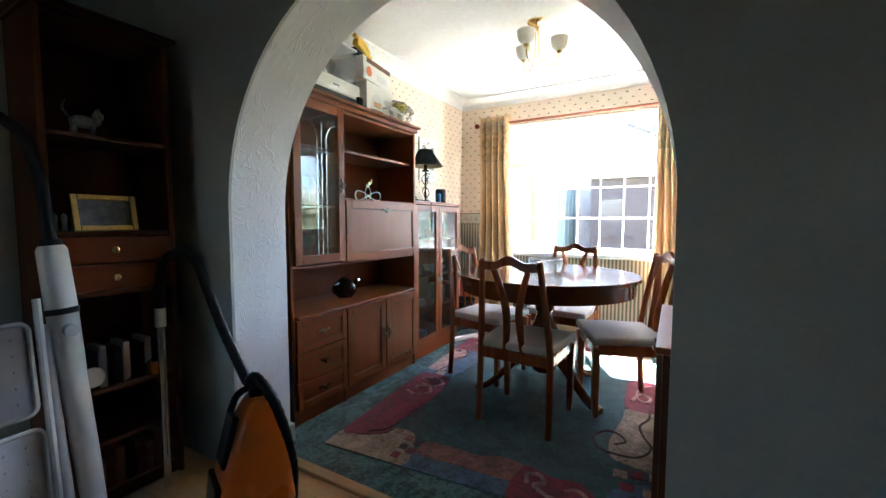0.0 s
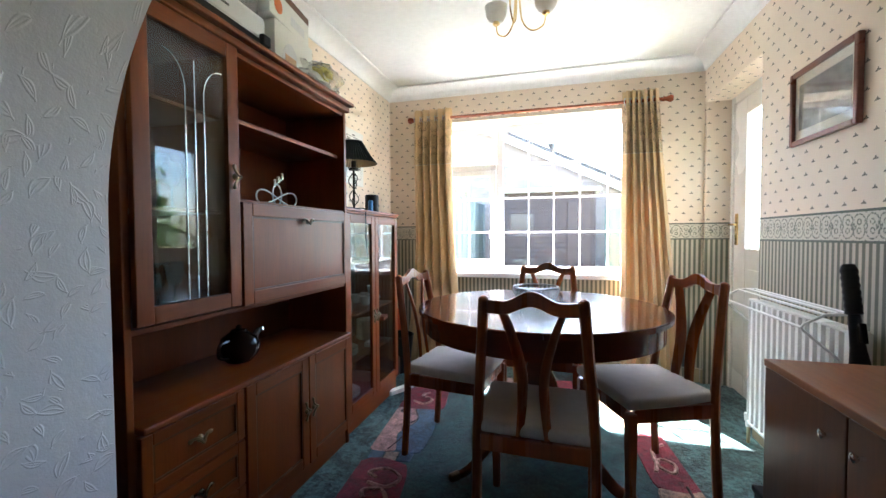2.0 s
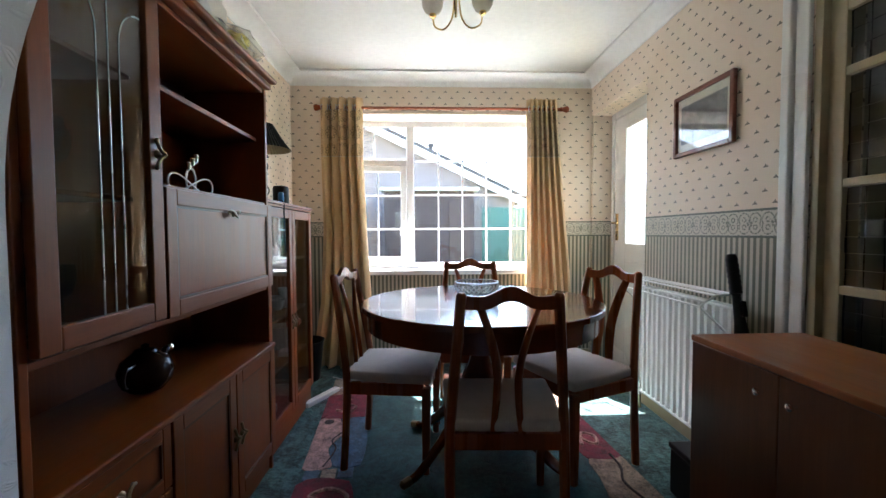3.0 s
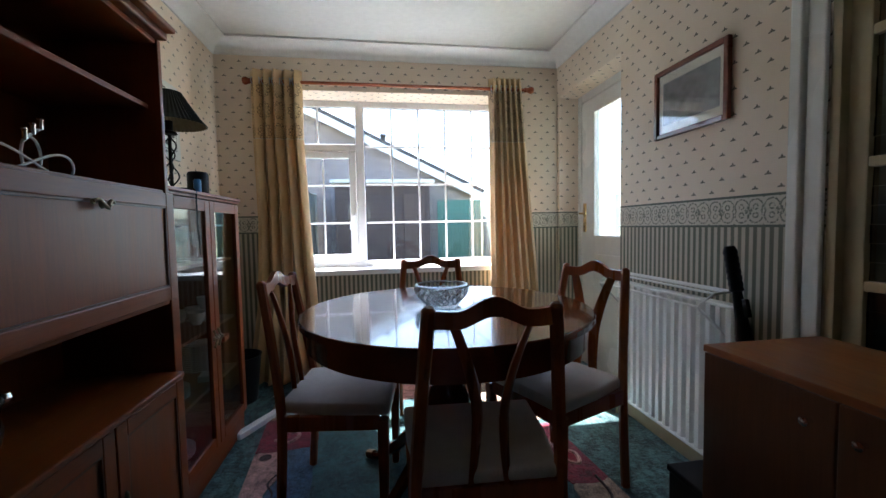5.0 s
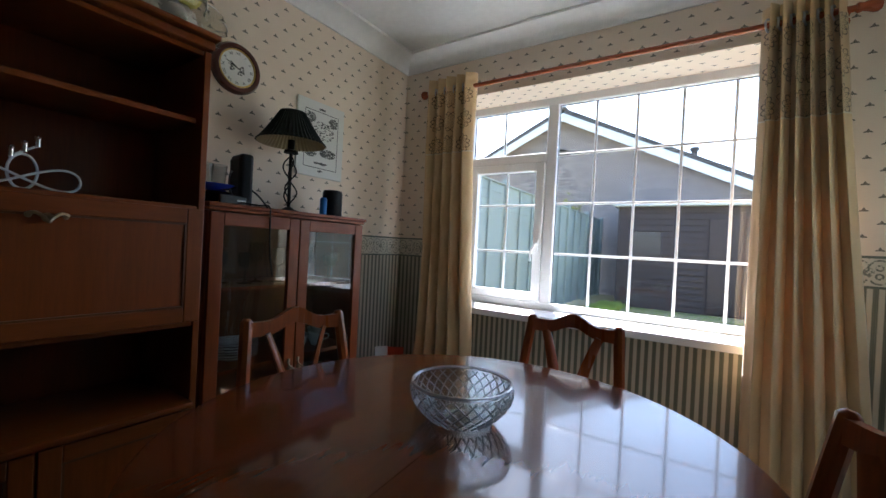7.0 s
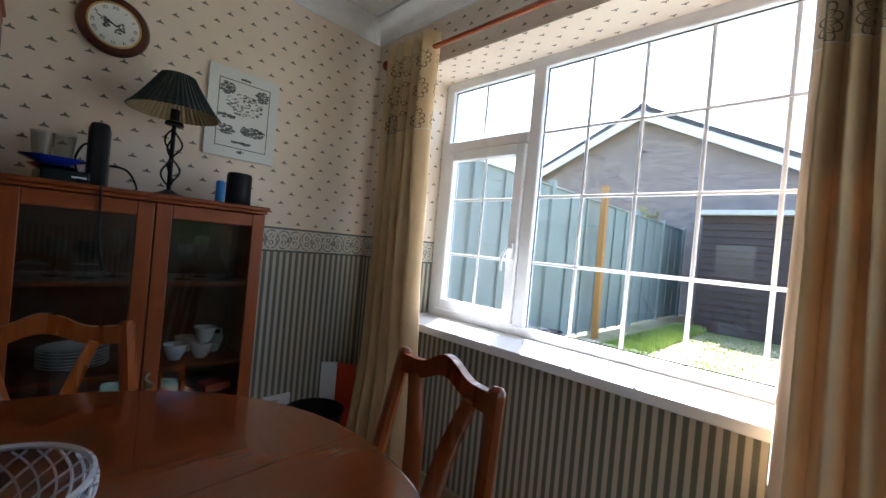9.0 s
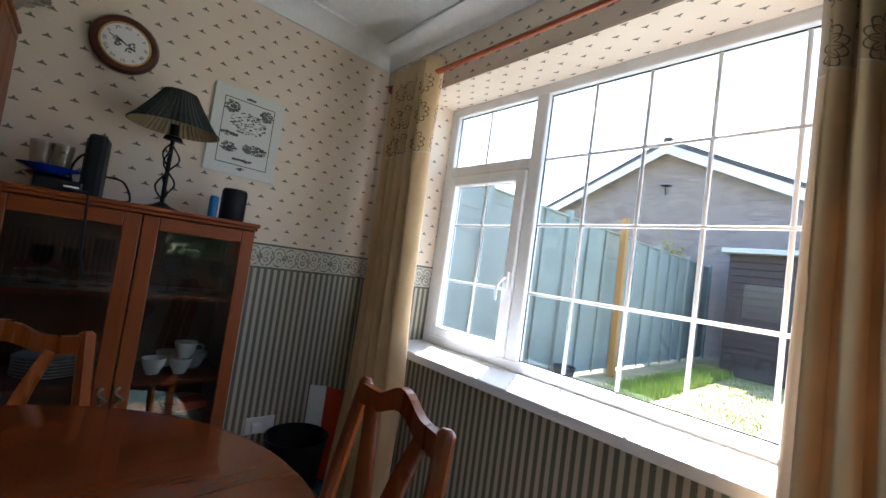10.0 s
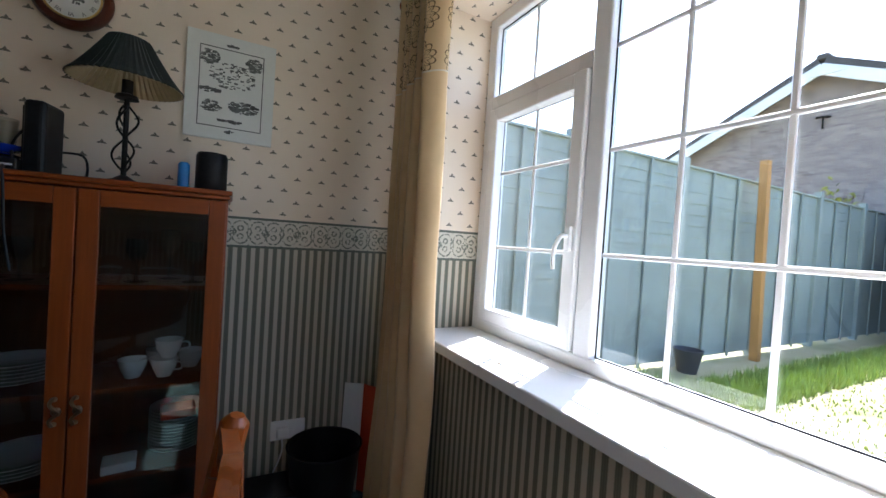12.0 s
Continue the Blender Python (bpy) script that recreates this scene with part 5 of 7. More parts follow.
bagob = thing("carrier_bag", pose(-1.03, 3.70, T), "crumpled white and yellow plastic bag on the wall unit", "plastic bag")
part("film", crumpled(0.125, 0.19, 4.0, 1.1, 1.5), BAG, bagob, smooth=True)
part("contents", crumpled(0.085, 0.14, 9.0, 1.0, 1.35), CHINA, bagob, smooth=True)
part("handle", turn(crumpled(0.05, 0.05, 2.0, 1.2, 1.3), pose(0.03, 0.05, 0.13)), plain("pale yellow film", (0.72, 0.62, 0.12), 0.5, 0, 20, 0.2, 0.0), bagob, smooth=True)

# ---- on the glass cabinet ----
T2 = GZ + 0.001
lamp = thing("table_lamp", pose(-1.10, 4.30, T2), "wrought iron table lamp with a dark green pleated shade", "lamp")
part("base", lathe([(0.0, 0), (0.062, 0), (0.06, 0.008), (0.03, 0.018), (0.012, 0.03), (0.0, 0.032)], 24), IRON, lamp, smooth=True)
part("stem", tube([(0, 0, 0.02), (0, 0, 0.32)], 0.008, 8), IRON, lamp, smooth=True)
for s in (0, 1, 2):
    hel = [(0.034 * math.sin(math.pi * q / 12) * math.cos(2.09 * s + 0.15 * q), 0.034 * math.sin(math.pi * q / 12) * math.sin(2.09 * s + 0.15 * q), 0.04 + 0.235 * q / 24) for q in range(25)]
    part("twisted_bar", tube(hel, 0.0035, 6), IRON, lamp, smooth=True)
part("lamp_holder", lathe([(0.0, 0.285), (0.034, 0.288), (0.03, 0.30), (0.016, 0.305), (0.016, 0.35), (0.0, 0.352)], 16), IRON, lamp, smooth=True)


def pleated_shade():
    bm = bmesh.new()
    n = 96
    rings = []
    for j in range(9):
        t = j / 8
        r = 0.158 - 0.100 * t ** 0.85
        rings.append([bm.verts.new(((r + (0.004 if i % 2 else -0.003) * (1 - 0.5 * t)) * math.cos(2 * math.pi * i / n), (r + (0.004 if i % 2 else -0.003) * (1 - 0.5 * t)) * math.sin(2 * math.pi * i / n), 0.335 + 0.150 * t)) for i in range(n)])
    for a, b in zip(rings, rings[1:]):
        for i in range(n):
            bm.faces.new((a[i], a[(i + 1) % n], b[(i + 1) % n], b[i]))
    return bm


sh = part("shade", pleated_shade(), SHADEG, lamp, "dark green pleated fabric shade")
lin = part("shade_lining", turn(pleated_shade(), Matrix.Translation((0, 0, -0.001)) @ Matrix.Diagonal((0.975, 0.975, 1, 1))), SHADEIN, lamp, "gold lining of the shade")
for o in (sh, lin):
    md = o.modifiers.new("thick", "SOLIDIFY")
    md.thickness = 0.0015

spk = thing("speaker", pose(-1.14, 4.085, T2, 0, 0, -8), "tall black loudspeaker on the display cabinet", "speaker")
part("case", box(-0.060, 0.060, -0.028, 0.028, 0, 0.235, 0.014, 3), BLACK, spk)
part("grille", box(-0.048, 0.048, -0.0315, -0.0285, 0.02, 0.215, 0.003), IRON, spk)
ec = thing("smart_speaker", pose(-1.09, 4.558, T2), "round black speaker on the display cabinet", "speaker")
part("case", lathe([(0.0, 0), (0.047, 0), (0.051, 0.006), (0.051, 0.13), (0.046, 0.142), (0.0, 0.142)], 28), BLACK, ec, smooth=True)
part("top_disc", lathe([(0.0, 0.1422), (0.035, 0.1422), (0.035, 0.144), (0.0, 0.144)], 24), BLACKG, ec)
can = part("blue_tube", lathe([(0.0, 0), (0.017, 0), (0.018, 0.004), (0.018, 0.088), (0.012, 0.096), (0.0, 0.097)], 18), BLUE, None, smooth=True)
can.matrix_basis = pose(-1.06, 4.475, T2)
tagged(can, "small bright blue tube beside the round speaker", "tube")
mod = thing("set_top_box", pose(-1.13, 3.98, T2, 0, 0, 6), "flat black media box on the display cabinet", "media box")
part("case", box(-0.10, 0.10, -0.055, 0.07, 0, 0.045, 0.006), BLACKG, mod)
part("button_strip", box(0.1003, 0.1013, 0.02, 0.06, 0.02, 0.026), WHITEP, mod)
pl = part("blue_plate", lathe([(0.0, 0.0), (0.04, 0), (0.085, 0.02), (0.088, 0.025), (0.04, 0.012), (0.0, 0.01)], 28), plain("cobalt glazed china", (0.01, 0.03, 0.28), 0.12, 0, 20, 0.2, 0.0, coat=0.6), None, smooth=True)
pl.matrix_basis = pose(-1.14, 3.965, T2 + 0.062)
tagged(pl, "cobalt blue dish stacked on the media box", "dish")
pl2 = part("silver_dish", lathe([(0.0, 0.0), (0.05, 0), (0.07, 0.012), (0.06, 0.016), (0.0, 0.014)], 28), CHROME, None, smooth=True)
pl2.matrix_basis = pose(-1.14, 3.965, T2 + 0.0455)
tagged(pl2, "silver dish under the blue dish", "dish")
for y in (3.945, 4.0):
    gl = part("tumbler", lathe([(0.0, 0), (0.026, 0), (0.033, 0.085), (0.031, 0.085), (0.024, 0.006), (0.0, 0.006)], 18), TUB, None, smooth=True)
    gl.matrix_basis = pose(-1.15, y - 0.01, T2 + 0.088)
    tagged(gl, "clear glass tumbler on the blue dish", "glass")
cab = part("power_cable", tube(curve_points([(-1.05, 4.02, T2 + 0.02), (-0.96, 4.06, T2 + 0.008), (-0.908, 4.075, T2 + 0.004), (-0.905, 4.08, T2 - 0.06), (-0.906, 4.085, 1.15), (-0.905, 4.10, 1.05)], 24), 0.0035, 6), BLACK, None, smooth=True)
tagged(cab, "thin black cable hanging over the cabinet front", "cable")
cab2 = part("speaker_cable", tube(curve_points([(-1.10, 4.03, T2 + 0.03), (-1.12, 4.02, T2 + 0.10), (-1.16, 4.05, T2 + 0.16), (-1.2, 4.08, T2 + 0.10), (-1.19, 4.17, T2 + 0.09), (-1.12, 4.20, T2 + 0.02), (-1.1, 4.18, T2 + 0.004)], 30), 0.004, 6), BLACK, None, smooth=True)
tagged(cab2, "curled black speaker cable", "cable")

# ---- on the walls ----
clock = thing("wall_clock", pose(W, 4.105, 1.976) @ Matrix.Scale(0.90, 4), "round mahogany wall clock with a white dial", "clock")
part("case", turn(lathe([(0.0, 0.001), (0.126, 0.001), (0.128, 0.02), (0.118, 0.036), (0.100, 0.038), (0.092, 0.026), (0.0, 0.024)], 48), pose(0, 0, 0, 0, 90, 0)), CLOCKW, clock, smooth=True)
part("bezel", turn(tube([(0.092 * math.cos(t), 0.092 * math.sin(t), 0.030) for t in [2 * math.pi * q / 48 for q in range(48)]], 0.0042, 6, True), pose(0, 0, 0, 0, 90, 0)), GILT, clock, smooth=True)
part("dial", turn(lathe([(0.0, 0.0245), (0.089, 0.0245), (0.089, 0.027), (0.0, 0.027)], 48), pose(0, 0, 0, 0, 90, 0)), CHINA, clock)


def lettering(name, text, size, m, material, parent, thick=0.0003):
    cu = bpy.data.curves.new(name, "FONT")
    cu.body, cu.size, cu.extrude, cu.align_x, cu.align_y = text, size, thick, "CENTER", "CENTER"
    tmp = bpy.data.objects.new(name, cu)
    scene.collection.objects.link(tmp)
    me = bpy.data.meshes.new_from_object(tmp.evaluated_get(bpy.context.evaluated_depsgraph_get()))
    bpy.data.objects.remove(tmp)
    me.materials.clear()
    me.materials.append(material)
    ob = new(name, me)
    ob.parent, ob.matrix_basis = parent, m
    return ob


FACE = Matrix(((0, 0, 1, 0), (1, 0, 0, 0), (0, 1, 0, 0), (0, 0, 0, 1)))
for k, rn in enumerate(("XII", "I", "II", "III", "IIII", "V", "VI", "VII", "VIII", "IX", "X", "XI")):
    a = math.pi / 2 - 2 * math.pi * k / 12
    lettering("numeral", rn, 0.020, Matrix.Translation((0.0275, 0.073 * math.cos(a), 0.073 * math.sin(a))) @ FACE @ Matrix.Rotation(a - math.pi / 2, 4, "Z"), BLACK, clock)
for a, ln, w in ((math.radians(148), 0.045, 0.005), (math.radians(158), 0.066, 0.0035)):
    h = box(0.0285, 0.0297, -0.008, ln, -w / 2, w / 2)
    part("clock_hand", turn(h, Matrix.Rotation(a, 4, "X")), BLACK, clock)
for fyy, fzz, seed in ((-0.034, 0.004, 3), (-0.026, -0.012, 4), (0.022, 0.006, 5), (0.026, -0.014, 6), (0.014, -0.022, 7)):
    rnd_ = random.Random(seed)
    fp = bmesh.new()
    for _ in range(9):
        bmesh.ops.create_cone(fp, cap_ends=True, segments=7, radius1=rnd_.uniform(0.003, 0.006), radius2=0.002, depth=0.0006, matrix=pose(0.0277, fyy + rnd_.uniform(-0.011, 0.011), fzz + rnd_.uniform(-0.008, 0.008), 0, 90, 0))
    part("flower_print", fp, INK, clock, "grey printed flowers")

pr = thing("poster", pose(W, 4.605, 1.771) @ Matrix.Diagonal((1, 0.93, 0.96, 1)), "white framed poster with grey printed drawings", "poster")
part("backing", box(0.001, 0.016, -0.172, 0.172, -0.22, 0.215, 0.002), WPRINT, pr)
for a in ((-0.125, -0.121, -0.17, 0.16), (0.121, 0.125, -0.17, 0.16), (-0.121, 0.121, 0.156, 0.16), (-0.121, 0.121, -0.17, -0.166)):
    part("rule", box(0.0162, 0.0168, a[0], a[1], a[2], a[3]), INK, pr)


def vignette(y, z, w, h, seed, dense=60):
    bm = bmesh.new()
    r2 = random.Random(seed)
    for _ in range(dense):
        a, q = r2.uniform(0, 2 * math.pi), math.sqrt(r2.random())
        py, pz = y + w / 2 * q * math.cos(a), z + h / 2 * q * math.sin(a)
        sy, sz = r2.uniform(0.002, 0.009), r2.uniform(0.001, 0.004)
        add_box(bm, 0.0162, 0.0166 + r2.random() * 0.0004, py - sy, py + sy, pz - sz, pz + sz)
    return bm


for v in ((-0.085, 0.115, 0.07, 0.06, 1, 90), (0.085, 0.115, 0.06, 0.06, 2, 90), (0.0, 0.05, 0.19, 0.11, 3, 110), (-0.08, -0.02, 0.08, 0.02, 4, 50), (-0.075, -0.085, 0.075, 0.045, 5, 70), (0.05, -0.075, 0.12, 0.05, 6, 160), (0.0, -0.14, 0.09, 0.012, 7, 40), (0.0, -0.185, 0.03, 0.012, 8, 14), (0.0, 0.175, 0.05, 0.012, 9, 18)):
    part("engraving", vignette(*v), INK, pr)

pf = thing("picture_frame", pose(E_, 3.908, 1.750), "red wooden picture frame with a grey drawing in a cream mount", "picture")
fy, fz = 0.228, 0.172
for a in ((-fy, -fy + 0.024, -fz, fz), (fy - 0.024, fy, -fz, fz), (-fy + 0.024, fy - 0.024, fz - 0.024, fz), (-fy + 0.024, fy - 0.024, -fz, -fz + 0.024)):
    part("frame_side", box(-0.026, -0.002, a[0], a[1], a[2], a[3], 0.005), REDFR, pf)
part("mount", box(-0.010, -0.003, -fy + 0.022, fy - 0.022, -fz + 0.022, fz - 0.022), MOUNT, pf)
part("drawing", box(-0.0116, -0.0102, -0.175, 0.175, -0.105, 0.105), PRINT, pf)
part("pane", box(-0.0155, -0.0135, -fy + 0.022, fy - 0.022, -fz + 0.022, fz - 0.022), PICGLASS, pf).visible_shadow = False

# ---- radiator, airer, sideboard ----
rad = thing("radiator", pose(E_, 3.955, 0), "white ribbed panel radiator below the picture", "radiator")
r0, r1, rz0, rz1 = -0.39, 0.39, 0.14, 0.80
n = 15
prof = []
for i in range(n):
    a = r0 + (r1 - r0) * i / n
    p = (r1 - r0) / n
    prof += [(a + 0.02 * p, -0.072), (a + 0.14 * p, -0.093), (a + 0.56 * p, -0.093), (a + 0.68 * p, -0.072)]
outline = [(x, y) for y, x in prof] + [(-0.066, r1), (-0.066, r0)]
part("front_panel", slab(outline, rz0, rz1), RADW, rad)
part("top_rail", box(-0.096, -0.035, r0 - 0.003, r1 + 0.003, rz1, rz1 + 0.014, 0.005), RADW, rad)
part("bottom_rail", box(-0.094, -0.066, r0 - 0.003, r1 + 0.003, rz0 - 0.016, rz0, 0.005), RADW, rad)
for s in (r0 - 0.006, r1 + 0.001):
    part("end_cap", box(-0.093, -0.03, s, s + 0.005, rz0 - 0.01, rz1 + 0.008, 0.002), RADW, rad)
part("valve", lathe([(0.0, 0.0), (0.014, 0.002), (0.014, 0.03), (0.02, 0.034), (0.022, 0.075), (0.0, 0.08)], 14, (-0.07, r1 + 0.035)), WHITEP, rad, smooth=True).location.z = 0.09
part("pipe", tube(curve_points([(-0.07, r1 + 0.035, 0.0), (-0.07, r1 + 0.035, 0.10), (-0.07, r1 + 0.02, 0.15), (-0.07, r1 - 0.01, 0.16)], 12), 0.009), CREAMW, rad, smooth=True)
part("bracket", boxes((-0.068, 0.0, -0.3, -0.28, 0.2, 0.7), (-0.068, 0.0, 0.28, 0.3, 0.2, 0.7)), RADW, rad)

air = thing("radiator_airer", pose(E_ - 0.06, 3.94, 0.815), "white wire clothes airer hooked over the radiator", "airer")
for s in (-0.36, 0.36):
    part("side_wire", tube([(-0.005, s, -0.005), (-0.012, s, 0.045), (-0.022, s, 0.055), (-0.10, s, 0.050), (-0.165, s, 0.012), (-0.172, s, 0.0), (-0.165, s, -0.012), (-0.055, s, -0.115)], 0.0055, 6), WHITEP, air, smooth=True)
for x, z in ((-0.02, 0.055), (-0.06, 0.056), (-0.10, 0.05), (-0.172, 0.0)):
    part("bar", tube([(x, -0.36, z), (x, 0.36, z)], 0.006, 6), WHITEP, air, smooth=True)

SBY0, SBY1, SBX = 2.535, 3.28, 0.872
sb = thing("sideboard", pose(0, 0, 0), "teak veneer two door sideboard with metal knobs", "sideboard")
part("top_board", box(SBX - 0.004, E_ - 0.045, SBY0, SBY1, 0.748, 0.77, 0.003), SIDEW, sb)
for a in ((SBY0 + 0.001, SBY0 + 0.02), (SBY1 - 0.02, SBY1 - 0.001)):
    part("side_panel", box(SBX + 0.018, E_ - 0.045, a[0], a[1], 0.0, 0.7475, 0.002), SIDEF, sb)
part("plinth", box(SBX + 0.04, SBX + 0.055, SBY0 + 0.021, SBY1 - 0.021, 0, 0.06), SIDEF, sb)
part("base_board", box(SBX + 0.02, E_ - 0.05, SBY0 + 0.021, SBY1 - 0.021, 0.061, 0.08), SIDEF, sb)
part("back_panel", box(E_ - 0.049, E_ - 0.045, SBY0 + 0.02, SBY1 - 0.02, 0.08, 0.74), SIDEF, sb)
sm = (SBY0 + SBY1) / 2
for a, b, k in ((SBY0 + 0.002, sm - 0.002, sm - 0.055), (sm + 0.002, SBY1 - 0.002, sm + 0.055)):
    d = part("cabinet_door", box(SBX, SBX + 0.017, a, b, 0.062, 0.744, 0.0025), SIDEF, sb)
    part("knob", turn(lathe([(0.0, 0), (0.006, 0.0), (0.005, 0.012), (0.011, 0.018), (0.011, 0.022), (0.0, 0.026)], 14), pose(SBX, k, 0.678, 0, -90, 0)), CHROME, d, "round chrome knob", smooth=True)
bb = thing("black_box", pose(1.07, 3.43, 0), "small black lidded box on the carpet beside the sideboard", "box")
part("tub", box(-0.12, 0.12, -0.10, 0.10, 0.0, 0.20, 0.01), BLACK, bb)
part("lid", box(-0.125, 0.125, -0.105, 0.105, 0.201, 0.225, 0.006), BLACK, bb)
um = thing("hand_vacuum", pose(1.235, 3.335, 0, -13.5, 1, 0), "black stick vacuum with a ribbed grip leaning by the wall", "vacuum cleaner")
part("shaft", tube([(0, 0, 0.0), (0, 0, 0.64)], 0.019, 12), BLACK, um, smooth=True)
part("body", lathe([(0.0, 0.60), (0.024, 0.61), (0.030, 0.66), (0.030, 0.72), (0.022, 0.78), (0.017, 0.90), (0.0, 0.905)], 16), BLACK, um, smooth=True)
part("grip", lathe([(0.0, 0.90), (0.018, 0.90)] + [(0.026 - 0.003 * (k % 2), 0.905 + 0.0125 * k) for k in range(14)] + [(0.018, 1.08), (0.0, 1.083)], 16), BLACK, um, smooth=True)
part("trigger", box(-0.010, 0.010, -0.040, -0.020, 0.80, 0.87, 0.004), BLACKG, um)

# ---- ceiling lamp ----
cl = thing("ceiling_lamp", pose(0.040, 3.920, H), "brass three arm ceiling lamp with opal glass cups", "ceiling lamp")
part("rose", lathe([(0.0, -0.028), (0.02, -0.026), (0.045, -0.016), (0.062, -0.008), (0.064, -0.0005), (0.0, -0.0005)], 32), BRASS, cl, smooth=True)
part("stem", tube([(0, 0, -0.02), (0, 0, -0.06)], 0.006, 8), BRASS, cl, smooth=True)
for k in range(3):
    a = 22 + 120 * k
    arm = tube(curve_points([(0.012, 0, -0.02), (0.014, 0, -0.16), (0.03, 0, -0.26), (0.08, 0, -0.30), (0.138, 0, -0.27), (0.153, 0, -0.212)], 28), 0.0042, 8)
    ar = part("arm", turn(arm, pose(0, 0, 0, 0, 0, a)), BRASS, cl, smooth=True)
    m = pose(0, 0, 0, 0, 0, a) @ pose(0.153, 0, -0.217)
    part("cup", turn(lathe([(0.0, 0), (0.012, 0.0), (0.02, 0.008), (0.018, 0.016), (0.0, 0.017)], 16), m), BRASS, ar, smooth=True)
    part("glass_cup", turn(lathe([(0.0, 0.014), (0.022, 0.016), (0.042, 0.03), (0.055, 0.055), (0.058, 0.085), (0.061, 0.10), (0.057, 0.10), (0.053, 0.08), (0.049, 0.055), (0.035, 0.032), (0.0, 0.022)], 28), m), OPAL, ar, "opal glass cup shade", smooth=True)

# ---- corner by the window ----
bn = thing("waste_bin", pose(-1.10, 5.03, 0), "black plastic waste bin in the corner", "bin")
part("tub", lathe([(0.0, 0), (0.12, 0), (0.152, 0.30), (0.158, 0.31), (0.149, 0.31), (0.117, 0.01), (0.0, 0.008)], 28), BLACK, bn, smooth=True)
sk = thing("wall_socket", pose(W, 4.90, 0.315), "white double wall socket with a plug", "socket")
part("plate", box(0.0005, 0.01, -0.073, 0.073, -0.043, 0.043, 0.003), WHITEP, sk)
part("plug", box(0.0105, 0.045, -0.05, 0.0, -0.025, 0.022, 0.008), WHITEP, sk)
part("cable", tube(curve_points([(0.03, -0.025, -0.02), (0.04, -0.03, -0.10), (0.05, -0.10, -0.24), (0.10, -0.2, -0.300), (0.14, -0.26, -0.308)], 20), 0.004, 6), WHITEP, sk, smooth=True)
for x, y, w, h, a, c, lbl in ((-1.215, 5.17, 0.045, 0.50, 62, WPRINT, "white card standing in the corner"), (-1.185, 5.235, 0.07, 0.49, 35, RED, "orange red folder standing in the corner")):
    o = part("folder", turn(box(-w, w, -0.004, 0.004, 0, h, 0.002), pose(x, y, 0.001, -5, 0, a)), c)
    tagged(o, lbl, "folder")
es = thing("extension_lead", pose(-0.855, 4.62, 0.0, 0, 0, -28), "white extension lead lying on the carpet", "extension lead")
part("strip", box(-0.025, 0.025, -0.16, 0.16, 0.001, 0.035, 0.006), WHITEP, es)
part("cable", tube(curve_points([(0, 0.16, 0.015), (0.0, 0.24, 0.006), (-0.10, 0.34, 0.006), (-0.22, 0.36, 0.006)], 20), 0.004, 6), WHITEP, es, smooth=True)
bkc = part("black_case", turn(box(-0.10, 0.10, -0.14, 0.14, 0, 0.16, 0.012), pose(-1.12, 4.80, 0.001)), BLACK)
tagged(bkc, "low black case on the carpet beside the cabinet", "case")

# ---- rug: carved pile, pieces laid proud of a teal ground ----
RUG = pose(-0.64, 2.67, 0.0, 0, 0, 5)
rug = thing("rug", RUG, "teal wool rug with carved crimson, beige and blue border patches", "rug")
TEAL = pile("teal rug pile", (0.022, 0.074, 0.078))
CRIM = pile("crimson rug pile", (0.19, 0.011, 0.028))
BEIGE = pile("beige rug pile", (0.35, 0.245, 0.17))
ROSE = pile("dusty rose rug pile", (0.25, 0.085, 0.062))
RUGB = pile("slate blue rug pile", (0.062, 0.115, 0.18))
PINK = pile("pale pink rug pile", (0.48, 0.27, 0.23))
DARKP = pile("dark brown rug pile", (0.035, 0.015, 0.014))
RL, RWD = 2.32, 1.60
part("ground", slab([(0, -0.09), (RWD, -0.09), (RWD, RL), (0, RL)], 0.001, 0.008, 0.003), TEAL, rug)


def patch(name, pts, material, z=0.0115, smooth_it=True):
    if smooth_it:
        loop = [Vector((*p, 0)) for p in pts]
        n = len(loop)
        out = []
        for i in range(n):
            p0, p1, p2, p3 = loop[i - 1], loop[i], loop[(i + 1) % n], loop[(i + 2) % n]
            for k in range(5):
                f = k / 5
                a = 0.5 * (2 * p1 + (p2 - p0) * f + (2 * p0 - 5 * p1 + 4 * p2 - p3) * f * f + (3 * p1 - p0 - 3 * p2 + p3) * f ** 3)
                b = p1.lerp(p2, f)
                q = b.lerp(a, 0.6)
                out.append((min(max(q.x, 0.0), RWD), min(max(q.y, -0.09), RL)))
        pts = out
    return part(name, slab(pts, 0.0075, z, 0.002), material, rug)


def swirl(ctrl, material, r=0.011):
    return part("swirl", tube(curve_points([(x, y, 0.0105) for x, y in ctrl], 40), r, 6, flat=1.0), material, rug, smooth=True)


patch("corner_patch", [(0, -0.09), (0.46, -0.09), (0.46, 0.02), (0.38, 0.19), (0.27, 0.20), (0.24, 0.12), (0.12, 0.05), (0, 0.06)], BEIGE, 0.0110)
patch("crimson_patch", [(0.0, 0.08), (0.12, 0.06), (0.24, 0.14), (0.24, 0.30), (0.27, 0.52), (0.28, 0.72), (0.24, 0.97), (0.0, 0.97)], CRIM, 0.012)
for i, (x, y, m_) in enumerate(((0.37, -0.05, CRIM), (0.42, 0.01, CRIM), (0.37, 0.03, DARKP), (0.42, 0.09, DARKP), (0.36, 0.11, ROSE))):
    patch("square_patch", [(x, y), (x + 0.045, y), (x + 0.045, y + 0.05), (x, y + 0.05)], m_, 0.0122, False)
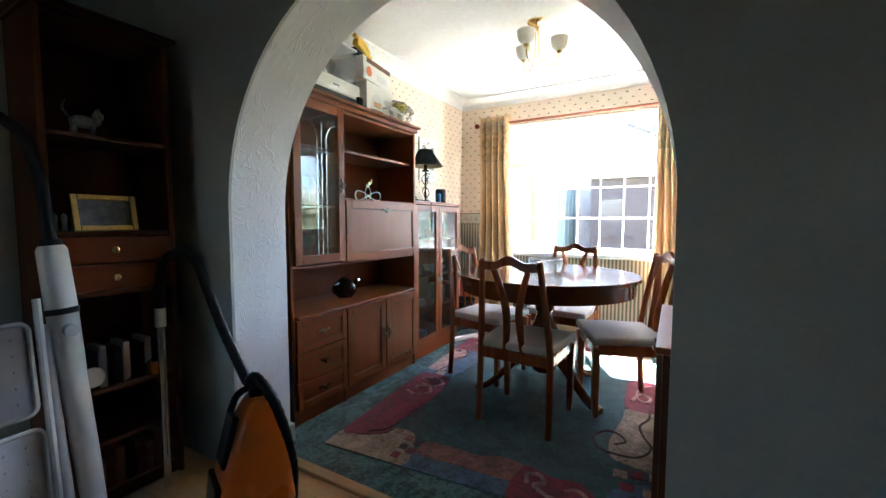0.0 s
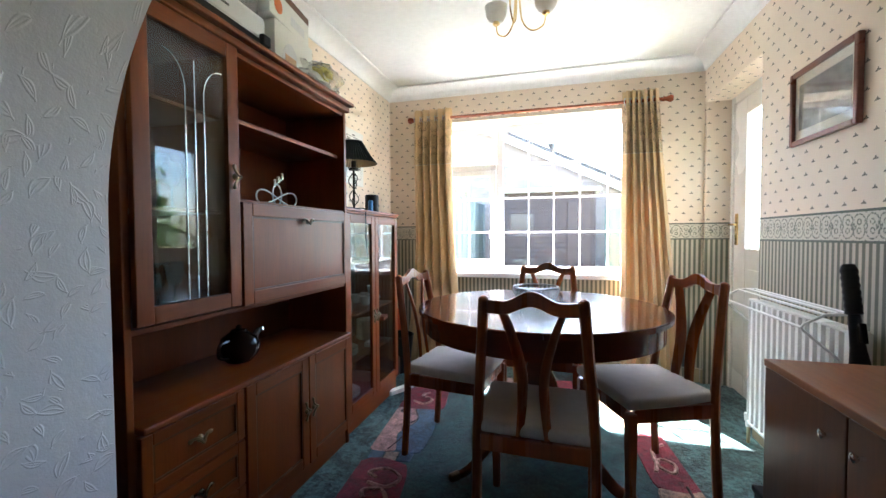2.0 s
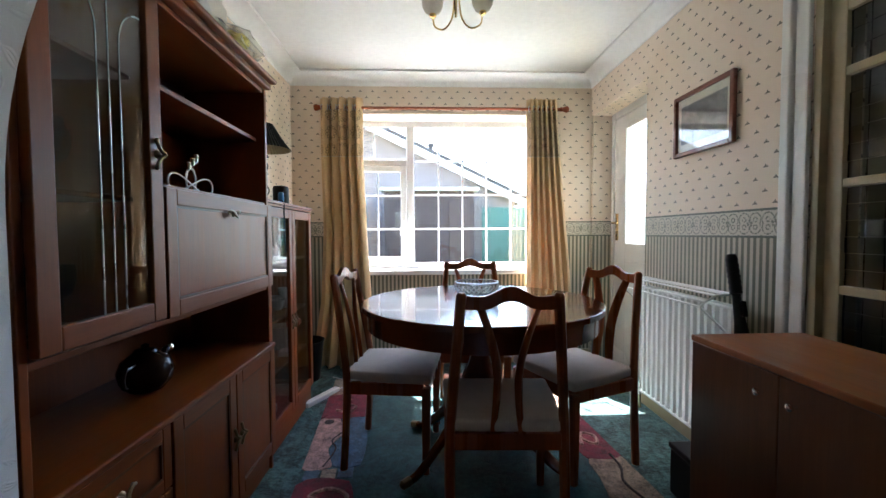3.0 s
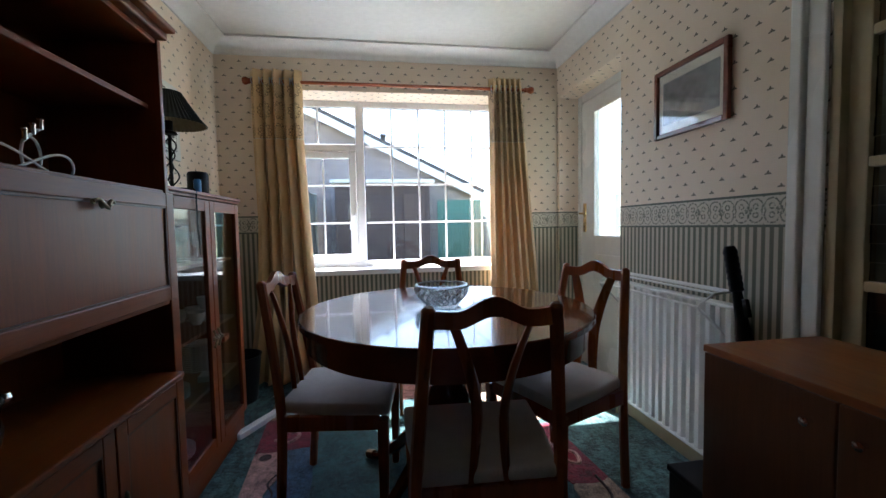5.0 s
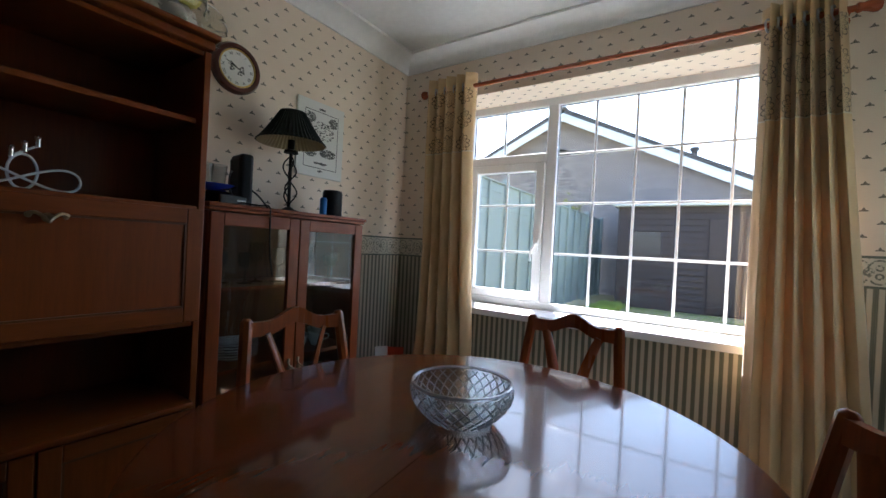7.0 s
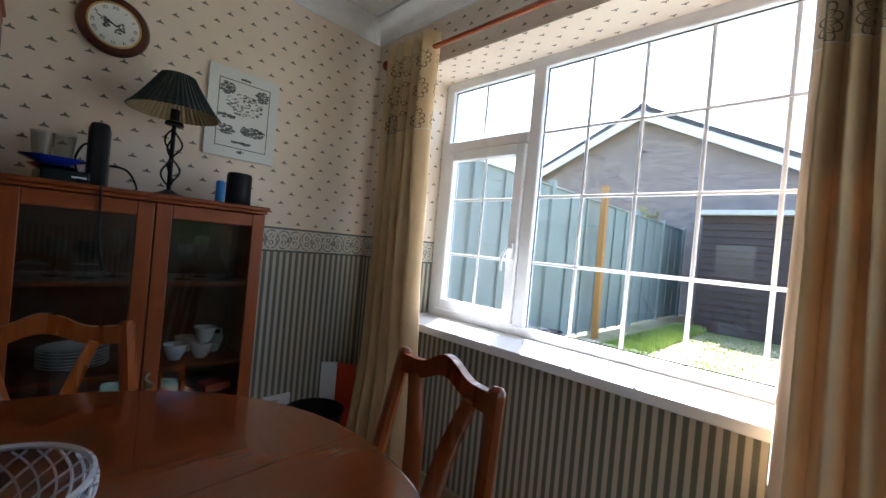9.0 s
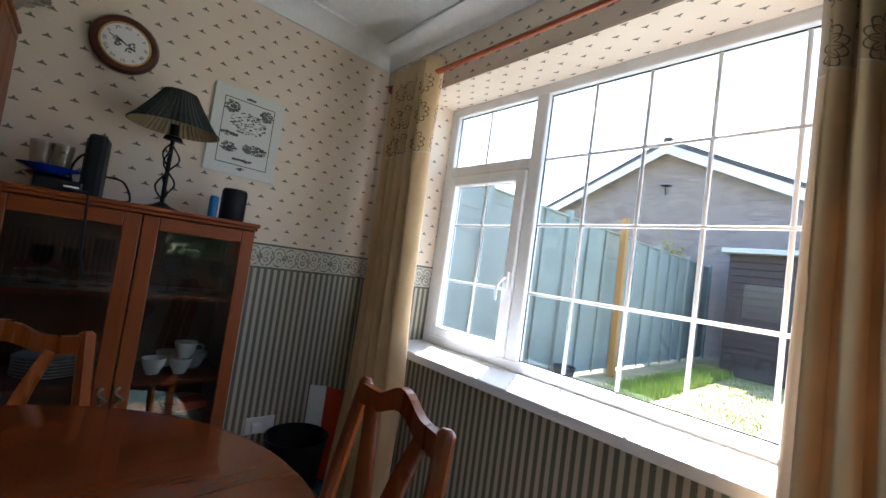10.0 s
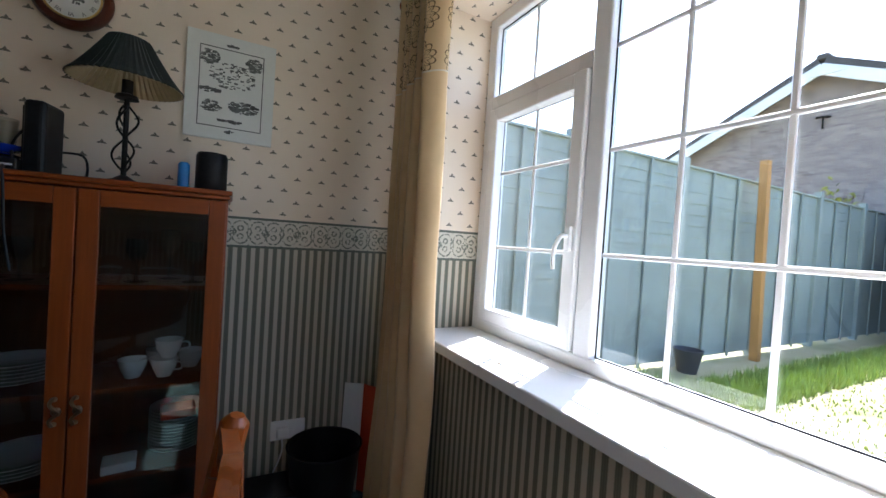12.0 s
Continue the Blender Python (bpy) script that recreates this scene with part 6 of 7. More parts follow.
patch("wave_patch", [(0.47, 0.03), (0.56, 0.02), (0.67, 0.03), (0.80, 0.02), (0.96, 0.02), (0.98, 0.16), (0.87, 0.18), (0.76, 0.14), (0.66, 0.15), (0.48, 0.15)], ROSE, 0.0115)
patch("wave_patch", [(0.47, -0.09), (0.95, -0.09), (0.955, 0.012), (0.80, 0.012), (0.67, 0.022), (0.56, 0.012), (0.47, 0.02)], RUGB, 0.0110)
patch("crimson_patch", [(0.97, -0.09), (1.32, -0.09), (1.31, 0.06), (1.24, 0.13), (1.12, 0.12), (0.99, 0.16)], CRIM, 0.012)
patch("corner_patch", [(1.33, -0.09), (1.60, -0.09), (1.60, 0.24), (1.45, 0.22), (1.36, 0.12)], RUGB, 0.0110)
patch("beige_patch", [(1.36, 0.40), (1.46, 0.36), (1.60, 0.36), (1.60, 0.99), (1.42, 0.99), (1.40, 0.84), (1.36, 0.66), (1.34, 0.52)], BEIGE, 0.0115)
for x, y, m_ in ((1.44, 0.27, CRIM), (1.52, 0.28, BEIGE), (1.37, 0.25, BEIGE), (1.40, 0.16, CRIM), (1.49, 0.15, BEIGE)):
    patch("square_patch", [(x, y), (x + 0.06, y), (x + 0.06, y + 0.06), (x, y + 0.06)], m_, 0.0122, False)
patch("crimson_patch", [(1.42, 1.00), (1.60, 1.00), (1.60, 1.50), (1.46, 1.50), (1.42, 1.38), (1.41, 1.2)], CRIM, 0.012)
for x, y, m_ in ((0.02, 1.0, RUGB), (0.10, 1.0, BEIGE), (0.18, 1.0, RUGB)):
    patch("square_patch", [(x, y), (x + 0.07, y), (x + 0.07, y + 0.08), (x, y + 0.08)], m_, 0.0115, False)
patch("wave_patch", [(0.0, 1.10), (0.14, 1.10), (0.10, 1.28), (0.17, 1.46), (0.12, 1.62), (0.0, 1.62)], PINK, 0.0115)
patch("wave_patch", [(0.15, 1.10), (0.28, 1.10), (0.30, 1.35), (0.27, 1.62), (0.13, 1.62), (0.18, 1.46), (0.11, 1.28)], RUGB, 0.0110)
patch("crimson_patch", [(0.0, 1.64), (0.29, 1.64), (0.30, 1.82), (0.27, 1.98), (0.0, 1.98)], CRIM, 0.012)
patch("corner_patch", [(0.0, 2.0), (0.28, 2.0), (0.42, 2.08), (0.5, 2.32), (0.0, 2.32)], BEIGE, 0.0110)
patch("wave_patch", [(0.52, 2.10), (0.75, 2.06), (0.98, 2.10), (1.0, 2.32), (0.52, 2.32)], PINK, 0.0115)
patch("crimson_patch", [(1.02, 2.06), (1.30, 2.08), (1.30, 2.32), (1.02, 2.32)], CRIM, 0.012)
patch("beige_patch", [(1.34, 1.60), (1.60, 1.60), (1.60, 2.32), (1.32, 2.32), (1.30, 2.0), (1.36, 1.8)], BEIGE, 0.0110)
for c, m_ in ((((0.06, 0.66), (0.14, 0.62), (0.22, 0.68), (0.18, 0.76), (0.10, 0.74), (0.12, 0.69)), PINK),
              (((0.10, 0.80), (0.20, 0.78), (0.24, 0.86), (0.16, 0.92), (0.08, 0.88), (0.13, 0.84)), PINK),
              (((1.03, 0.03), (1.02, 0.09), (1.07, 0.11), (1.10, 0.06), (1.06, 0.03), (1.13, -0.02), (1.22, -0.03), (1.28, 0.02), (1.24, 0.07), (1.19, 0.04)), PINK),
              (((1.45, 1.12), (1.50, 1.24), (1.56, 1.20), (1.53, 1.12), (1.48, 1.18), (1.50, 1.34), (1.57, 1.40)), PINK),
              (((0.08, 1.74), (0.16, 1.70), (0.20, 1.78), (0.12, 1.84), (0.16, 1.90)), PINK)):
    swirl(c, m_)
swirl(((1.55, 1.02), (1.54, 0.90), (1.49, 0.79), (1.51, 0.66), (1.54, 0.56), (1.46, 0.44), (1.30, 0.46), (1.27, 0.58), (1.32, 0.66), (1.38, 0.65), (1.42, 0.58), (1.37, 0.53)), DARKP, 0.007)
swirl(((0.10, 1.10), (0.14, 1.26), (0.11, 1.36), (0.17, 1.48), (0.13, 1.6)), DARKP, 0.005)
swirl(((0.14, 0.10), (0.22, 0.16), (0.24, 0.25), (0.23, 0.30)), DARKP, 0.006)
part("dot", slab([(0.06 + 0.03 * math.cos(t), 1.58 + 0.03 * math.sin(t)) for t in [2 * math.pi * q / 16 for q in range(16)]], 0.0118, 0.0125), DARKP, rug)

# ---- living room: bookcase, vacuum cleaner, steam mop, step stool ----
BK0, BK1, BX0, BX1, BZ = 1.68, 2.115, -1.355, -1.06, 1.965
bk = thing("bookcase", pose(0, 0, -0.012), "tall brown bookcase with two drawers and open shelves", "bookcase")
for a in ((BK0, BK0 + 0.022), (BK1 - 0.022, BK1)):
    part("side_panel", box(BX0, BX1, a[0], a[1], 0.0, BZ - 0.03, 0.003), BOOKW, bk)
part("back_panel", box(BX0 - 0.006, BX0 - 0.001, BK0, BK1, 0.0, BZ - 0.03), BOOKW, bk)
part("cornice", boxes((BX0, BX1 + 0.012, BK0 - 0.012, BK1 + 0.012, BZ - 0.0295, BZ - 0.015), (BX0, BX1 + 0.028, BK0 - 0.028, BK1 + 0.028, BZ - 0.015, BZ), bevel=0.004), BOOKW, bk)
for z in (0.06, 0.275, 0.49, 0.888, 1.128, 1.505, 1.93):
    part("shelf", box(BX0, BX1 - 0.008, BK0 + 0.0225, BK1 - 0.0225, z - 0.018, z, 0.002), BOOKW, bk)
part("plinth", box(BX0, BX1 - 0.02, BK0 + 0.0225, BK1 - 0.0225, 0.0, 0.0415), BOOKW, bk)
for z0, z1 in ((0.892, 0.996), (1.002, 1.106)):
    d = part("drawer", box(BX1 - 0.006, BX1 + 0.012, BK0 + 0.024, BK1 - 0.024, z0, z1, 0.004), CABH, bk)
    part("knob", turn(lathe([(0.0, 0), (0.007, 0), (0.006, 0.012), (0.016, 0.02), (0.014, 0.028), (0.0, 0.031)], 14), pose(BX1 + 0.012, 1.875, (z0 + z1) / 2, 0, 90, 0)), BRASS, d, "round brass knob", smooth=True)
ct = thing("cat_figurine", pose(-1.16, 1.84, 1.4935) @ Matrix.Scale(0.85, 4), "small striped pottery cat ornament on the bookcase", "ornament")


def cat_shape():
    bm = bmesh.new()
    for p, r, s in (((0, 0, 0.07), 0.034, (0.8, 1.6, 0.9)), ((0.005, 0.058, 0.105), 0.024, (1, 1, 1)), ((0.005, 0.05, 0.08), 0.02, (1, 1, 1.2))):
        bmesh.ops.create_icosphere(bm, subdivisions=2, radius=r, matrix=Matrix.Translation(p) @ Matrix.Diagonal((*s, 1)))
    for dy in (-0.035, 0.035):
        for dx in (-0.014, 0.014):
            bmesh.ops.create_cone(bm, cap_ends=True, segments=8, radius1=0.009, radius2=0.011, depth=0.07, matrix=Matrix.Translation((dx, dy, 0.035)))
    for dx in (-0.012, 0.016):
        bmesh.ops.create_cone(bm, cap_ends=True, segments=6, radius1=0.009, radius2=0.001, depth=0.02, matrix=Matrix.Translation((dx, 0.058, 0.134)))
    tube(curve_points([(0, -0.05, 0.085), (0, -0.07, 0.12), (0, -0.06, 0.16)], 8), 0.006, 6, bm=bm)
    return bm


part("figure", cat_shape(), plain("striped pottery glaze", (0.42, 0.36, 0.30), 0.3, 0, 60, 0.55, 0.0), ct, smooth=True)
gf = thing("gilt_picture", pose(-1.12, 1.89, 1.1165, 0, -12, 0), "small gilt framed picture standing on the bookcase", "picture")
for a in ((-0.11, -0.088, 0, 0.15), (0.088, 0.11, 0, 0.15), (-0.088, 0.088, 0, 0.022), (-0.088, 0.088, 0.128, 0.15)):
    part("frame_side", box(-0.008, 0.008, a[0], a[1], a[2], a[3], 0.004), GILT, gf)
part("picture", box(-0.004, 0.001, -0.09, 0.09, 0.02, 0.13), PRINT, gf)
for k in range(9):
    o = part("silver_ornament", lathe([(0.0, 0), (0.008, 0), (0.006, 0.02), (0.008, 0.045), (0.0, 0.055)], 10), STEEL, None, smooth=True)
    o.matrix_basis = pose(-1.24, 1.76 + 0.030 * k, 1.1165) @ Matrix.Scale(1.35, 4)
    tagged(o, "small silver ornament at the back of a bookcase shelf", "ornament", "ornaments on the bookcase")
for k in range(13):
    hgt = 0.15 + 0.02 * math.sin(k * 2.1)
    o = part("disc_case", box(-1.21, -1.09, 1.72 + 0.027 * k, 1.742 + 0.027 * k, 0.479, 0.479 + hgt, 0.001), (BLACK, STEEL, BLACKG)[k % 3])
    tagged(o, "upright plastic disc case on the bookcase", "disc case", "disc cases on the bookcase")
for k in range(9):
    hgt = 0.14 + 0.025 * math.sin(k * 1.7)
    o = part("book", box(-1.24, -1.09, 1.72 + 0.036 * k, 1.751 + 0.036 * k, 0.0485, 0.0485 + hgt, 0.002), (SIDEF, BLACK, BOOKW, REDFR)[k % 4])
    tagged(o, "dark book standing on the lowest shelf", "book", "books on the bookcase")
o = part("round_tin", turn(lathe([(0.0, 0), (0.04, 0), (0.04, 0.02), (0.0, 0.02)], 20), pose(-1.10, 1.80, 0.8 - 0.01, 0, 80, 0)), CHROME)
o.location.z = -0.26
tagged(o, "round shiny disc leaning on the bookcase shelf", "disc")
jar = part("orange_candle", lathe([(0.0, 0), (0.022, 0), (0.022, 0.05), (0.0, 0.052)], 16), ORANGE, None, smooth=True)
jar.matrix_basis = pose(-1.085, 2.03, 0.4785)
tagged(jar, "small orange candle on the bookcase", "candle")

vc = thing("vacuum_cleaner", pose(-0.525, 2.10, -0.012, 0, 0, -22), "orange and black upright cylinder vacuum cleaner", "vacuum cleaner")
bm = bmesh.new()
rings = []
for z, w, d, oy in ((0.03, 0.118, 0.145, 0), (0.06, 0.122, 0.15, 0), (0.20, 0.114, 0.132, 0.01), (0.34, 0.096, 0.10, 0.025), (0.43, 0.078, 0.072, 0.035), (0.472, 0.06, 0.05, 0.04), (0.485, 0.03, 0.03, 0.04)):
    rings.append([bm.verts.new((math.copysign(abs(math.cos(t)) ** 0.42, math.cos(t)) * w, oy + math.copysign(abs(math.sin(t)) ** 0.42, math.sin(t)) * d, z)) for t in [2 * math.pi * q / 32 for q in range(32)]])
for a, b in zip(rings, rings[1:]):
    for i in range(32):
        bm.faces.new((a[i], a[(i + 1) % 32], b[(i + 1) % 32], b[i]))
bm.faces.new(rings[0][::-1])
bm.faces.new(rings[-1])
part("shell", bm, ORANGE, vc, smooth=True)
part("bumper", lathe([(0.0, 0.0), (0.138, 0.0), (0.146, 0.02), (0.142, 0.06), (0.0, 0.062)], 32, sx=0.95, sy=1.12), BLACK, vc, smooth=True)
part("lid_panel", turn(box(-0.06, 0.06, -0.012, 0.012, 0.0, 0.20, 0.01), pose(0, -0.108, 0.24, -14, 0, 0)), BLACK, vc)
part("front_grille", turn(box(-0.085, 0.085, -0.012, 0.012, 0.0, 0.13, 0.01), pose(0, -0.143, 0.065, -5, 0, 0)), BLACK, vc)
part("carry_handle", tube(curve_points([(0, -0.07, 0.44), (0, -0.04, 0.50), (0, 0.03, 0.515), (0, 0.08, 0.46)], 12), 0.014, 8), BLACK, vc, smooth=True)
part("wheel", turn(lathe([(0.0, -0.015), (0.05, -0.013), (0.055, 0), (0.05, 0.013), (0.0, 0.015)], 20), pose(-0.132, 0.02, 0.06, 0, 90, 0)), BLACK, vc, smooth=True)
part("wheel", turn(lathe([(0.0, -0.015), (0.05, -0.013), (0.055, 0), (0.05, 0.013), (0.0, 0.015)], 20), pose(0.132, 0.02, 0.06, 0, 90, 0)), BLACK, vc, smooth=True)
part("socket", turn(lathe([(0.0, 0), (0.035, 0), (0.035, 0.04), (0.0, 0.045)], 18), pose(0.0, 0.03, 0.475)), BLACK, vc, smooth=True)
hose = curve_points([(-0.58, 2.13, 0.50), (-0.52, 2.13, 0.53), (-0.43, 2.15, 0.42), (-0.40, 2.19, 0.20), (-0.41, 2.20, 0.03)], 40)
ribs = [0.020 + 0.002 * (k % 2) for k in range(len(hose))]
hz = thing("vacuum_hose", pose(0, 0, 0), "ribbed black vacuum hose with bent grip and chrome tube", "hose")
part("hose_loop", tube(hose, ribs, 10), BLACK, hz, smooth=True)
hose2 = curve_points([(-0.58, 2.13, 0.50), (-0.63, 2.13, 0.56), (-0.74, 2.13, 0.70), (-0.83, 2.13, 0.84), (-0.92, 2.13, 0.98), (-0.97, 2.10, 1.03), (-1.0, 2.07, 1.0)], 60)
part("hose_run", tube(hose2, [0.020 + 0.002 * (k % 2) for k in range(len(hose2))], 10), BLACK, hz, smooth=True)
part("bent_grip", tube(curve_points([(-0.97, 2.10, 1.03), (-1.01, 2.045, 0.99), (-1.02, 2.025, 0.88), (-1.015, 2.02, 0.74)], 16), 0.019, 10), BLACK, hz, smooth=True)
part("chrome_tube", tube([(-1.015, 2.02, 0.76), (-0.995, 2.01, -0.01)], 0.016, 12), CHROME, hz, smooth=True)
part("tube_collar", tube([(-1.0165, 2.021, 0.78), (-1.0135, 2.019, 0.70)], 0.022, 12), GREYP, hz, smooth=True)

sm_ = thing("steam_mop", pose(-0.955, 1.75, -0.012, 0, 0, 0), "white upright steam mop with a black handle", "steam mop")
ax = Vector((-0.09, -0.06, 1.08))
part("body", tube([ax * 0.02, ax * 0.30, ax * 0.55, ax * 0.62, ax * 0.80, ax * 0.985, ax], [0.036, 0.040, 0.040, 0.043, 0.046, 0.044, 0.036], 16), WHITEP, sm_, smooth=True)
part("collar", tube([ax * 0.77, ax * 0.79], 0.050, 16), BLACK, sm_, smooth=True)
part("cap", tube([ax, ax * 1.02], [0.034, 0.03], 16), BLACK, sm_, smooth=True)
part("knob", turn(lathe([(0.0, 0), (0.022, 0), (0.022, 0.03), (0.0, 0.034)], 16), Matrix.Translation(ax * 0.72 + Vector((0.04, 0, 0))) @ pose(0, 0, 0, 0, 90, 0)), GREYP, sm_, smooth=True)
part("handle", tube(curve_points([ax * 1.0, ax * 1.10, ax * 1.22, ax * 1.36 + Vector((-0.02, -0.02, 0)), ax * 1.42 + Vector((-0.07, -0.06, 0))], 20), 0.020, 10), BLACK, sm_, smooth=True)
part("side_pole", tube([Vector((0.03, -0.08, 0.01)), Vector((-0.075, -0.10, 0.80))], 0.018, 12), GREYP, sm_, smooth=True)

st = thing("step_stool", pose(-0.91, 1.51, -0.012, 0, 0, 0), "folded step stool with grey treads and white rims", "step stool")
for z0, z1, o_ in ((0.14, 0.46, 0.0), (0.50, 0.82, -0.03)):
    m = pose(o_, 0, 0, 0, -6, 6)
    tr = part("tread", turn(box(-0.010, 0.010, -0.14, 0.11, z0, z1, 0.008), m), GREYP, st)
    ring = []
    for cy, cz, a0 in ((0.08, z1 - 0.03, 0), (-0.11, z1 - 0.03, 90), (-0.11, z0 + 0.03, 180), (0.08, z0 + 0.03, 270)):
        ring += [(0.012, cy + 0.03 * math.cos(math.radians(a0 + 18 * q)), cz + 0.03 * math.sin(math.radians(a0 + 18 * q))) for q in range(6)]
    part("rim", turn(tube(ring, 0.008, 6, True), m), WHITEP, tr, "white rim", smooth=True)
    studs = bmesh.new()
    for i in range(4):
        for j in range(5):
            bmesh.ops.create_cone(studs, cap_ends=True, segments=8, radius1=0.006, radius2=0.004, depth=0.006, matrix=pose(0.012, -0.10 + 0.055 * i, z0 + 0.05 + 0.055 * j, 0, 90, 0))
    tagged(part("grip_studs", turn(studs, m), GREYP, tr), "small raised grip studs", kind="stuff")
for y in (-0.15, 0.12):
    part("leg", tube([(0.03, y, 0.0), (-0.09, y, 0.90)], 0.012, 8), WHITEP, st, smooth=True)

pb = part("folded_parasol", tube([(-0.845, 2.555, 0.0), (-0.85, 2.56, 0.38)], 0.016, 10), BLACK, None, smooth=True)
tagged(pb, "slim black folded umbrella in the gap by the arch", "umbrella")

# ---- garden ----
GZ0 = -0.12


def ground_mat():
    m, nt, p = shader("garden ground")
    v = place(nt)
    a, b, c = noisy(nt, v, 0.8, 5, 0.6), noisy(nt, v, 12, 5, 0.7), noisy(nt, v, 60, 3)
    grass = blend(nt, span(nt, b, 0.38, 0.62), (0.16, 0.19, 0.05), (0.34, 0.32, 0.13))
    straw = blend(nt, span(nt, c, 0.4, 0.6), (0.38, 0.32, 0.16), (0.54, 0.46, 0.28))
    nt.links.new(blend(nt, span(nt, a, 0.34, 0.52), grass, straw), p.inputs["Base Color"])
    p.inputs["Roughness"].default_value = 0.95
    bumped(nt, p, c, 0.7, 0.02)
    return m


structure("ground", box(-60, 60, N + 0.31, 90, GZ0 - 0.3, GZ0), ground_mat(), "dry sunlit lawn of the back garden", "lawn")
structure("ground_1", box(E_ + 0.31, 60, -40, N + 0.305, GZ0 - 0.3, GZ0), ground_mat(), "side garden lawn", "lawn")
PAVE = plain("weathered paving", (0.20, 0.20, 0.185), 0.85, 0, 18, 0.25, 0.4, 0.004)
structure("pavement", box(-2.1, 3.2, N + 0.32, 8.6, GZ0 + 0.004, GZ0 + 0.03), PAVE, "grey paved patio strip outside the window", "patio")

# green lifted towards grey: the bright haze over the garden is in the colour
FENCE = plain("green fence paint paled for haze", (0.30, 0.335, 0.305), 0.8, 0, 22, 0.22, 0.3, 0.003)
fence = thing("garden_fence", pose(-2.35, 0, GZ0), "tall green painted lap fence along the garden", "fence")
px0 = 5.75
for k in range(7):
    y0 = px0 + 1.83 * k
    part("post", box(-0.05, 0.05, y0 - 0.05, y0 + 0.05, 0, 2.52, 0.006), FENCE, fence)
    if k < 6:
        a, b = y0 + 0.052, y0 + 1.778
        for j in range(17):
            z = 0.06 + 0.138 * j
            bm = bmesh.new()
            x0 = -0.012 + 0.004 * math.sin(k * 3 + j)
            vv = [bm.verts.new(q) for q in ((x0 + 0.013, a, z), (x0 + 0.013, b, z), (x0 + 0.004, b, z + 0.155), (x0 + 0.004, a, z + 0.155), (x0 + 0.005, a, z), (x0 + 0.005, b, z), (x0 - 0.006, b, z + 0.155), (x0 - 0.006, a, z + 0.155))]
            for f in ((0, 1, 2, 3), (7, 6, 5, 4), (0, 4, 5, 1), (3, 2, 6, 7), (0, 3, 7, 4), (1, 5, 6, 2)):
                bm.faces.new([vv[i] for i in f])
            bmesh.ops.recalc_face_normals(bm, faces=bm.faces)
            part("lap_board", bm, FENCE, fence)
        part("capping", box(-0.03, 0.03, a, b, 2.415, 2.44, 0.004), FENCE, fence)
        for q in (0.33, 0.67):
            part("batten", box(0.012, 0.034, a + (b - a) * q - 0.02, a + (b - a) * q + 0.02, 0.03, 2.414, 0.003), FENCE, fence)
brace = part("timber_brace", turn(box(-0.05, 0.05, -0.05, 0.05, 0, 2.68, 0.006), pose(-2.12, 10.9, GZ0, 0, -1, 0)), wood("raw orange pine", (0.50, 0.26, 0.09), "z", 0.7, 0.0, 0.2))
tagged(brace, "raw orange timber post standing against the green fence", "post")

SHEDW = plain("dark brown shed boards", (0.075, 0.052, 0.046), 0.75, 0, 30, 0.3, 0.3, 0.003)
shed = thing("garden_shed", pose(-1.45, 14.6, GZ0), "dark brown timber shed with a pale flat roof", "shed")
part("core", box(0.03, 2.82, 0.03, 2.0, 0, 2.60), SHEDW, shed)
for j in range(17):
    z = 0.02 + 0.152 * j
    bm = bmesh.new()
    vv = [bm.verts.new(q) for q in ((0, 0.0, z), (2.85, 0.0, z), (2.85, 0.034, z + 0.165), (0, 0.034, z + 0.165), (0, 0.04, z), (2.85, 0.04, z), (2.85, 0.044, z + 0.165), (0, 0.044, z + 0.165))]
    for f in ((0, 1, 2, 3), (7, 6, 5, 4), (0, 4, 5, 1), (3, 2, 6, 7), (0, 3, 7, 4), (1, 5, 6, 2)):
        bm.faces.new([vv[i] for i in f])
    bmesh.ops.recalc_face_normals(bm, faces=bm.faces)
    part("board", bm, SHEDW, shed)
part("roof", box(-0.12, 3.0, -0.18, 2.1, 2.62, 2.72, 0.01), plain("pale felt roof", (0.60, 0.60, 0.58), 0.8, 0, 20, 0.1, 0.3), shed)
part("door", box(2.05, 2.7, -0.035, -0.001, 0.05, 2.3, 0.006), SHEDW, shed)


def brick_mat():
    m, nt, p = shader("far brick wall")
    b = put(nt, "ShaderNodeTexBrick", Scale=1.0, Mortar_Size=0.010, Brick_Width=0.225, Row_Height=0.075)
    # brick tones raised to include the same haze
    b.inputs["Color1"].default_value = (0.19, 0.15, 0.145, 1)
    b.inputs["Color2"].default_value = (0.36, 0.285, 0.26, 1)
    b.inputs["Mortar"].default_value = (0.32, 0.29, 0.26, 1)
    tc = nt.nodes.new("ShaderNodeTexCoord")
    mp = nt.nodes.new("ShaderNodeMapping")
    mp.inputs["Rotation"].default_value = (radians(90), 0, 0)
    nt.links.new(tc.outputs["Object"], mp.inputs[0])
    nt.links.new(mp.outputs[0], b.inputs["Vector"])
    v = place(nt)
    nt.links.new(blend(nt, span(nt, noisy(nt, v, 1.5, 4), 0.35, 0.65, 0.0, 0.35), b.outputs["Color"], (0.25, 0.20, 0.18)), p.inputs["Base Color"])
    p.inputs["Roughness"].default_value = 0.9
    bumped(nt, p, b.outputs["Fac"], -0.4, 0.006)
    return m


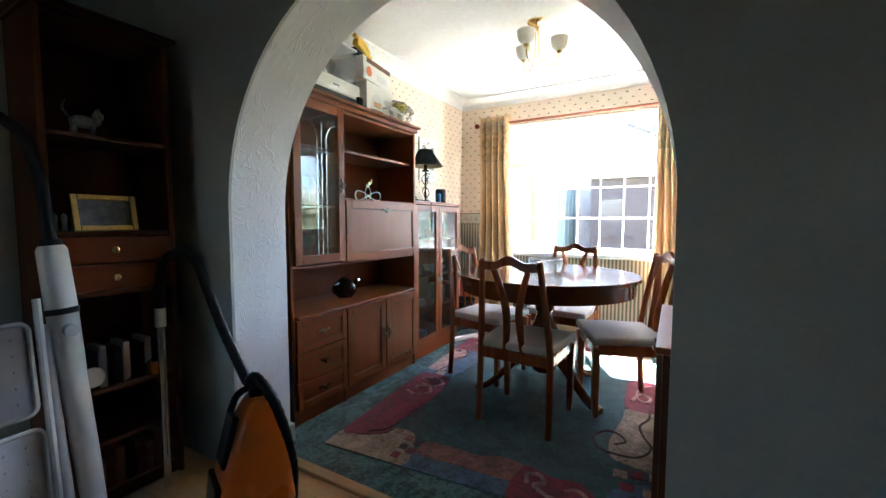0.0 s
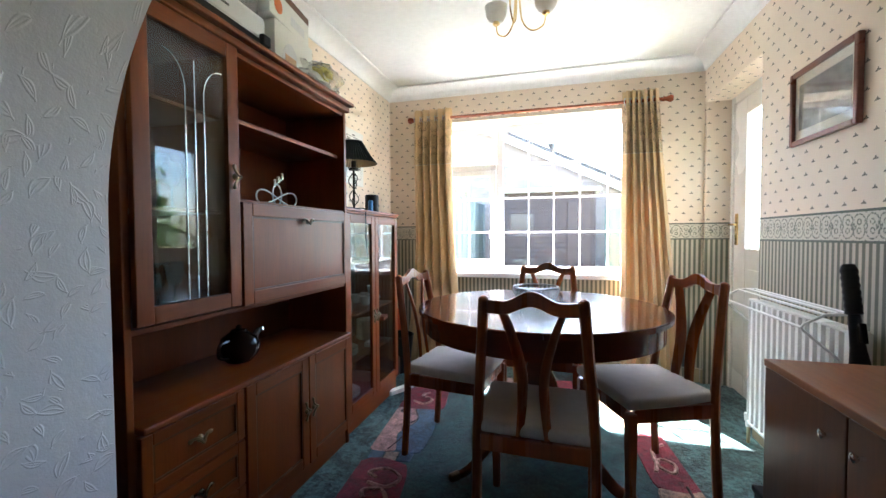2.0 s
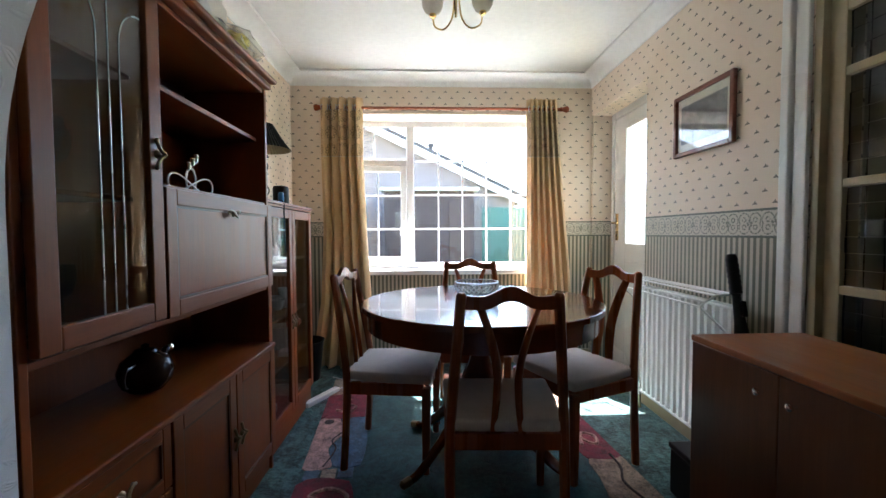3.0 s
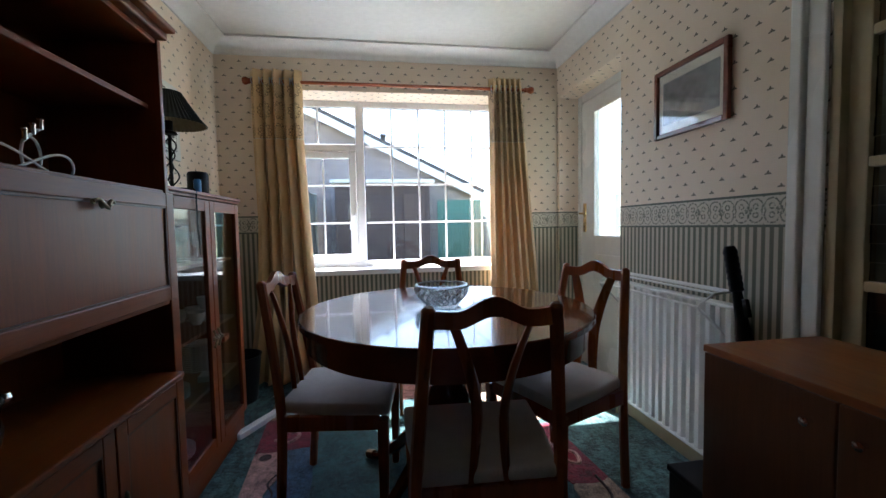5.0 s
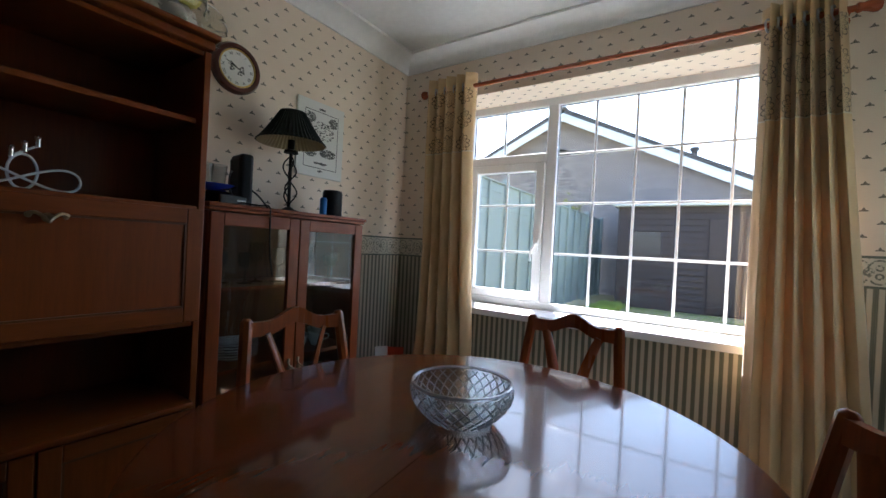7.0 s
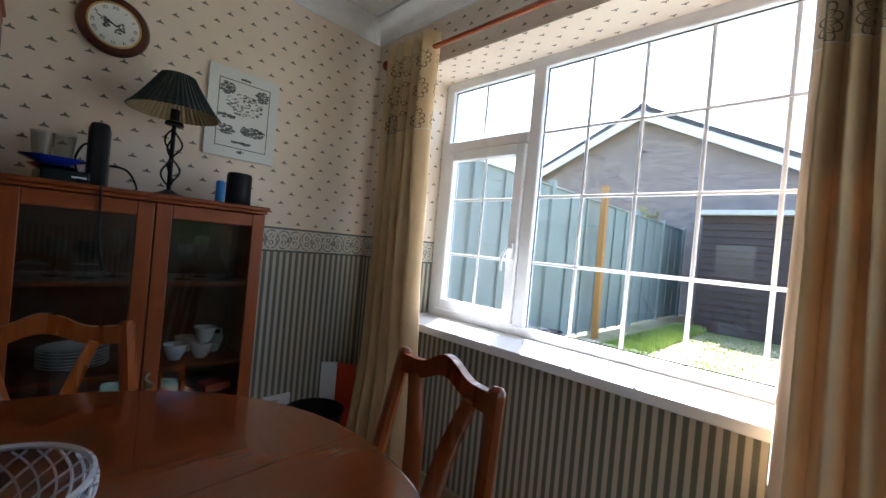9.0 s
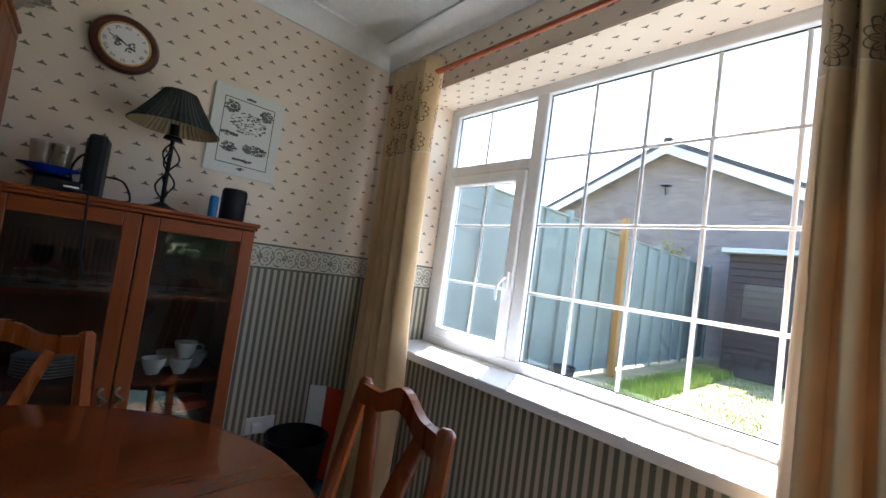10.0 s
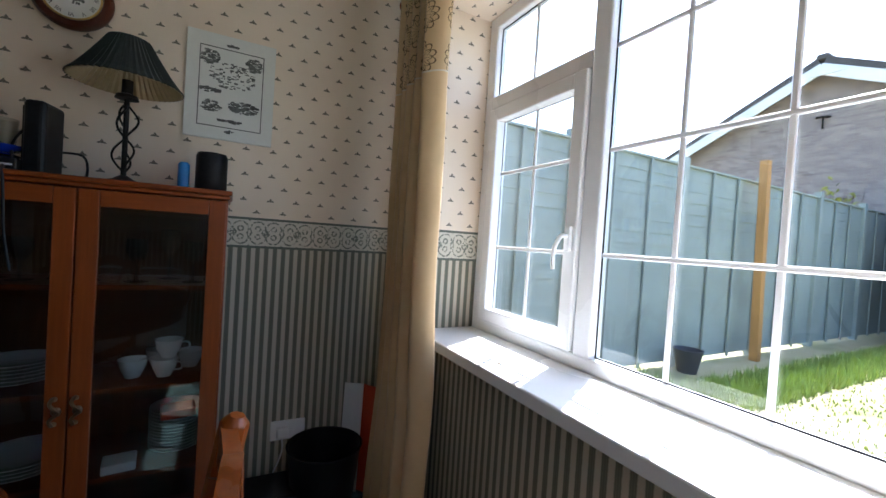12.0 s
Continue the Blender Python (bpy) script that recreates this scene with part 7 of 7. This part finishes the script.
house = thing("neighbour_house", pose(-3.83, 17.2, GZ0), "brick bungalow with a wide gable and white bargeboards", "house")
EV, AP, HW = 2.58, 6.03, 7.1
gable = bmesh.new()
pts = [(-HW, 0), (HW, 0), (HW, EV), (0, AP), (-HW, EV)]
fr = [gable.verts.new((x, 0, z)) for x, z in pts]
bk_ = [gable.verts.new((x, 7.0, z)) for x, z in pts]
gable.faces.new(fr)
gable.faces.new(bk_[::-1])
for i in range(5):
    gable.faces.new((fr[i], bk_[i], bk_[(i + 1) % 5], fr[(i + 1) % 5]))
bmesh.ops.recalc_face_normals(gable, faces=gable.faces)
part("wall", gable, brick_mat(), house)
slope = math.atan2(AP - EV, HW)
TILE = plain("grey brown roof tiles", (0.085, 0.075, 0.07), 0.8, 0, 9, 0.25, 0.6, 0.02)
for s in (-1, 1):
    ln = HW / math.cos(slope) + 0.45
    m = pose(0, 0, AP + 0.05) @ Matrix.Rotation(s * slope, 4, "Y")
    a, b = (0, ln) if s > 0 else (-ln, 0)
    rf = part("roof", turn(box(a, b, -0.35, 7.3, 0.0, 0.20, 0.01), m), TILE, house)
    bb_ = part("bargeboard", turn(box(a, b, -0.38, -0.345, -0.20, 0.06, 0.006), m), GLOSSW, house, "white bargeboard")
    for k in range(22):
        t0 = ln * k / 22
        q = (t0, t0 + ln / 22 + 0.03) if s > 0 else (-t0 - ln / 22 - 0.03, -t0)
        part("tile_course", turn(box(q[0], q[1], -0.36, 7.3, 0.202, 0.222), m @ Matrix.Rotation(s * 0.012, 4, "Y")), TILE, rf)
part("ridge", turn(box(-0.12, 0.12, -0.37, 7.3, 0.0, 0.14, 0.04), pose(0, 0, AP + 0.20)), TILE, house)
part("apex_board", slab([(-0.5, 0.0), (0.5, 0.0), (0.06, 0.25), (-0.06, 0.25)], 0, 0.03), GLOSSW, house, "white board at the gable apex").matrix_basis = pose(0, -0.385, AP - 0.20, 90, 0, 0)
fl_ = part("flue", lathe([(0.0, 0), (0.09, 0), (0.09, 0.55), (0.13, 0.56), (0.13, 0.66), (0.0, 0.68)], 14), TILE, house, "roof flue pipe", smooth=True)
fl_.location = (3.9, 1.2, 4.28)
part("aerial", tube([(-0.15, -0.06, 4.93), (0.0, -0.06, 4.93), (0.15, -0.06, 4.90)], 0.025, 6), IRON, house)
part("aerial_stem", tube([(0.0, -0.05, 4.63), (0.0, -0.06, 4.93)], 0.02, 6), IRON, house)

GATE = plain("green gate paint", (0.05, 0.15, 0.12), 0.5, 0, 20, 0.15, 0.2)
gate = thing("garden_gate", pose(1.75, 15.4, GZ0), "teal green garden gate of upright boards", "gate")
for k in range(10):
    part("board", box(0.15 * k, 0.15 * k + 0.14, 0.0, 0.03, 0.05, 2.15, 0.004), GATE, gate)
part("rail", box(0.0, 1.5, 0.031, 0.07, 0.35, 0.45), GATE, gate)
part("rail", box(0.0, 1.5, 0.031, 0.07, 1.7, 1.8), GATE, gate)
gf2 = thing("garden_fence", pose(3.3, 0, GZ0), "pale side fence of the garden", "fence")
for k in range(6):
    y0 = 7.6 + 1.3 * k
    part("post", box(-0.04, 0.04, y0, y0 + 0.08, 0, 1.7, 0.005), GREYP, gf2)
    part("panel", box(-0.02, 0.0, y0 + 0.081, y0 + 1.299, 0.08, 1.6), FENCE, gf2)

# shrubs: many small leaves on short stems
LEAF = plain("leaf green", (0.075, 0.13, 0.030), 0.6, 0, 30, 0.35, 0.0)
LEAFY = plain("yellow green leaf", (0.34, 0.34, 0.07), 0.6, 0, 30, 0.3, 0.0)
STEM = plain("brown stem", (0.09, 0.06, 0.035), 0.85, 0, 40, 0.2, 0.3)


def shrub(name, x, y, z0, w, d, h, n, material, label, seed, leaf=0.06, cat="shrub"):
    ob = thing(name, pose(x, y, z0), label, cat)
    r2 = random.Random(seed)
    stems, leaves = bmesh.new(), bmesh.new()
    for k in range(7):
        a = r2.uniform(0, 6.28)
        q = r2.uniform(0.2, 0.8)
        tube(curve_points([(0.06 * math.cos(a), 0.06 * math.sin(a), 0), (0.3 * w * q * math.cos(a), 0.3 * d * q * math.sin(a), h * 0.45), (0.48 * w * q * math.cos(a + 0.3), 0.48 * d * q * math.sin(a + 0.3), h * 0.85)], 6), [0.03, 0.026, 0.022, 0.018, 0.014, 0.010, 0.006], 5, bm=stems)
    part("stems", stems, STEM, ob)
    for k in range(n):
        a, e, q = r2.uniform(0, 6.28), r2.uniform(-0.4, 1.0), r2.random() ** 0.35
        lump = 0.75 + 0.45 * noise.noise((math.cos(a) * 1.6 + seed, math.sin(a) * 1.6, e * 1.8))
        c = Vector((w / 2 * q * lump * math.cos(a) * math.sqrt(max(0, 1 - max(0, e) ** 2)), d / 2 * q * lump * math.sin(a) * math.sqrt(max(0, 1 - max(0, e) ** 2)), max(0.03, h * (0.42 + 0.56 * e * q * lump))))
        s = leaf * r2.uniform(0.6, 1.3)
        m = Matrix.Translation(c) @ Euler((r2.uniform(-1, 1), r2.uniform(-1, 1), r2.uniform(0, 6.28))).to_matrix().to_4x4()
        v = [leaves.verts.new(m @ Vector(p)) for p in ((-s, 0, 0), (0, -s * 0.42, s * 0.12), (s, 0, -s * 0.1), (0, s * 0.42, s * 0.12))]
        leaves.faces.new(v)
    part("crown", leaves, material, ob)
    return ob


shrub("shrub", -3.2, 16.1, GZ0, 1.5, 1.1, 3.45, 1500, LEAFY, "yellow green shrub behind the fence corner", 3, 0.07)
shrub("hedge", 6.2, 6.8, GZ0, 4.5, 4.0, 3.2, 3500, LEAF, "leafy green hedge outside the garden door", 8, 0.11, "hedge")
shrub("shrub", 5.2, 3.2, GZ0, 3.0, 3.2, 2.4, 2200, LEAF, "green shrub beside the house", 12, 0.10)
GRASSB = plain("long grass blades", (0.28, 0.36, 0.08), 0.7, 0, 30, 0.3, 0.0)


def blades(x0, x1, y0, y1, n, hmax, seed):
    bm = bmesh.new()
    r2 = random.Random(seed)
    for _ in range(n):
        x, y = r2.uniform(x0, x1), r2.uniform(y0, y1)
        h, a, w = hmax * r2.uniform(0.4, 1.0), r2.uniform(0, 6.28), 0.010
        lean = h * r2.uniform(0.1, 0.5)
        dx, dy = w * math.cos(a), w * math.sin(a)
        v = [bm.verts.new(p) for p in ((x - dx, y - dy, GZ0), (x + dx, y + dy, GZ0), (x + lean * math.sin(a), y - lean * math.cos(a), GZ0 + h))]
        bm.faces.new(v)
    return bm


for i, (x0, x1, y0, y1, n, hm) in enumerate(((-1.75, -1.15, 8.7, 14.5, 6000, 0.17), (-1.2, 2.6, 8.6, 14.4, 4500, 0.045), (-2.2, -1.5, 6.4, 8.7, 900, 0.2))):
    g = part("grass", blades(x0, x1, y0, y1, n, hm, 20 + i), GRASSB)
    tagged(g, "long bright grass along the lawn edge" if i != 1 else "short sunlit lawn grass", "grass", kind="stuff")
pot = part("garden_pot", lathe([(0.0, 0), (0.10, 0), (0.15, 0.25), (0.16, 0.27), (0.14, 0.27), (0.10, 0.05), (0.0, 0.05)], 18), plain("grey garden pot", (0.06, 0.06, 0.07), 0.6), None, smooth=True)
pot.matrix_basis = pose(-2.1, 9.35, GZ0)
tagged(pot, "grey garden pot beside the fence", "pot")
